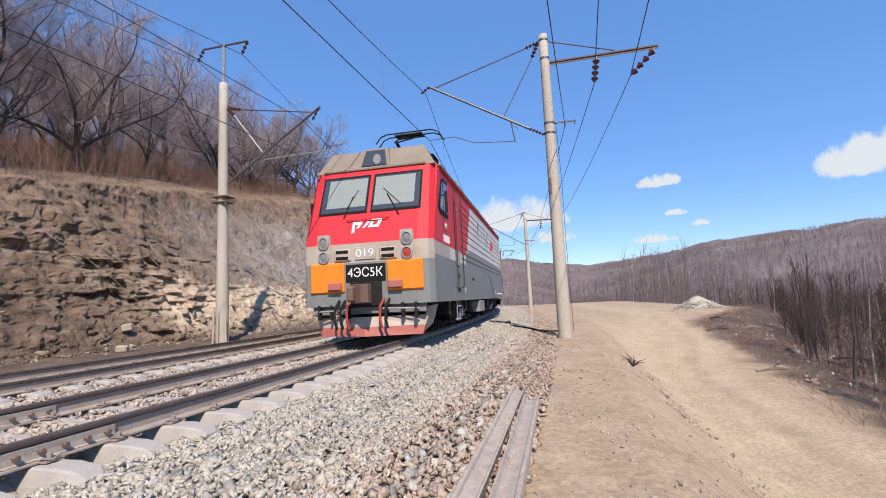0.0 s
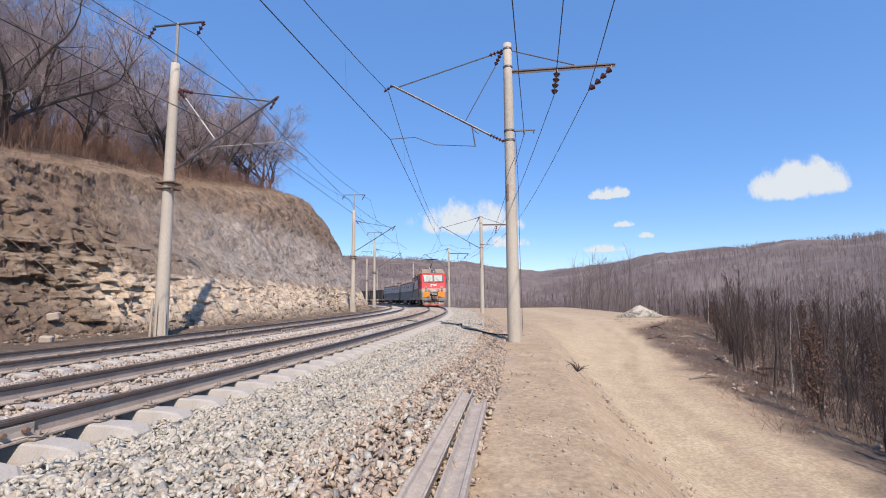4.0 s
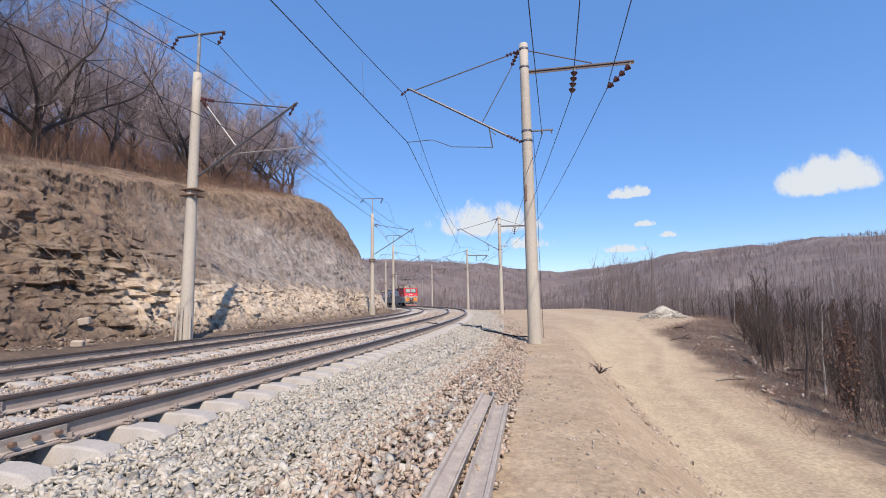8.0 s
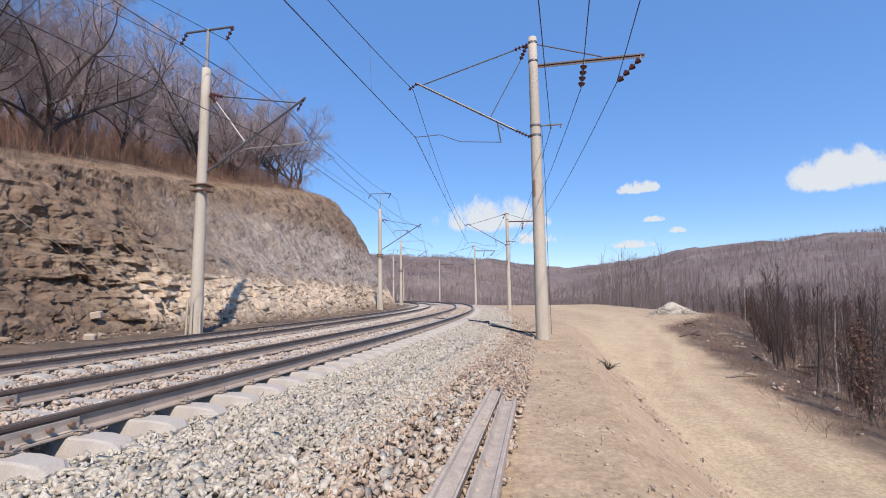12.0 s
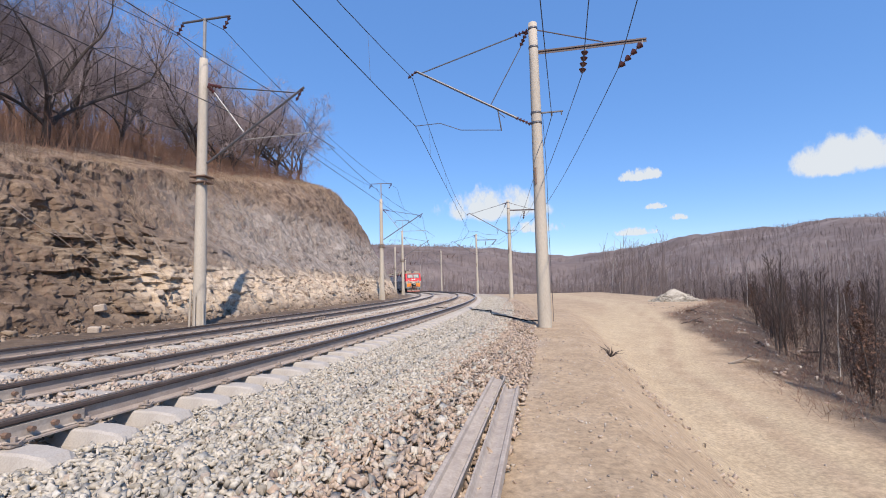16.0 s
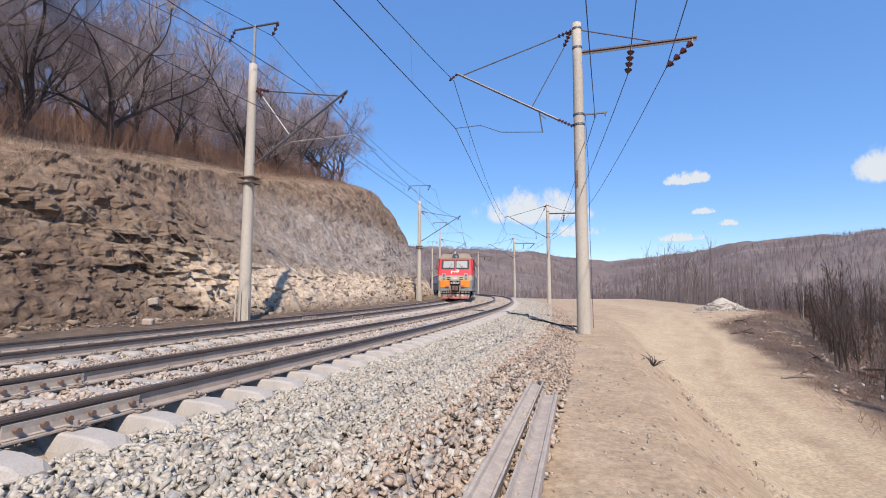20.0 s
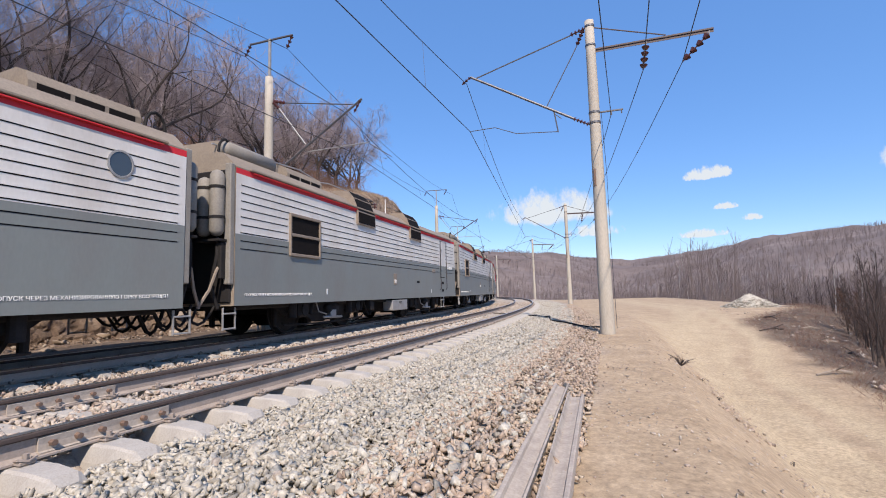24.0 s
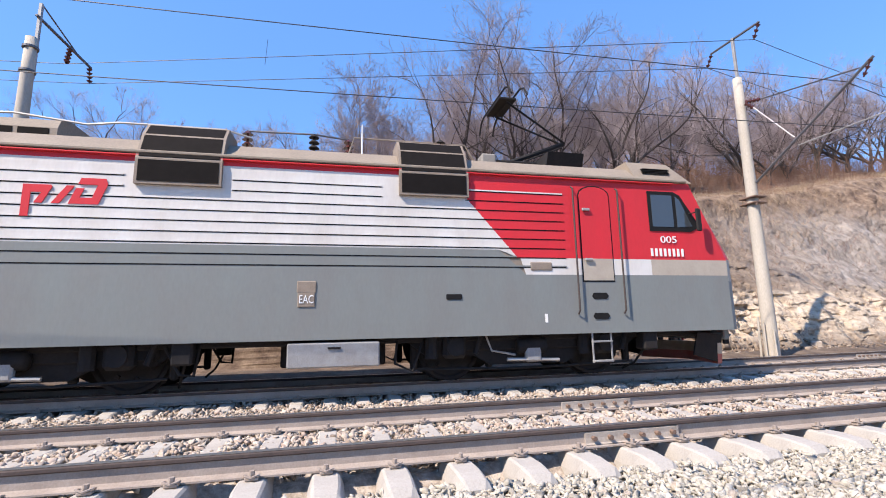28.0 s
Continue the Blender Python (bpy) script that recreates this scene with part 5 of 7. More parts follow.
        part("corner_rail", Geo().tube([(k * 1.42, HL + 0.06, 1.75), (k * 1.47, HL + 0.13, 1.7), (k * 1.47, HL + 0.13, 1.35), (k * 1.42, HL + 0.06, 1.3)], 0.014, 5), M_BLACK, loco)
    # coupler
    part("pocket", Geo().box((0, HL + 0.1, 1.0), (0.78, 0.2, 0.6), 0.03), M_BLACK, loco)
    cp = Geo().box((0, HL + 0.35, 0.98), (0.24, 0.5, 0.28), 0.05)
    cp.loft([[(-0.24, HL + 0.5, 0.78), (0.22, HL + 0.5, 0.78), (0.22, HL + 0.5, 1.16), (-0.24, HL + 0.5, 1.16)], [(-0.3, HL + 0.85, 0.8), (-0.12, HL + 0.8, 0.8), (-0.12, HL + 0.8, 1.14), (-0.3, HL + 0.85, 1.14)]])
    cp.box((0.15, HL + 0.66, 0.97), (0.14, 0.3, 0.32), 0.04)
    part("coupler", cp, M_RUST, loco, "rusty knuckle coupler")
    for i, x in enumerate((-0.55, -0.42, 0.35, 0.5, 0.64)):
        part("brake_hose", Geo().tube([(x, HL + 0.2, 0.85), (x + 0.02, HL + 0.42, 0.7), (x + 0.03, HL + 0.42, 0.45), (x, HL + 0.36, 0.28)], 0.03, 6), M_DARKRED if i in (1, 2) else M_BLACK, loco, "hanging brake hose")
    # frame beam, plough
    part("buffer_beam", Geo().box((0, HL + 0.02, 0.66), (2.7, 0.14, 0.2), 0.02), M_GREY, loco)
    for k in (-1, 1):
        for x in (0.45, 0.85, 1.15):
            part("beam_step", Geo().box((k * x, HL + 0.16, 0.62), (0.06, 0.14, 0.3), 0.015), M_BLACK, loco)
        part("rail_bar", Geo().tube([(k * 0.4, HL + 0.25, 0.66), (k * 1.25, HL + 0.2, 0.64)], 0.02, 5), M_STEELPAINT, loco)
    def blade(z):
        t = (z - 0.12) / 0.36
        w, y, m = 1.22 + 0.12 * t, HL - 0.05 - 0.07 * t, HL + 0.34 - 0.1 * t
        return [(-w, y, z), (0, m, z), (w, y, z), (w, y - 0.1, z), (0, m - 0.13, z), (-w, y - 0.1, z)]
    pl = part("plough", Geo().loft([blade(0.12), blade(0.30)]), M_FADEDRED, loco, "faded red lower edge of the snow plough")
    part("plough_top", Geo().loft([blade(0.302), blade(0.50)]), M_CREAM, pl, "dusty beige upper plough plate")
    for k in (-1, 1):
        part("plough_wing", Geo().loft([[(k * 1.22, HL - 0.1, 0.14), (k * 1.30, HL - 0.75, 0.3), (k * 1.26, HL - 0.75, 0.3), (k * 1.18, HL - 0.1, 0.14)], [(k * 1.36, HL - 0.1, 0.66), (k * 1.44, HL - 0.75, 0.7), (k * 1.40, HL - 0.75, 0.7), (k * 1.32, HL - 0.1, 0.66)]]), M_BLACK if number == "005" else M_STEELPAINT, loco)
    # cab side windows, mirrors, numbers
    for k in (-1, 1):
        x = k * (HW + 0.012)
        w = part("side_window", Geo().slab([(HL - 1.72, 2.52), (HL - 0.78, 2.52), (HL - 0.56, 2.62), (HL - 0.98, 3.2), (HL - 1.12, 3.26), (HL - 1.72, 3.26)], "x", x - k * 0.01, x + k * 0.006), M_SEAM_SHADE, loco, "cab side window with dark rubber frame")
        part("pane", Geo().slab([(HL - 1.65, 2.60), (HL - 1.17, 2.60), (HL - 1.17, 3.19), (HL - 1.65, 3.19)], "x", x, x + k * 0.012), M_GLASS, w)
        part("pane", Geo().slab([(HL - 1.09, 2.60), (HL - 0.75, 2.62), (HL - 1.0, 3.12), (HL - 1.09, 3.17)], "x", x, x + k * 0.012), M_GLASS, w)
        part("mirror", Geo().box((x + k * 0.16, HL - 0.72, 2.72), (0.05, 0.12, 0.42), 0.02).tube([(x, HL - 0.8, 2.86), (x + k * 0.16, HL - 0.75, 2.86)], 0.012, 5), M_BLACK, loco, "black rear-view mirror")
        letters(number if number != "005" else "005", 0.19, M_WHITE, pose(x + k * 0.004, HL - 1.32, 2.36) @ pose(0, 0, 0, 0, 0, 90 * k), loco, "unit_number", "white unit number", fit=0.36)
        marks(loco, "code_mark", x + k * 0.004, [HL - 1.72 + i * 0.098 for i in range(8)], 2.13, 0.05, 0.14, "white code mark")


def stretch(loco, k, kx=1.0):
    """Raise the section's heights to true measure, wheels apart; k is a factor or heights before and after."""
    up = (lambda z: z * k) if isinstance(k, float) else (lambda z: float(np.interp(z, k[0], k[1])))
    done = set()
    for o in loco.children_recursive:
        if o.name.startswith("wheelset"):
            continue
        if o.matrix_basis != Matrix():
            o.location.z = up(o.location.z)
            o.location.x *= kx
        elif o.data.name not in done:
            done.add(o.data.name)
            for v in o.data.vertices:
                v.co.z = up(v.co.z)
                v.co.x *= kx


def section(number, kind, label, panto=0.0, tall=1.09, wide=1.0):
    """One section: 'cab' or 'middle'."""
    cab = kind == "cab"
    loco = thing("locomotive_section", label, "locomotive", "locomotive sections")
    core = Geo().loft([[(p[0] * 0.995, p[1], p[2]) for p in shell_ring(y)] for y in (-HL, HL - (0.95 if cab else 0.0))])
    part("body", core, M_ROOF, loco, "body shell with a dusty brown roof")
    if cab:
        nose = Geo().loft([[(-HW + 0.01, HL - 1.0, z), (HW - 0.01, HL - 1.0, z), (HW - 0.01, HL - 0.05 - max(0, z - 2.0) * 0.5, z), (-HW + 0.01, HL - 0.05 - max(0, z - 2.0) * 0.5, z)] for z in (Z0, 2.0, ZG)])
        part("nose", nose, M_RED, loco)
    for sgn in (-1, 1):
        window = sgn > 0
        side_skin(loco, sgn, cab, window)
        side_door(loco, sgn, HL - 2.9 if cab else HL - 2.25, cab)
        if window:
            wb, va = (2.5, 5.75) if cab else (1.85, 5.3)
            window_bay(loco, sgn, -HL + wb, -HL + wb + 1.3)
            side_vent(loco, sgn, -HL + va, -HL + va + 1.25)
            side_vent(loco, sgn, -HL + 9.85, -HL + 11.1)
        else:
            for y in (-HL + 1.2, -HL + 6.2, -HL + 9.0):
                po = part("porthole", Geo().lathe([(0.215, 0.0), (0.215, 0.02 * sgn), (0.185, 0.024 * sgn), (0.18, 0.012 * sgn)], (sgn * (HW + 0.004), y, 2.92), "x", 24), M_STEELPAINT, loco, "round porthole")
                part("pane", Geo().lathe([(0.182, 0.0), (0.182, 0.014 * sgn)], (sgn * (HW + 0.004), y, 2.92), "x", 24), M_GLASS, po)
            for y in (-HL + 5.9, -HL + 10.3):
                part("roof_cowl", Geo().loft([[(sgn * 1.45, yy, 3.62), (sgn * 0.6, yy, 3.8), (sgn * 0.6, yy, 4.12), (sgn * 1.18, yy, 4.08)] for yy in (y - 0.7, y + 0.7)]), M_ROOF, loco, "dusty roof cowl")
        if cab or sgn < 0:
            emblem(1.1 if window else 1.0, 0.45, 0.006, M_RED, loco, pose(sgn * (HW + 0.018), -HL + (4.85 if window else 4.4), 2.62) @ pose(0, 0, 0, 0, 0, 90 * sgn), "red emblem shape")
        # small plates and marks
        x = sgn * (HW + 0.006)
        if window:
            pl = part("plate", Geo().box((x, -HL + 8.35, 1.52), (0.03, 0.30, 0.17), 0.01).box((x, -HL + 8.35, 1.33), (0.03, 0.27, 0.22), 0.01), M_TAN, loco, "small cast plate")
            letters("EAC", 0.19, M_WHITE, pose(x + sgn * 0.019, -HL + 8.35, 1.33) @ pose(0, 0, 0, 0, 0, 90 * sgn), pl, "plate_letters", "white letters", fit=0.22)
            part("lamp_slot", Geo().box((x, HL - 4.05 if cab else HL - 3.6, 1.86), (0.03, 0.42, 0.14), 0.03), M_TAN, loco, "oval side plate")
        part("vent_slot", Geo().box((x, HL - 5.7, 1.36), (0.03, 0.28, 0.09), 0.015), M_SEAM_SHADE, loco, "dark vent slot")
        for y in (-HL + 3.55, HL - 4.0):
            part("jack_mark", Geo().box((x, y, 1.0), (0.012, 0.05, 0.14)), M_WHITE, loco, "small white jacking mark")
        letters("ПРОПУСК ЧЕРЕЗ МЕХАНИЗИРОВАННУЮ ГОРКУ ВОСПРЕЩЕН", 0.085, M_WHITE, pose(x + sgn * 0.003, -HL + 1.55, 0.94) @ pose(0, 0, 0, 0, 0, 90 * sgn), loco, "notice_line", "white line of lettering", fit=2.5)
        if not cab:
            marks(loco, "code_mark", x + sgn * 0.034, [HL - 1.6 + i * 0.12 for i in range(8)], 2.09, 0.06, 0.15, "white code mark")
        eq = part("equipment_box", Geo().box((sgn * (HW - 0.2), 0.55, 0.52), (0.4, 1.45, 0.36), 0.02), M_STEELPAINT, loco, "grey underfloor equipment box")
        part("handle", Geo().box((sgn * (HW + 0.01), 0.55, 0.62), (0.03, 0.2, 0.03), 0.005), M_BLACK, eq)
        part("cable_loop", Geo().tube([(sgn * 1.3, 1.6, 0.7), (sgn * 1.35, 1.55, 0.35), (sgn * 1.35, 1.85, 0.22), (sgn * 1.3, 2.05, 0.7)], 0.025, 6), M_BLACK, loco)
        part("cable_loop", Geo().tube([(sgn * 1.3, -2.0, 0.7), (sgn * 1.35, -1.75, 0.3), (sgn * 1.35, -1.55, 0.28), (sgn * 1.3, -1.5, 0.7)], 0.025, 6), M_BLACK, loco)
        # tall air cylinders at the gangway end
        for q, zt in ((1.34, 3.34), (1.02, 3.22)):
            tk = part("end_tank", Geo().lathe([(0.03, 2.06), (0.10, 2.09), (0.145, 2.16), (0.145, zt - 0.1), (0.10, zt - 0.03), (0.03, zt)], (sgn * q, -HL - 0.26, 0), "z", 16), M_DUSTY, loco, "dusty grey air cylinder at the section's end", True)
            for z in (2.42, 3.0):
                part("strap", Geo().lathe([(0.147, z - 0.025), (0.158, z - 0.025), (0.158, z + 0.025), (0.147, z + 0.025)], (sgn * q, -HL - 0.26, 0), "z", 16), M_BLACK, tk)
        part("corner_post", Geo().box((sgn * 1.49, -HL - 0.07, 2.32), (0.16, 0.14, 2.35), 0.02), M_DUSTY, loco, "dusty corner post")
        part("tank_bracket", Geo().box((sgn * 1.2, -HL - 0.2, 1.98), (0.6, 0.3, 0.05), 0.01).box((sgn * 1.42, -HL - 0.16, 1.6), (0.1, 0.22, 0.7), 0.02), M_BLACK, loco)
        part("end_pipe", Geo().tube([(sgn * 1.3, -HL - 0.2, 2.05), (sgn * 1.36, -HL - 0.25, 1.7), (sgn * 1.25, -HL - 0.3, 1.1), (sgn * 1.3, -HL - 0.15, 0.7)], 0.04, 6), M_BLACK, loco, "black pipe")
        part("end_cable", Geo().tube([(sgn * 1.38, -HL - 0.2, 1.5), (sgn * 1.40, -HL - 0.3, 1.42), (sgn * 1.34, -HL - 0.42, 1.05), (sgn * 1.25, -HL - 0.62, 0.72)], 0.032, 6), M_TAN, loco, "tan jumper cable")
        part("roof_hoop", Geo().tube([(sgn * 1.05, -HL + 0.25 + 0.2 * math.cos(a), ZR + 0.02 + 0.3 * math.sin(a)) for a in (0, 0.5, 1.0, 1.571, 2.1, 2.6, 3.1416)], 0.028, 6), M_BLACK, loco, "black cable hoop on the roof")
        lad = Geo()
        for z in (0.32, 0.6):
            lad.box((sgn * 1.5, -HL - 0.05, z), (0.06, 0.36, 0.03), 0.006)
        for k in (-1, 1):
            lad.box((sgn * 1.5, -HL - 0.05 + k * 0.17, 0.5), (0.04, 0.03, 0.42), 0.006)
        part("step", lad, M_STEELPAINT, loco, "small grey metal step")
    part("end_wall", Geo().box((0, -HL - 0.02, 2.1), (3.0, 0.06, 2.6), 0.02), M_BLACK, loco, "black end wall")
    part("gangway", Geo().box((0, -HL - 0.3, 2.1), (1.1, 0.6, 2.1), 0.06), M_BLACK, loco, "black gangway bellows")
    if not cab:
        part("end_wall", Geo().box((0, HL + 0.02, 2.1), (3.0, 0.06, 2.6), 0.02), M_BLACK, loco, "black end wall")
        part("gangway", Geo().box((0, HL + 0.25, 2.1), (1.1, 0.5, 2.1), 0.06), M_BLACK, loco, "black gangway bellows")
    hoses(loco, -HL - 0.05, -1)
    part("underframe", Geo().box((0, 0, 0.72), (2.6, 2 * HL - 0.6, 0.14), 0.02).box((0, 0.55, 0.5), (1.6, 1.8, 0.4), 0.03), M_BLACK, loco, "black underframe")
    for yc in (-4.05, 4.05):
        bogie(loco, yc)
        for j in (-1.45, 1.45):
            wheelset(loco, yc + j)
    roof_gear(loco, cab, panto)
    if panto:
        pantograph(loco, panto, 4.4)
    if cab:
        cab_front(loco, number)
    stretch(loco, tall, wide)
    return loco


def clone_section(src):
    c = copy_thing(src, src.matrix_basis.copy())
    for o in c.children_recursive:
        if o.name.startswith("wheelset"):
            WHEELS.append(o)
    return c


LBL_CAB = "red and grey electric locomotive section with a sloping cab"
LBL_MID = "grey ribbed middle section of an electric locomotive"
tail_1 = section("019", "cab", LBL_CAB + ", pantograph raised", 5.5, ((0, 2.1, 2.56, 3.34, 3.92, 5.5), (0, 2.39, 3.08, 4.12, 4.88, 6.5)), 1.03)
mid_1 = section("", "middle", LBL_MID)
lead_2 = section("005", "cab", LBL_CAB + ", leading")
tail_2 = section("005", "cab", LBL_CAB + ", trailing", 5.52)
train_1 = [tail_1, mid_1, clone_section(mid_1)]
train_2 = [lead_2, clone_section(mid_1), clone_section(mid_1), tail_2]


def gondola():
    w = thing("gondola_wagon", "dark open freight wagon with ribbed steel sides", "freight wagon", "wagons of the freight train")
    b = Geo()
    for k in (-1, 1):
        b.box((k * 1.5, 0, 2.2), (0.06, 12.6, 2.1), 0.02)
        b.box((0, k * 6.27, 2.2), (3.0, 0.06, 2.1), 0.02)
    b.box((0, 0, 1.15), (3.0, 12.6, 0.2), 0.02)
    part("body", b, M_COAL, w, "dark steel wagon body")
    for k in (-1, 1):
        for i in range(9):
            part("rib", Geo().box((k * 1.56, -5.9 + i * 1.475, 2.2), (0.1, 0.14, 2.05), 0.02), M_COAL, w)
        part("top_rail", Geo().box((k * 1.52, 0, 3.27), (0.12, 12.7, 0.1), 0.02), M_COAL, w)
    for k in (-1, 1):
        part("bogie", Geo().box((0.95, k * 4.3, 0.5), (0.2, 2.3, 0.3), 0.05).box((-0.95, k * 4.3, 0.5), (0.2, 2.3, 0.3), 0.05).box((0, k * 4.3, 0.6), (1.8, 0.4, 0.3), 0.03), M_BLACK, w)
        for j in (-0.92, 0.92):
            g = Geo()
            for q in (-1, 1):
                g.lathe([(0.1, -0.07), (0.47, -0.07), (0.475, 0.05), (0.1, 0.05)], (q * 0.8, k * 4.3 + j, 0.475), "x", 20)
            part("wheelset", g, M_RUST, w)
    part("coupler", Geo().box((0, 6.6, 1.0), (0.25, 0.8, 0.3), 0.05).box((0, -6.6, 1.0), (0.25, 0.8, 0.3), 0.05), M_RUST, w)
    return w


wagon_a = gondola()
wagons = [wagon_a] + [copy_thing(wagon_a, Matrix()) for _ in range(7)]

# ---- bare trees and brush ----


def tree_geo(seed, h, fork=0.2, limbs=4, open_=0.55, r0=None, fine=1.0):
    """A bare tree: a short trunk, winding limbs that rise and spread, branches and fine twigs. Returns wood and twigs."""
    rnd = random.Random(seed)
    wood, twig = Geo(), Geo()
    r0 = r0 or h * 0.017

    def bend(d, k, up):
        return (d + Vector((rnd.uniform(-1, 1), rnd.uniform(-1, 1), rnd.uniform(-1, 1) + up)) * k).normalized()

    def twine(p, d, ln, n, k, up):
        pts = [p.copy()]
        for i in range(n):
            d = bend(d, k, up)
            pts.append(pts[-1] + d * (ln / n))
        return pts

    def along(pts, t):
        n = len(pts) - 1
        i = min(int(t * n), n - 1)
        return pts[i].lerp(pts[i + 1], t * n - i), (pts[i + 1] - pts[i]).normalized()

    def aside(d, k):
        u = d.orthogonal().normalized()
        u.rotate(Matrix.Rotation(rnd.uniform(0, 6.283), 3, d))
        return (d + u * k).normalized()

    def strand(pts, r, r1):
        o = len(twig.v)
        m = len(pts)
        for j, c in enumerate(pts):
            q = r + (r1 - r) * j / (m - 1)
            twig.v += [(c.x + q * math.cos(2.094 * i), c.y + q * math.sin(2.094 * i), c.z) for i in range(3)]
        for j in range(m - 1):
            a = o + 3 * j
            twig.f.extend([(a, a + 1, a + 4, a + 3), (a + 1, a + 2, a + 5, a + 4), (a + 2, a, a + 3, a + 5)])

    def spray(p, d, ln, r):
        """A branch of the third order with its twigs."""
        pts = twine(p, d, ln, 3, 0.26, 0.12)
        strand(pts, r, r * 0.5)
        for i in range(int(9 * fine)):
            a, dd = along(pts, rnd.uniform(0.15, 1.0))
            q = twine(a, aside(dd, rnd.uniform(0.5, 1.1)), ln * rnd.uniform(0.35, 0.7), 2, 0.3, 0.3)
            strand(q, r * 0.5, r * 0.25)
            for j in range(3):
                b, de = along(q, rnd.uniform(0.2, 0.9))
                strand([b, b + aside(de, 0.8) * ln * rnd.uniform(0.2, 0.4)], r * 0.35, r * 0.2)

    trunk = twine(Vector((0, 0, -0.4)), Vector((rnd.uniform(-0.15, 0.15), rnd.uniform(-0.15, 0.15), 1)).normalized(), h * fork + 0.4, 4, 0.12, 0.3)
    wood.tube(trunk, r0 * 1.15, 7, r0 * 0.9)
    for k in range(limbs):
        az = 6.283 * (k + rnd.uniform(-0.25, 0.25)) / limbs
        tilt = open_ * rnd.uniform(0.6, 1.4) if k else open_ * 0.2
        d = Vector((math.cos(az) * math.sin(tilt), math.sin(az) * math.sin(tilt), math.cos(tilt)))
        ln = h * (1 - fork) * rnd.uniform(0.72, 1.0)
        start = along(trunk, rnd.uniform(0.78, 1.0))[0]
        pts = twine(start, d, ln * 0.92, 10, 0.25, 0.10)
        rl = r0 * rnd.uniform(0.5, 0.72)
        wood.tube(pts, rl, 6, rl * 0.12)
        nb = 9
        for b in range(nb):
            u = 0.16 + 0.8 * (b + rnd.random()) / nb
            a, dd = along(pts, u)
            bl = ln * (1 - u * 0.55) * rnd.uniform(0.38, 0.62)
            br = max(rl * (1 - u * 0.85) * 0.52, 0.018)
            q = twine(a, aside(dd, rnd.uniform(0.7, 1.5)), bl, 5, 0.30, 0.16)
            wood.tube(q, br, 4, 0.009)
            for c in range(10):
                e, de = along(q, 0.12 + 0.86 * (c + rnd.random()) / 10)
                spray(e, aside(de, rnd.uniform(0.5, 1.0)), bl * rnd.uniform(0.26, 0.46), 0.0105)
        spray(pts[-1], (pts[-1] - pts[-2]).normalized(), ln * 0.14, 0.011)
    return wood, twig


def tree_kind(seed, h, label, fork=0.2, limbs=4, open_=0.55, bark=None, fine=1.0, r0=None):
    t = thing("bare_tree", label, "tree", "bare trees on the slope")
    wood, twig = tree_geo(seed, h, fork, limbs, open_, r0, fine)
    part("trunk", wood, bark or M_BARK, t, "dark grey-brown trunk and limbs")
    part("crown", twig, M_TWIG, t, "crown of fine bare twigs")
    return t


KINDS = [tree_kind(11, 12.0, "tall spreading bare oak with winding limbs", 0.16, 5, 0.62),
         tree_kind(23, 10.0, "bare broadleaf tree with a rounded crown", 0.13, 6, 0.75),
         tree_kind(37, 12.5, "tall bare tree forked low into long limbs", 0.10, 4, 0.5),
         tree_kind(51, 9.5, "smaller bare tree with upright limbs", 0.22, 4, 0.42),
         tree_kind(64, 10.5, "bare tree with several stems from one root", 0.04, 5, 0.45)]
BACK = [tree_kind(71, 9.0, "slender bare tree standing back on the slope", 0.3, 3, 0.4, M_TWIG, 0.8, 0.09),
        tree_kind(83, 10.0, "thin grey bare tree in the wood behind", 0.35, 3, 0.32, M_TWIG, 0.8, 0.09)]


def plant(kinds, used, s, d, sc, rnd, k):
    p = on(s, d, hill_z(s, d) - 0.05)
    m = Matrix.Translation(p) @ pose(0, 0, 0, rnd.uniform(-5, 5), rnd.uniform(-5, 5), rnd.uniform(0, 360))
    if k not in used:
        used.add(k)
        ob = kinds[k]
        ob.matrix_basis = m
    else:
        ob = copy_thing(kinds[k], m)
    ob.scale = (sc, sc, sc)


def plant_slope():
    rnd = random.Random(5)
    used, used_back = set(), set()
    order = (2, 0, 4, 1, 0, 3, 2, 1, 4, 0, 1, 3, 2, 0)
    i = 0
    s = 6.0
    while s < 60:
        d = -8.6 - brow(s) - rnd.uniform(3.6, 6.5)
        plant(KINDS, used, s + rnd.uniform(-0.8, 0.8), d, rnd.uniform(0.85, 1.05) * (0.88 if 22 < s < 34 else (0.9 if s < 12 else 1.0)), rnd, order[i % len(order)])
        if i % 2 == 0:
            plant(KINDS, used, s + 1.8, d - rnd.uniform(4, 7), rnd.uniform(0.8, 1.0), rnd, rnd.randrange(5))
        i += 1
        s += rnd.uniform(3.2, 4.6)
    for s in np.arange(-34, 7, 4.6):
        plant(KINDS, used, s + rnd.uniform(-1, 1), -24.0 - rnd.uniform(0, 6), rnd.uniform(0.6, 0.8), rnd, rnd.randrange(5))
    for j in range(84):
        s = rnd.uniform(0, 61)
        plant(BACK, used_back, s, -8.6 - brow(s) - rnd.uniform(11, 30), rnd.uniform(0.75, 1.1), rnd, j % 2)


plant_slope()


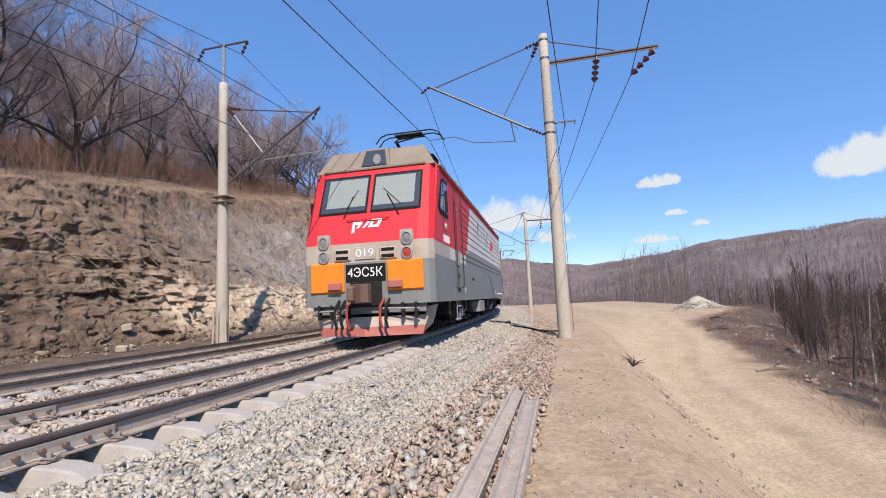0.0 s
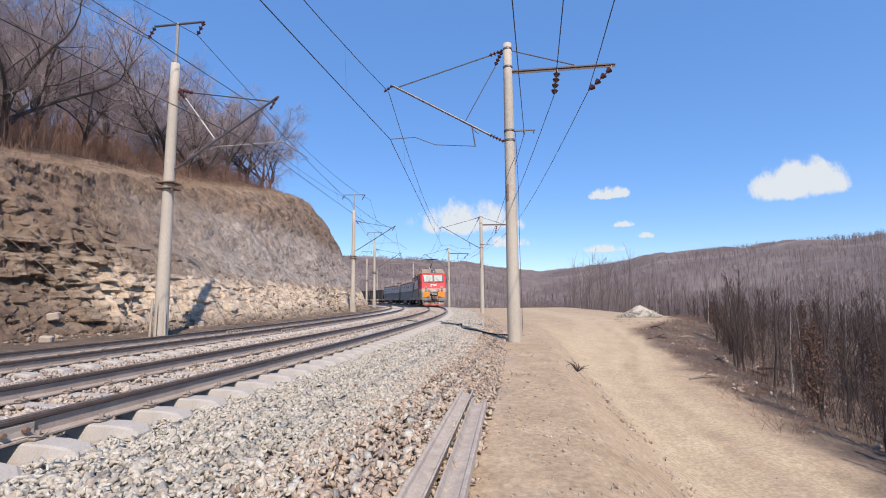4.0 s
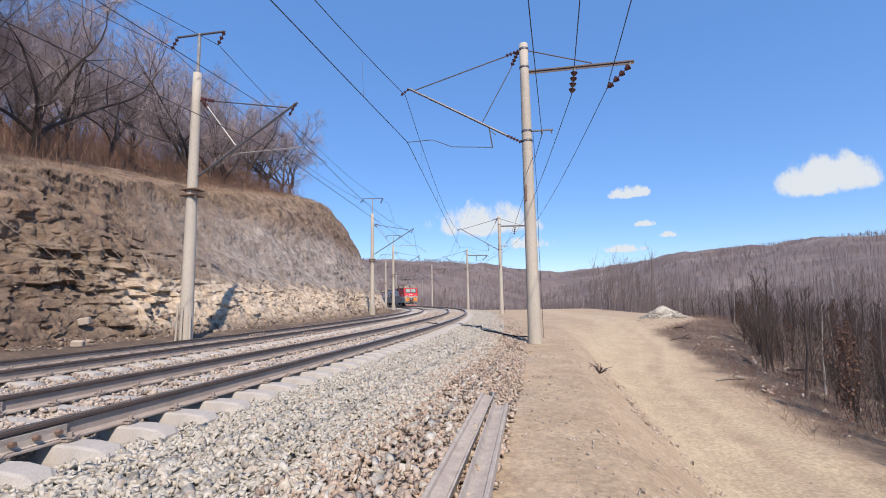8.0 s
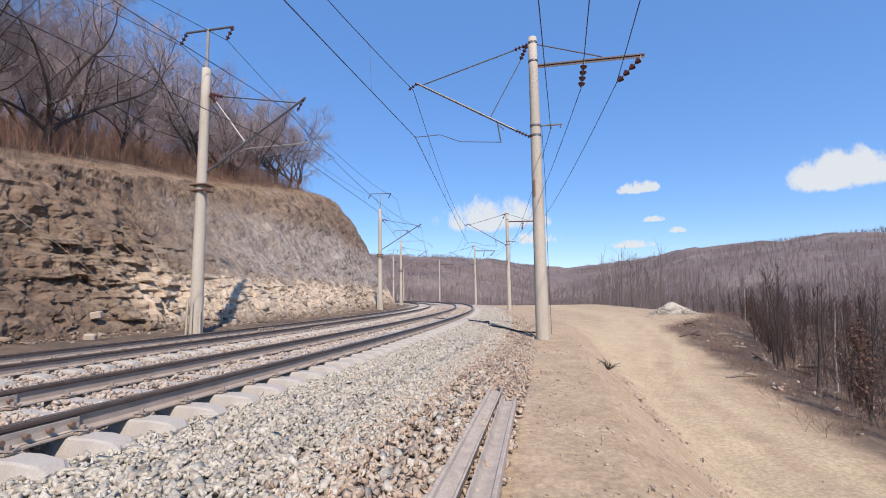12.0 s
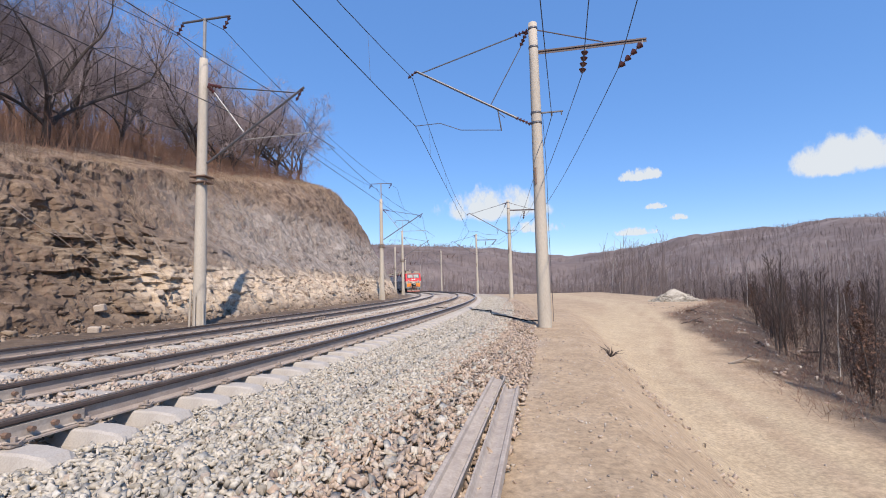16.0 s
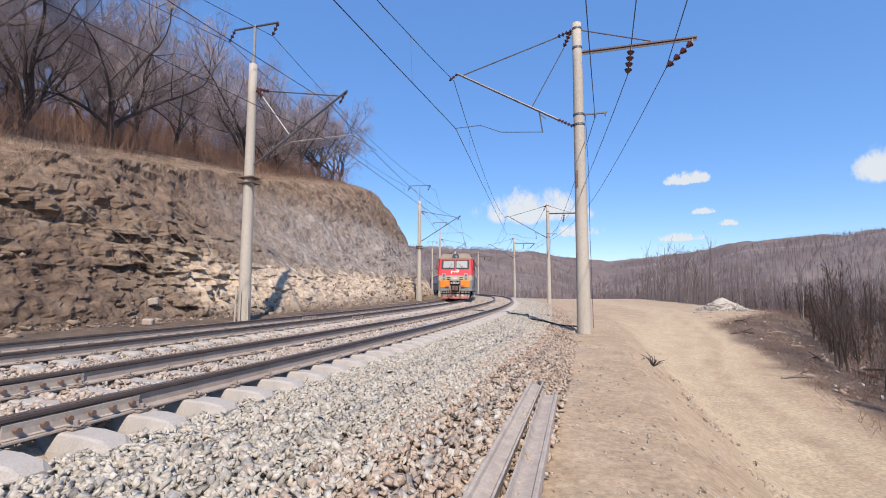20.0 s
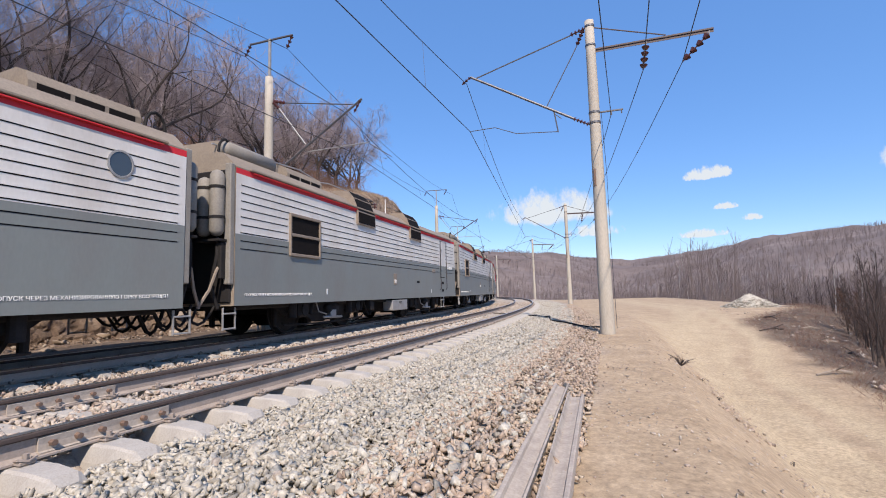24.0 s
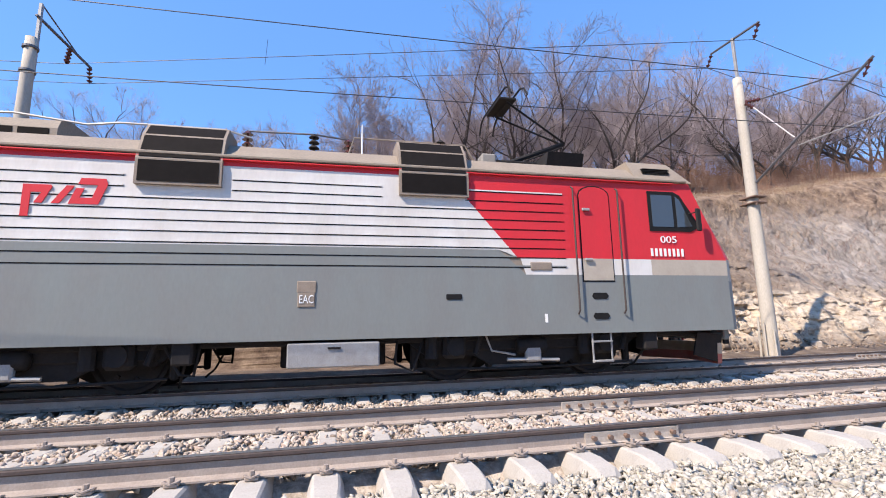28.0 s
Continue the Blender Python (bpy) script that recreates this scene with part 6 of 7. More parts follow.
def brush(name, label, count, place, hmin, hmax, material, seed, stems=3, lean=0.35, twigs=3):
    """Many thin upright stems joined in one mesh."""
    rnd = random.Random(seed)
    g = Geo()
    for i in range(count):
        p = place(rnd)
        if p is None:
            continue
        for j in range(stems):
            h = rnd.uniform(hmin, hmax) * (0.75 + 0.8 * fbm(p[0] * 0.22, p[1] * 0.22, 1.0, 3))
            h = max(h, 0.3)
            a = Vector(p) + Vector((rnd.uniform(-0.25, 0.25), rnd.uniform(-0.25, 0.25), -0.1))
            t = a + Vector((rnd.uniform(-lean, lean) * h * 0.5, rnd.uniform(-lean, lean) * h * 0.5, h))
            r = 0.004 + 0.0035 * h
            n = len(g.v)
            for q, rr in ((a, r), (t, r * 0.3)):
                for k in range(3):
                    an = 2.094 * k
                    g.v.append((q.x + rr * math.cos(an), q.y + rr * math.sin(an), q.z))
            g.f += [(n, n + 1, n + 4, n + 3), (n + 1, n + 2, n + 5, n + 4), (n + 2, n, n + 3, n + 5)]
            for w in range(twigs):
                b = a.lerp(t, rnd.uniform(0.35, 0.9))
                c = b + Vector((rnd.uniform(-0.4, 0.4), rnd.uniform(-0.4, 0.4), rnd.uniform(0.15, 0.5))) * h * 0.35
                n = len(g.v)
                for q, rr in ((b, r * 0.5), (c, r * 0.2)):
                    for k in range(3):
                        an = 2.094 * k
                        g.v.append((q.x + rr * math.cos(an), q.y + rr * math.sin(an), q.z))
                g.f += [(n, n + 1, n + 4, n + 3), (n + 1, n + 2, n + 5, n + 4), (n + 2, n, n + 3, n + 5)]
    me = bpy.data.meshes.new(name)
    me.from_pydata(g.v, [], g.f)
    me.materials.append(material)
    return tagged(new(name, me), label, "brush", kind="stuff")


def slope_spot(rnd):
    s = rnd.uniform(-40, 56)
    d = -8.0 - 0.6 - brow(s) - 1.0 - abs(rnd.gauss(0, 1)) * 9 - 1.5
    return on(s, d, hill_z(s, d))


brush("slope_brush", "reddish brown dry brush on the slope above the cutting", 9000, slope_spot, 0.5, 2.3, M_BUSH, 8, 2, 0.9, 4)


def behind_spot(rnd):
    s = rnd.uniform(-6, 60)
    d = -8.6 - brow(s) - rnd.uniform(7, 32)
    return on(s, d, hill_z(s, d))


brush("slope_thicket", "brown thicket of thin stems under the trees", 2600, behind_spot, 1.6, 4.2, M_BUSH, 28, 2, 0.7, 9)


def face_spot(rnd):
    s = rnd.uniform(2, 58)
    d = -8.3 - rnd.random() ** 0.7 * (brow(s) + 4)
    return on(s, d + 0.1, hill_z(s, d) - 0.05)


def upper_spot(rnd):
    """In clumps, mostly on the uppermost part of the face and the slope above it."""
    s = rnd.uniform(3, 60)
    d = -8.6 - brow(s) * (1 - 0.5 * rnd.random() ** 2.2) - rnd.uniform(-0.2, 2.8)
    if fbm(s * 0.7, d * 0.9, 4.0, 3) < 0.05:
        return None
    return on(s, d + 0.12, hill_z(s, d) - 0.04)


brush("face_tufts", "dry grass tufts and twigs on the rock face", 4200, face_spot, 0.05, 0.24, M_BUSH, 18, 3, 1.8, 1)


brush("face_grass", "pale dead grass tufts on the cutting and its upper slope", 14000, upper_spot, 0.06, 0.22, M_STRAW, 19, 3, 2.2, 0)


def vines():
    """Long dry stalks that hang down the rock."""
    rnd = random.Random(41)
    for s0, s1, z0, z1 in ((10.6, 12.6, 3.6, 1.1), (12.4, 13.6, 3.2, 1.2), (14.2, 15.2, 3.0, 1.0), (15.6, 15.9, 3.2, 1.3), (17.4, 17.8, 2.8, 0.9), (21.0, 21.8, 3.4, 1.2), (25.0, 26.5, 3.6, 1.3)):
        pts = []
        for i in range(9):
            t = i / 8
            s, z = s0 + (s1 - s0) * t + 0.12 * math.sin(t * 5 + s0 * 7), z0 + (z1 - z0) * t
            pts.append(on(s, -8.6 - (z + 0.1) / 1.35 + 0.34, z + 0.12 * rnd.random()))
        tagged(part("dry_vine", Geo().tube(pts, 0.013, 5, 0.007), M_STALK), "pale dry stalk hanging down the rock face", "vine", "dry stalks")


vines()

# ---- ballast, pebbles and things that lie about ----


def shade_stones(name, tones, rough=0.92):
    """Stone colours that differ from stone to stone."""
    mt = bpy.data.materials.new(name)
    mt.use_nodes = True
    n, l = mt.node_tree.nodes, mt.node_tree.links
    bs = n["Principled BSDF"]
    bs.inputs["Roughness"].default_value = rough
    ge = n.new("ShaderNodeNewGeometry")
    rp = n.new("ShaderNodeValToRGB")
    while len(rp.color_ramp.elements) < len(tones):
        rp.color_ramp.elements.new(0.5)
    for i, (e, c) in enumerate(zip(rp.color_ramp.elements, tones)):
        e.position, e.color = i / (len(tones) - 1), (*c, 1)
    l.new(ge.outputs["Random Per Island"], rp.inputs["Fac"])
    tc = n.new("ShaderNodeTexCoord")
    nz = n.new("ShaderNodeTexNoise")
    nz.inputs["Scale"].default_value, nz.inputs["Detail"].default_value = 45, 5
    l.new(tc.outputs["Object"], nz.inputs["Vector"])
    mr = n.new("ShaderNodeMapRange")
    mr.inputs["From Min"].default_value, mr.inputs["From Max"].default_value, mr.inputs["To Min"].default_value, mr.inputs["To Max"].default_value = 0.3, 0.7, 0.72, 1.18
    l.new(nz.outputs["Fac"], mr.inputs["Value"])
    mx = n.new("ShaderNodeMix")
    mx.data_type, mx.blend_type = "RGBA", "MULTIPLY"
    mx.inputs["Factor"].default_value = 1.0
    l.new(rp.outputs[0], mx.inputs["A"])
    l.new(mr.outputs[0], mx.inputs["B"])
    l.new(mx.outputs["Result"], bs.inputs["Base Color"])
    bp = n.new("ShaderNodeBump")
    bp.inputs["Strength"].default_value, bp.inputs["Distance"].default_value = 0.4, 0.006
    l.new(nz.outputs["Fac"], bp.inputs["Height"])
    l.new(bp.outputs[0], bs.inputs["Normal"])
    return mt


GREY_TONES = [(0.26, 0.23, 0.185), (0.39, 0.36, 0.295), (0.45, 0.42, 0.355), (0.41, 0.365, 0.29), (0.52, 0.49, 0.42)]
RED_TONES = [(0.22, 0.165, 0.125), (0.37, 0.285, 0.215), (0.43, 0.35, 0.27), (0.38, 0.28, 0.205), (0.47, 0.405, 0.32)]
TAN_TONES = [(0.23, 0.18, 0.14), (0.38, 0.315, 0.25), (0.47, 0.405, 0.33), (0.36, 0.265, 0.205), (0.53, 0.475, 0.40)]
M_STONES = shade_stones("grey_ballast", GREY_TONES)
M_STONES_RED = shade_stones("reddish_ballast", RED_TONES)
M_STONES_TAN = shade_stones("tan_ballast", TAN_TONES)
M_STONES_DARK = shade_stones("brown_rubble", [(0.09, 0.065, 0.048), (0.19, 0.14, 0.10), (0.30, 0.235, 0.17), (0.15, 0.105, 0.075), (0.38, 0.32, 0.25)])
CORN = np.array([(x, y, z) for z in (-1, 1) for y in (-1, 1) for x in (-1, 1)], float)
QUADS = np.array([(0, 2, 3, 1), (4, 5, 7, 6), (0, 1, 5, 4), (2, 6, 7, 3), (0, 4, 6, 2), (1, 3, 7, 5)])


def stones(name, label, s, d, z, size, material, rng, kind="stuff", category="ballast"):
    """Angular stones, each an eight-cornered chip, all in one mesh."""
    n = len(s)
    x0, y0, h0 = (np.interp(s, CU[:, 0], CU[:, k]) for k in (1, 2, 3))
    cx, cy = x0 + d * np.cos(h0), y0 + d * np.sin(h0)
    v = CORN[None] * (0.22 + 0.78 * rng.random((n, 8, 3)))
    sc = size[:, None] * (0.55 + 0.6 * rng.random((n, 3))) * np.array([1.3, 1.0, 0.5])
    v *= sc[:, None, :]
    q = rng.normal(size=(n, 4)) * np.array([1.0, 0.42, 0.42, 1.0])
    q /= np.linalg.norm(q, axis=1, keepdims=True)
    w, a, b, c = q.T
    R = np.stack([np.stack([1 - 2 * (b * b + c * c), 2 * (a * b - w * c), 2 * (a * c + w * b)], -1),
                  np.stack([2 * (a * b + w * c), 1 - 2 * (a * a + c * c), 2 * (b * c - w * a)], -1),
                  np.stack([2 * (a * c - w * b), 2 * (b * c + w * a), 1 - 2 * (a * a + b * b)], -1)], 1)
    v = np.einsum("nij,nkj->nki", R, v) + np.stack([cx, cy, z], 1)[:, None, :]
    f = QUADS[None] + (np.arange(n) * 8)[:, None, None]
    me = bpy.data.meshes.new(name)
    me.vertices.add(n * 8)
    me.vertices.foreach_set("co", v.ravel())
    me.loops.add(n * 24)
    me.loops.foreach_set("vertex_index", f.ravel().astype(np.int32))
    me.polygons.add(n * 6)
    me.polygons.foreach_set("loop_start", np.arange(0, n * 24, 4, dtype=np.int32))
    me.update(calc_edges=True)
    me.materials.append(material)
    return tagged(new(name, me), label, category, kind=kind)


def bed_level(s, d):
    """Top of the ballast: level with the sleepers between the rails, lower outside them, falling over the shoulder."""
    far = d < -2.2
    dd = np.where(far, d - FAR_D, d)
    base = np.where(far, FAR_Z, 0.0)
    z = base - 0.215 - 0.045 * ease(0.8, 1.35, np.abs(dd))
    shoulder = -0.29 + 0.015 * ease(1.3, 1.7, d) - 0.15 * ease(2.0, 4.3, d)
    return np.where(d > 0.85, shoulder, z)


def ballast():
    rng = np.random.default_rng(4)

    def field(n, s0, s1, d0, d1, lo, hi, skip=True):
        s, d = rng.uniform(s0, s1, n), rng.uniform(d0, d1, n)
        size = rng.uniform(lo, hi, n)
        z = bed_level(s, d) + rng.uniform(-0.025, 0.02, n)
        if skip:      # keep the rails and sleeper tops clear
            for mid in (0.0, FAR_D):
                for r in (-GAUGE / 2, GAUGE / 2):
                    keep = np.abs(d - mid - r) > 0.10
                    s, d, z, size = s[keep], d[keep], z[keep], size[keep]
            on_sl = (np.abs((s + 16.0) % 0.545 - 0.2725) > 0.2725 - 0.10) & ((np.abs(d) < 1.33) | (np.abs(d - FAR_D) < 1.33))
            keep = ~(on_sl & (rng.random(len(s)) < 0.76))
            s, d, z, size = s[keep], d[keep], z[keep], size[keep]
        return s, d, z, size

    def join(parts):
        return [np.concatenate(k) for k in zip(*parts)]
    grey = join([field(29000, -3.5, 10, 1.16, 3.2, 0.022, 0.043), field(11000, 10, 32, 1.16, 3.4, 0.036, 0.062), field(4000, 32, 60, 1.16, 3.4, 0.06, 0.09), field(700, -4, 10, 1.2, 4.0, 0.05, 0.07), field(6500, -16, -3.4, 1.16, 4.1, 0.045, 0.07)])
    stones("ballast", "pale grey crushed stone ballast on the shoulder", *grey, M_STONES, rng)
    tan = join([field(11500, -5, 13, -0.72, 0.72, 0.028, 0.05), field(12500, -5, 16, -3.8, -0.85, 0.03, 0.052), field(3500, -16, -5, -3.9, 0.7, 0.05, 0.075), field(9000, 13, 50, -3.9, 0.7, 0.045, 0.075), field(5000, -8, 16, -6.3, -3.5, 0.04, 0.065)])
    stones("ballast", "tan crushed stone ballast between the rails", *tan, M_STONES_TAN, rng)
    edge = join([field(11000, -3, 12, 2.85, 4.3, 0.022, 0.044), field(5000, 12, 40, 2.8, 4.25, 0.034, 0.06)])
    stones("ballast", "reddish tan ballast spilling to the dirt path", *edge, M_STONES_RED, rng)
    n = 4200
    s, d = rng.uniform(-2, 26, n), 4.2 + np.abs(rng.normal(0, 1.5, n))
    x0, y0, h0 = (np.interp(s, CU[:, 0], CU[:, k]) for k in (1, 2, 3))
    z = land_height(x0 + d * np.cos(h0), y0 + d * np.sin(h0)) + 0.005
    t = rng.random(700)
    px, py = 2.75 + 2.05 * t + rng.normal(0, 0.17, 700), 3.0 + 9.0 * t + rng.normal(0, 0.2, 700)
    cs, cd = nearest(px, py)
    clump = np.array([fbm(a * 1.7, b * 1.7, 0, 3) for a, b in zip(px, py)]) > -0.05
    stones("clods", "dry clods and crumbs along the edge of the track", cs[clump], cd[clump], (land_height(px, py) + 0.005)[clump], (0.008 + 0.034 * rng.random(700) ** 3)[clump], M_STONES_RED, rng, category="clods")
    stones("pebbles", "scattered pebbles on the dirt path", s, d, z, 0.006 + 0.018 * rng.random(n) ** 3, M_STONES_TAN, rng, category="pebbles")


ballast()


def scree():
    """Broken stone and clods along the foot of the cutting."""
    rng = np.random.default_rng(9)
    n = 2600
    s = rng.uniform(2, 62, n)
    d = -7.7 - np.abs(rng.normal(0, 0.9, n))
    z = np.array([hill_z(a, b) for a, b in zip(s, d)]) + 0.02
    stones("scree", "broken stones at the foot of the cutting", s, d, z, rng.choice([0.04, 0.07, 0.11, 0.2], n, p=[0.55, 0.3, 0.12, 0.03]), M_STONES_DARK, rng, category="scree")


scree()


def joint(s0, d, z=0.0):
    """A bolted rail joint: two fishplates with bolts."""
    j = thing("rail_joint", "bolted fishplate rail joint", "rail joint", "rail joints")
    j.matrix_basis = Matrix.Translation(on(s0, d, z)) @ pose(0, 0, 0, 0, 0, head(s0))
    for k in (-1, 1):
        part("fishplate", Geo().slab([(k * 0.013, -0.05), (k * 0.034, -0.056), (k * 0.03, -0.10), (k * 0.034, -0.145), (k * 0.05, -0.155), (k * 0.014, -0.15)], "y", -0.5, 0.5), M_OLDRAIL, j, "steel fishplate")
        for i in range(6):
            y = -0.42 + i * 0.168
            part("bolt", Geo().rod((k * 0.03, y, -0.10), (k * 0.075, y, -0.10), 0.022, n=6), M_RUST, j)
    return j


for js, jd, jz in ((2.6, GAUGE / 2, 0), (3.2, -GAUGE / 2, 0), (16.0, FAR_D + GAUGE / 2, FAR_Z), (15.2, FAR_D - GAUGE / 2, FAR_Z), (27.6, GAUGE / 2, 0), (28.2, -GAUGE / 2, 0)):
    joint(js, jd, jz)


def old_rail():
    """A worn rail left lying on its side along the ballast's edge, and a second piece beside it."""
    r = thing("old_rail", "weathered discarded rail lying on its side on ballast", "old rail")
    a, b = Vector((0.84, 6.35, -0.40)), Vector((-0.36, 1.6, -0.42))
    mid = (a + b) / 2
    yaw = math.degrees(math.atan2(-(a.x - b.x), a.y - b.y))
    half = (a - b).length / 2
    out = [(u * 1.0, v) for u, v in rail_section()]
    r.matrix_basis = Matrix.Translation(mid) @ pose(0, 0, 0, 0, 0, yaw)
    m = pose(0.08, 0, 0.035, 0, -78, 0)
    part("rail_body", Geo().loft([[m @ Vector((u, y, v + 0.09)) for u, v in out] for y in (-half, -half * 0.3, half * 0.4, half)]), M_OLDRAIL, r, "grey weathered rail")
    r2 = thing("old_rail", "second rusty rail lying beside the first", "old rail")
    r2.matrix_basis = Matrix.Translation(mid + Vector((0.17, -0.55, -0.01))) @ pose(0, 0, 0, 0, 0, yaw + 0.6)
    m2 = pose(0.03, 0, 0.03, 0, 84, 0)
    part("rail_body", Geo().loft([[m2 @ Vector((u, y, v + 0.09)) for u, v in out] for y in (-half, -half * 0.3, half * 0.4, half)]), M_OLDRAIL, r2, "grey-brown weathered rail")


old_rail()


def twig_tuft(x, y, n=14, h=0.45, seed=3, w=0.32):
    rnd = random.Random(seed)
    t = thing("dry_twigs", "tuft of dry broken twigs on the dirt path", "twigs")
    z = float(land_height([x], [y])[0])
    t.matrix_basis = pose(x, y, z)
    for i in range(n):
        a = rnd.uniform(0, 6.28)
        e = Vector((math.cos(a) * rnd.uniform(0.15, 1) * w, math.sin(a) * rnd.uniform(0.15, 1) * w, rnd.uniform(0.2, 1) * h))
        part("twig", Geo().tube([(0, 0, -0.03), e * 0.55 + Vector((0.02, 0, 0.03)), e], 0.02 * w + 0.002, 4, 0.003), M_BARK, t)


twig_tuft(4.0, 10.3, 18, 0.24, 3, 0.34)
for i in range(4):
    t = 0.15 + i / 4.5
    twig_tuft(2.75 + 2.05 * t + 0.2 * math.sin(i * 2.1), 3.0 + 9.0 * t, 4, 0.035, 20 + i, 0.09)


def heap():
    """A pile of pale gravel at the end of the terrace."""
    g = Geo()
    rings = []
    c = Vector((17.2, 32.0, float(land_height([17.2], [32.0])[0])))
    for k in range(9):
        t = k / 8
        ring = []
        for i in range(28):
            a = 2 * math.pi * i / 28
            r = 1.35 * (1 - t) ** 0.85 * (1 + 0.22 * fbm(math.cos(a) * 2, math.sin(a) * 2, t * 3, 3))
            ring.append((c.x + r * math.cos(a) * 1.25, c.y + r * math.sin(a), c.z - 0.15 + 1.0 * t ** 1.1 + 0.06 * fbm(a * 3, t * 9, 0, 3)))
        rings.append(ring)
    g.loft(rings)
    tagged(part("gravel_mound", g, M_STONES), "heap of pale grey gravel beside the track", "gravel heap")
    rng = np.random.default_rng(12)
    n = 900
    a, t = rng.uniform(0, 6.28, n), rng.random(n) ** 0.6
    px, py = c.x + 1.75 * t * np.cos(a), c.y + 1.4 * t * np.sin(a)
    s, d = nearest(px, py)
    stones("heap_stones", "loose pale stones on the gravel heap", s, d, c.z + 0.85 * (1 - t) ** 1.1 - 0.03, rng.uniform(0.04, 0.10, n), M_STONES, rng, category="gravel")


heap()


def slabs():
    """Pale blocks of stone and splints near the foot of the cutting."""
    rnd = random.Random(31)
    for i, (s, d, z, w) in enumerate(((14.4, -9.3, 0.62, 0.3), (11.7, -9.0, 0.5, 0.3), (15.3, -8.3, 0.2, 0.25), (10.8, -8.2, 0.1, 0.3), (18.0, -8.6, 0.35, 0.35))):
        g = Geo().box((0, 0, 0), (w, w * 0.7, w * 0.75), 0.03, pose(0, 0, 0, rnd.uniform(-12, 12), rnd.uniform(-12, 12), rnd.uniform(0, 90)))
        b = tagged(part("stone_block", g, M_STONES_TAN), "pale squared stone block on the rock ledge", "stone block", "loose blocks")
        b.matrix_basis = Matrix.Translation(on(s, d + 0.12, hill_z(s, d) + 0.05))


slabs()


def bond_cable():
    """Earthing cable from the pole's foot across the shoulder to the rail."""
    pts, rnd = [], random.Random(2)
    for i in range(26):
        t = i / 25
        s, d = 14.9 + 8.2 * t + 0.35 * math.sin(t * 13), 4.45 - 3.5 * t + 0.28 * math.sin(t * 11)
        q = on(s, d)
        q.z = float(land_height([q.x], [q.y])[0]) + 0.10 + (0.03 * math.sin(t * 23)) + (0.35 * max(0, 1 - t * 14))
        pts.append(q)
    tagged(part("bond_cable", Geo().tube(pts, 0.03, 6), M_BLACK), "black earthing cable on the gravel from pole to rail", "cable")
    pts = [on(20.6 + 0.4 * i, 0.7 - 0.27 * i, -0.12 + 0.02 * (i % 2)) for i in range(5)]
    tagged(part("bond_cable", Geo().tube(pts, 0.022, 6), M_BLACK), "short black bond cable between the rails", "cable")


bond_cable()


def near_stones():
    """The stones nearest the path, one by one."""
    rnd = random.Random(66)
    meshes = []
    for k in range(8):
        g = Geo().box((0, 0, 0), (0.07, 0.055, 0.045), 0.012)
        g.v = [tuple(c * rnd.uniform(0.72, 1.2) for c in v) for v in g.v]
        meshes.append(g.mesh("ballast_stone", M_STONES if k % 2 else M_STONES_TAN))
    bed = bpy.data.objects["ground"]
    for i in range(280):
        s, d = rnd.uniform(1.5, 6.5), rnd.uniform(1.6, 4.0)
        o = new("ballast_stone", meshes[rnd.randrange(8)])
        o.parent = bed
        z = float(bed_level(np.array([s]), np.array([d]))[0]) + 0.02
        o.matrix_basis = Matrix.Translation(on(s, d, z)) @ pose(0, 0, 0, rnd.uniform(0, 360), rnd.uniform(0, 360), rnd.uniform(0, 360)) @ Matrix.Scale(rnd.uniform(0.6, 1.1), 4)


near_stones()

# ---- woods on the open side and clouds ----
# twigs on the bank take M_BANK, darkened for the thicket's own shadow
M_TRUNK = paint("grey_trunk", (0.062, 0.05, 0.046), 0.95, dark=(0.04, 0.032, 0.03), scale=3, fine=20, bump=0.2)
M_BIRCH = paint("birch_bark", (0.50, 0.47, 0.43), 0.9, dark=(0.16, 0.14, 0.125), scale=5, fine=20, bump=0.1, stretch=(1, 1, 2.5))
# twig colour of the far woods, raised to carry aerial haze
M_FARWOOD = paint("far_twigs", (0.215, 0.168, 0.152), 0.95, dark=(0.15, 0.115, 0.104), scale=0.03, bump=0)


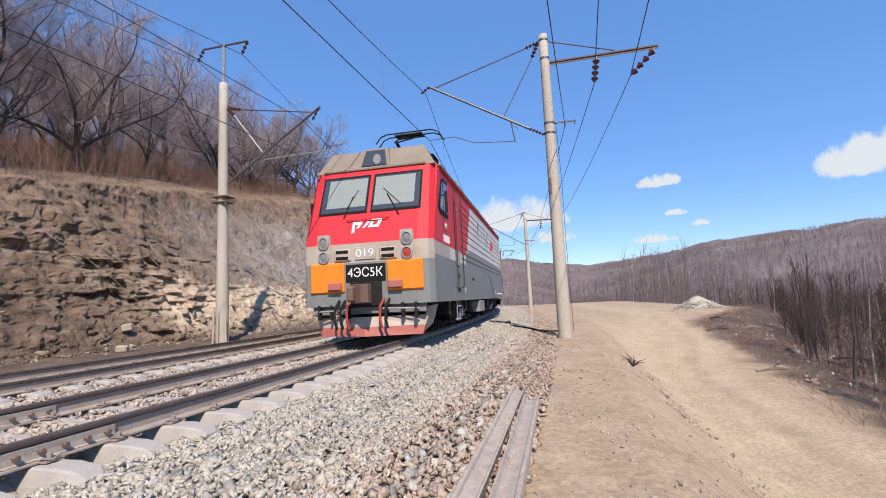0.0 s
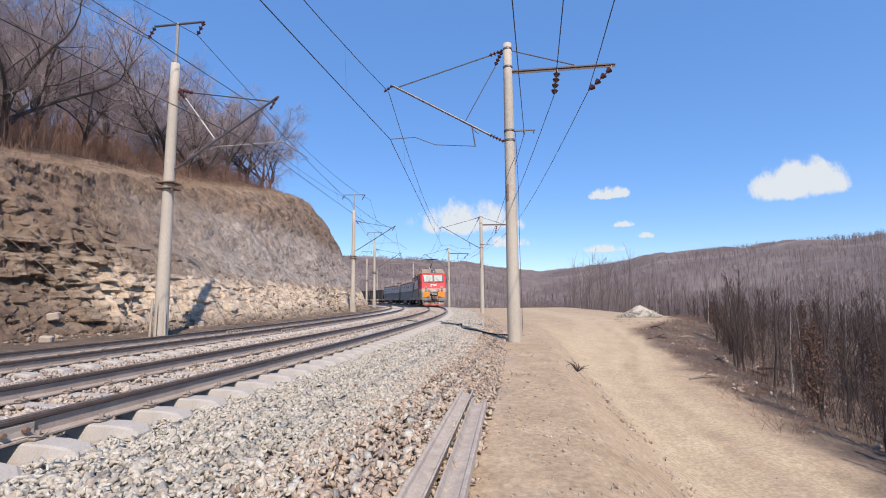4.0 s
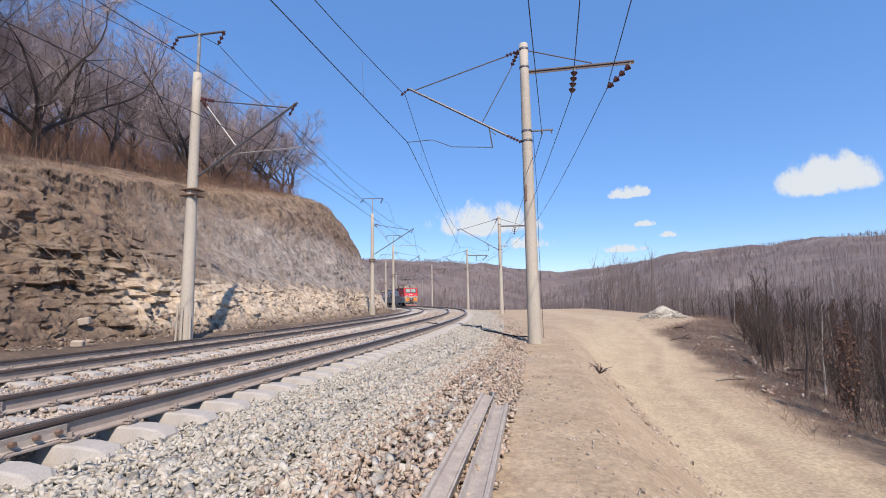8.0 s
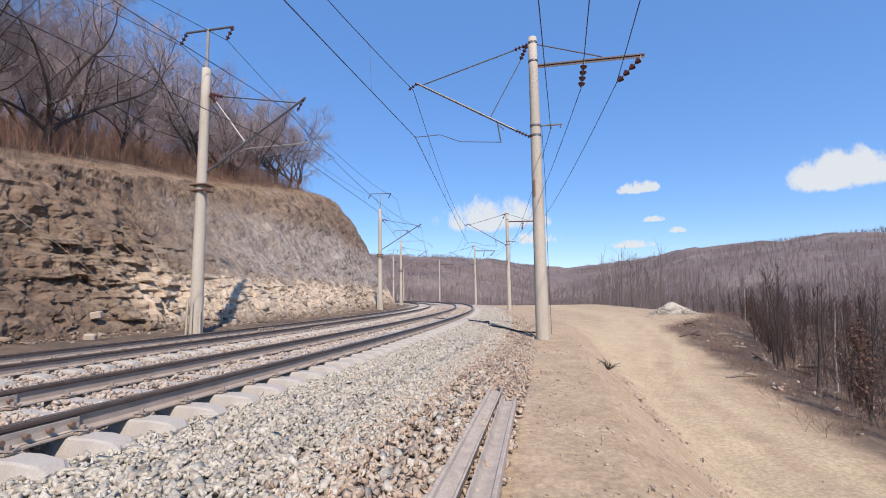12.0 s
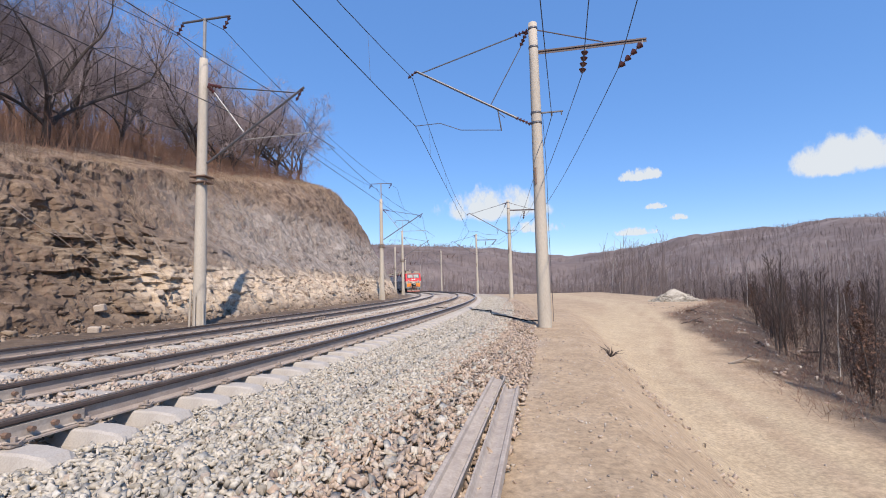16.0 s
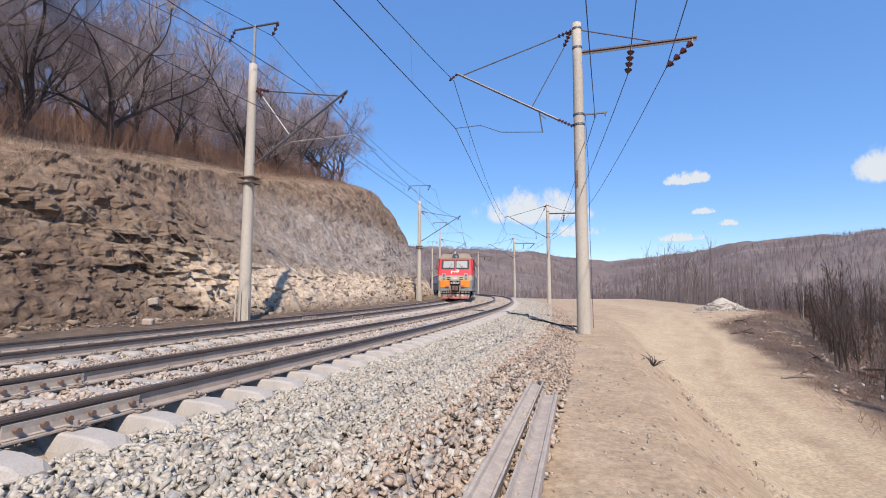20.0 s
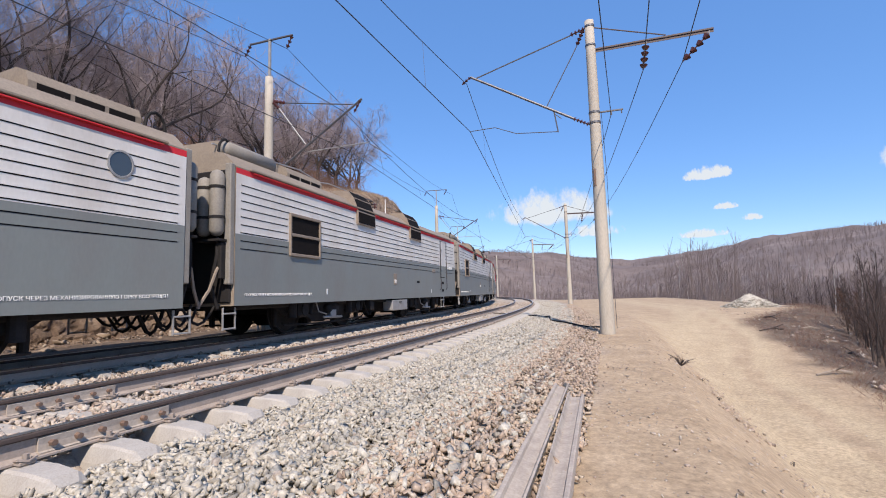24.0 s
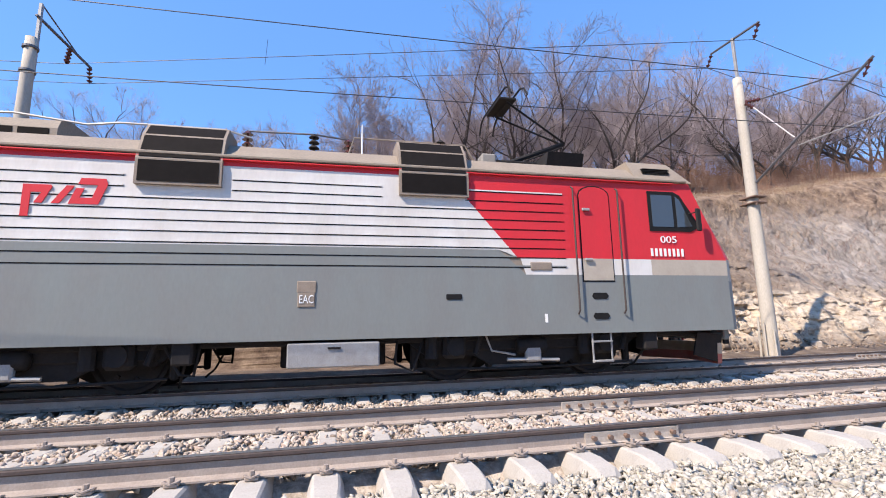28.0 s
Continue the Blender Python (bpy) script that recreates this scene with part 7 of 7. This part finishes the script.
def sapling_geo(seed, h, leaves=0):
    """A thin upright tree: one stem, rising side branches, fine twigs, and dry leaves where given."""
    rnd = random.Random(seed)
    wood, twig, leaf = Geo(), Geo(), Geo()
    pts = [Vector((0, 0, -0.3))]
    for i in range(8):
        pts.append(pts[-1] + Vector((rnd.uniform(-0.06, 0.06), rnd.uniform(-0.06, 0.06), 1)) * (h / 8))
    wood.tube(pts, 0.012 * h, 6, 0.008)

    def strand(a, b, r):
        o = len(twig.v)
        for c, q in ((a, r), (b, r * 0.4)):
            twig.v += [(c.x + q * math.cos(2.094 * i), c.y + q * math.sin(2.094 * i), c.z) for i in range(3)]
        twig.f.extend([(o, o + 1, o + 4, o + 3), (o + 1, o + 2, o + 5, o + 4), (o + 2, o, o + 3, o + 5)])
    for b in range(26):
        u = 0.12 + 0.86 * (b + rnd.random()) / 26
        i = min(int(u * 8), 7)
        a = pts[i].lerp(pts[i + 1], u * 8 - i)
        az = rnd.uniform(0, 6.283)
        ln = h * 0.30 * (1.15 - u) * rnd.uniform(0.7, 1.3)
        d = Vector((math.cos(az) * 0.6, math.sin(az) * 0.6, 0.8))
        m = a + d * ln * 0.5
        e = m + (d + Vector((0, 0, 0.35))) * ln * 0.5
        strand(a, m, 0.012)
        strand(m, e, 0.009)
        for k in range(14):
            f = a.lerp(m, rnd.random()) if k % 2 else m.lerp(e, rnd.random())
            g = f + Vector((rnd.uniform(-0.6, 0.6), rnd.uniform(-0.6, 0.6), rnd.uniform(0.1, 0.8))) * ln * 0.45
            strand(f, g, 0.006)
            for q in range(leaves):
                c = f.lerp(g, rnd.random()) + Vector((rnd.uniform(-0.06, 0.06), rnd.uniform(-0.06, 0.06), rnd.uniform(-0.08, 0.02)))
                w, v = Vector((rnd.uniform(-1, 1), rnd.uniform(-1, 1), rnd.uniform(-1, 1))) * 0.045, Vector((rnd.uniform(-1, 1), rnd.uniform(-1, 1), rnd.uniform(-1, 0))) * 0.05
                leaf.add([c - w, c - v * 0.4, c + w, c + v], [(0, 1, 2, 3)])
    return wood, twig, leaf


def sapling(seed, h, bark, label, leaves=0):
    t = thing("bare_tree", label, "tree", "thin bare trees on the bank")
    wood, twig, leaf = sapling_geo(seed, h, leaves)
    part("trunk", wood, bark, t, "thin upright trunk")
    part("crown", twig, M_BANK, t, "sparse bare twigs")
    if leaves:
        part("dry_leaves", leaf, M_DRYLEAF, t, "dark brown leaves still clinging")
    return t


def bank_edge(s):
    """Where the trees begin beyond the road, measured from the track."""
    return 10.3 + 0.42 * max(0.0, s - 13.5) if s < 34 else 19.0


def bank_woods():
    rnd = random.Random(77)
    kinds = [sapling(3, 4.2, M_TRUNK, "thin dark bare tree on the bank"), sapling(9, 3.4, M_TRUNK, "small dark bare sapling on the bank"),
             sapling(15, 5.2, M_TRUNK, "tall thin bare tree on the bank"), sapling(21, 4.4, M_BIRCH, "pale-barked birch without leaves"),
             sapling(27, 3.6, M_TRUNK, "young oak with dry brown leaves on the bank", 2)]
    used = set()
    n = 0
    while n < 135:
        s = rnd.uniform(5, 32)
        d = bank_edge(s) + 0.3 + rnd.random() ** 1.5 * 8
        q = on(s, d)
        if q.x < 0.56 * q.y:
            continue
        z = float(land_height([q.x], [q.y])[0])
        k = rnd.choice((0, 0, 0, 1, 1, 1, 2, 2, 2, 4, 4, 3))
        m = pose(q.x, q.y, z - 0.1, rnd.uniform(-6, 6), rnd.uniform(-6, 6), rnd.uniform(0, 360))
        sc = rnd.uniform(0.42, 0.74)
        n += 1
        if k not in used:
            used.add(k)
            c = kinds[k]
            c.matrix_basis = m
        else:
            c = copy_thing(kinds[k], m)
        c.scale = (sc, sc, sc)


M_DRYLEAF = paint("dry_leaves", (0.13, 0.07, 0.045), 0.9, dark=(0.08, 0.045, 0.032), scale=3, bump=0)
bank_woods()


def wood_spot(lo, hi, a0, a1):
    def spot(rnd):
        az, r = radians(rnd.uniform(a0, a1)), lo * (hi / lo) ** rnd.random()
        x, y = r * math.sin(az), r * math.cos(az)
        s, d = nearest([x], [y])
        if r < 130 and d[0] < bank_edge(s[0]) + 0.6:
            return None
        return Vector((x, y, float(land_height([x], [y])[0]) - 0.3))
    return spot


def far_woods(name, label, count, lo, hi, a0, a1, hmin, hmax, seed, thick, limbs=11, mat=None):
    """Far trees: a stem and a few rising limbs each, joined in one mesh."""
    rng = np.random.default_rng(seed)
    az = np.radians(rng.uniform(a0, a1, count))
    r = lo * (hi / lo) ** rng.random(count)
    x, y = r * np.sin(az), r * np.cos(az)
    s, d = nearest(x, y)
    keep = ~((r < 140) & (d < 20)) if lo > 55 else d > np.array([bank_edge(q) + 3.5 for q in s])
    x, y, r = x[keep], y[keep], r[keep]
    z = land_height(x, y) - 0.5
    n = len(x)
    h = rng.uniform(hmin, hmax, n)
    segs_a, segs_b, rad = [], [], []
    base = np.stack([x, y, z], 1)
    top = base + np.stack([rng.normal(0, 0.05, n) * h, rng.normal(0, 0.05, n) * h, h], 1)
    wide = (thick * r / 100 + 0.02)
    segs_a.append(base), segs_b.append(top), rad.append(np.stack([wide, wide * 0.35], 1))
    for i in range(limbs):
        t = rng.uniform(0.25, 0.85, n)[:, None]
        a = base + (top - base) * t
        b = a + np.stack([rng.normal(0, 0.16, n) * h, rng.normal(0, 0.16, n) * h, rng.uniform(0.06, 0.28, n) * h], 1)
        segs_a.append(a), segs_b.append(b), rad.append(np.stack([wide * 0.45, wide * 0.2], 1))
    A, B, W = np.concatenate(segs_a), np.concatenate(segs_b), np.concatenate(rad)
    m = len(A)
    tri = np.array([(math.cos(q), math.sin(q), 0.0) for q in (0, 2.094, 4.189)])
    V = np.concatenate([A[:, None] + tri[None] * W[:, :1, None], B[:, None] + tri[None] * W[:, 1:, None]], 1)
    F = np.array([(0, 1, 4, 3), (1, 2, 5, 4), (2, 0, 3, 5)])[None] + (np.arange(m) * 6)[:, None, None]
    me = bpy.data.meshes.new(name)
    me.vertices.add(m * 6)
    me.vertices.foreach_set("co", V.ravel())
    me.loops.add(m * 12)
    me.loops.foreach_set("vertex_index", F.ravel().astype(np.int32))
    me.polygons.add(m * 3)
    me.polygons.foreach_set("loop_start", np.arange(0, m * 12, 4, dtype=np.int32))
    me.update(calc_edges=True)
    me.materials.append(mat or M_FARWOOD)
    return tagged(new(name, me), label, "woods", kind="stuff")


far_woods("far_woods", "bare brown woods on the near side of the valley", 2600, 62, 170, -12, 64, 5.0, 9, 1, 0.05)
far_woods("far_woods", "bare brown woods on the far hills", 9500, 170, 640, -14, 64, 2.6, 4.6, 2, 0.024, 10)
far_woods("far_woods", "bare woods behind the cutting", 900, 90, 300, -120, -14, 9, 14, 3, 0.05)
far_woods("far_birches", "pale birch trunks among the brown woods", 170, 60, 260, -4, 50, 5, 8.5, 6, 0.035, 4, M_BIRCH)
far_woods("bank_thicket", "dark bare thicket filling the bank behind the first trees", 420, 16, 62, 29, 66, 1.6, 3.4, 9, 0.03, 30, M_BANK)
brush("bank_brush", "dry brown brush on the bank below the road", 3000, wood_spot(11, 60, 26, 64), 0.3, 1.7, M_BANK, 14, 3, 0.6, 5)



def cloud_stuff():
    """Soft white vapour, its sunlit white put in as even emission: thins out towards an uneven edge."""
    mt = bpy.data.materials.new("cloud_white")
    mt.use_nodes = True
    n, l = mt.node_tree.nodes, mt.node_tree.links
    n.remove(n["Principled BSDF"])
    tc, oi = n.new("ShaderNodeTexCoord"), n.new("ShaderNodeObjectInfo")
    ofs = n.new("ShaderNodeVectorMath")
    ofs.operation = "MULTIPLY_ADD"
    ofs.inputs[1].default_value = (1.0, 0.0, 0.55)
    l.new(tc.outputs["Object"], ofs.inputs[0])
    l.new(oi.outputs["Location"], ofs.inputs[2])
    a = n.new("ShaderNodeTexNoise")
    a.inputs["Scale"].default_value, a.inputs["Detail"].default_value, a.inputs["Roughness"].default_value = 2.3, 9, 0.62
    l.new(ofs.outputs[0], a.inputs["Vector"])
    at = n.new("ShaderNodeAttribute")
    at.attribute_name = "body"
    sm = n.new("ShaderNodeMath")
    sm.operation = "MULTIPLY_ADD"
    sm.inputs[1].default_value = 2.6
    l.new(a.outputs["Fac"], sm.inputs[0])
    l.new(at.outputs["Fac"], sm.inputs[2])
    mr = n.new("ShaderNodeMapRange")
    mr.interpolation_type = "SMOOTHSTEP"
    mr.inputs["From Min"].default_value, mr.inputs["From Max"].default_value, mr.inputs["To Max"].default_value = 1.42, 2.0, 0.95
    l.new(sm.outputs[0], mr.inputs["Value"])
    em, tr, mx = n.new("ShaderNodeEmission"), n.new("ShaderNodeBsdfTransparent"), n.new("ShaderNodeMixShader")
    # own glow replaces sunlight on the vapour
    em.inputs["Color"].default_value, em.inputs["Strength"].default_value = (0.84, 0.95, 1.0, 1), 0.64
    l.new(mr.outputs[0], mx.inputs[0])
    l.new(tr.outputs[0], mx.inputs[1])
    l.new(em.outputs[0], mx.inputs[2])
    l.new(mx.outputs[0], n["Material Output"].inputs["Surface"])
    return mt


M_CLOUD = cloud_stuff()


def cloud(az, el, wide, tall):
    """A far bank of vapour, rounded above and flat below."""
    R = 2600.0
    a, e = radians(az), radians(el)
    w, h = R * math.tan(radians(wide)) / 2 * 1.25, R * math.tan(radians(tall)) * 1.35
    g, body = Geo(), []
    nx, nz = 40, 24
    for j in range(nz + 1):
        for i in range(nx + 1):
            u, v = i / nx * 2 - 1, j / nz
            g.v.append((u * w / h, 0.25 * (u * u + v * v), v))
            k = (v - 0.25) / (0.75 if v > 0.25 else 0.25)
            body.append(1.0 - 1.15 * (u * u + k * k) - 0.35 * abs(u))
    for j in range(nz):
        for i in range(nx):
            q = j * (nx + 1) + i
            g.f.append((q, q + 1, q + nx + 2, q + nx + 1))
    me = g.mesh("cloud", M_CLOUD, True)
    me.attributes.new("body", "FLOAT", "POINT").data.foreach_set("value", body)
    ob = new("cloud", me)
    ob.matrix_basis = Matrix.Translation((R * math.sin(a) * math.cos(e), R * math.cos(a) * math.cos(e), R * math.sin(e) - h * 0.12)) @ pose(0, 0, 0, 0, 0, -az) @ Matrix.Scale(h, 4)
    return tagged(ob, "small white fair-weather cloud", "cloud", "clouds", "structure")


cloud(8.3, 8.4, 15.5, 4.3)
cloud(43.2, 9.8, 9.0, 4.2)
cloud(25.6, 11.6, 5.2, 1.5)
cloud(27.0, 8.2, 2.8, 0.7)
cloud(29.2, 6.8, 2.2, 0.7)
cloud(13.5, 6.4, 7.0, 1.6)
cloud(24.5, 5.4, 5.5, 0.9)


def litter_spot(rnd):
    s = rnd.uniform(9, 34)
    d = 9.0 + 2.6 * float(ease(2, 24, s)) + 6 * float(ease(23, 34, s)) - 0.6 + abs(rnd.gauss(0, 1)) * 3.0
    q = on(s, d)
    q.z = float(land_height([q.x], [q.y])[0]) + 0.03
    return q


brush("dry_litter", "dead grass and broken twigs on the terrace's edge", 1500, litter_spot, 0.05, 0.22, M_BUSH, 51, 3, 3.2)
brush("pale_litter", "pale broken sticks and dead stalks on the litter", 500, litter_spot, 0.04, 0.2, M_STALK, 52, 2, 5.0, 0)


def debris():
    """Pale stones and crumbs strewn over the litter beside the road."""
    rng = np.random.default_rng(23)
    n = 520
    s = rng.uniform(9, 32, n)
    d = np.array([9.8 + 0.12 * max(0, q - 13) for q in s]) + np.abs(rng.normal(0, 3.0, n))
    x0, y0, h0 = (np.interp(s, CU[:, 0], CU[:, k]) for k in (1, 2, 3))
    z = land_height(x0 + d * np.cos(h0), y0 + d * np.sin(h0)) + 0.01
    stones("litter_stones", "pale stones strewn over the leaf litter", s, d, z, 0.015 + 0.09 * rng.random(n) ** 3, M_STONES_TAN, rng, category="stones")


debris()


def logs():
    """Dead branches dropped on the edge of the terrace."""
    rnd = random.Random(62)
    for i in range(16):
        q = litter_spot(rnd)
        a, ln = rnd.uniform(0, 6.28), rnd.uniform(0.6, 1.8)
        e = Vector((math.cos(a), math.sin(a), 0)) * ln
        m = q + e * 0.5 + Vector((0.08, 0.05, 0.08))
        tagged(part("dead_branch", Geo().tube([q, m, q + e], 0.05, 6, 0.02).tube([m, m + Vector((-e.y, e.x, 0.5)) * 0.35], 0.02, 5, 0.008), M_STALK if i % 3 == 0 else M_BARK), "dead fallen branch on the litter", "branch", "dead branches")


logs()

# ---- what moves ----
PITCH = 17.6          # from section to section


def place_on(s, d, turned):
    """Pose of a rigid section whose bogies stand on the line at s -/+ 4 m."""
    a, b = on(s - 4.05, d), on(s + 4.05, d)
    mid = (a + b) / 2
    h = math.degrees(math.atan2(-(b.x - a.x), b.y - a.y))
    mid.z = FAR_Z if d < -2 else 0.0
    return Matrix.Translation(mid) @ pose(0, 0, 0, 0, 0, h + (180 if turned else 0))


def motions():
    times = [i * 0.5 for i in range(57)]
    end_1 = lambda t: float(np.interp(t, (0, 1, 2, 3, 6, 10, 28), (9.5, 21.5, 33.8, 46.4, 84.0, 134.0, 359.0)))                    # tail face of the freight train's pusher
    for i, ob in enumerate(train_1):
        walk(ob, [(t, place_on(end_1(t) + 0.45 + HL + i * PITCH, 0.0, i == 0)) for t in times])
    for i, ob in enumerate(wagons):
        walk(ob, [(t, place_on(end_1(t) + 0.4 + 3 * PITCH + 7.0 + i * 13.9, 0.0, False)) for t in times])
    k = 1 + 4.45 / 229.75
    lead = lambda t: float(np.interp(t, (0, 21.5, 24, 25, 26, 27, 28), (305.0, 21.2, -10.95, -24.2, -37.2, -50.4, -63.4)))            # leading face of the light engine
    for i, ob in enumerate(train_2):
        walk(ob, [(t, place_on(lead(t) + (0.45 + HL + i * PITCH) * k, FAR_D, i == 0)) for t in times])
    step = 1 / 15
    for w in WHEELS:
        sec = w.parent
        turned = sec in (tail_1, lead_2)
        base = w.matrix_basis.translation.copy()
        one = sec in train_1
        v = 12.5 if one else -13.2 / k
        if one:
            t0, t1 = 0.0, 4.0
        else:
            t0, t1 = 19.0, 28.0
        rate = math.degrees(v / 0.60) * (-1) * (-1 if turned else 1)
        rows = [(0.0, Matrix.Translation(base))] if t0 > 0 else []
        n = int(round((t1 - t0) / step))
        for i in range(n + 1):
            rows.append((t0 + i * step, Matrix.Translation(base) @ pose(0, 0, 0, rate * i * step % 360, 0, 0)))
        if t1 < 28:
            rows.append((28.0, rows[-1][1]))
        walk(w, rows)


motions()
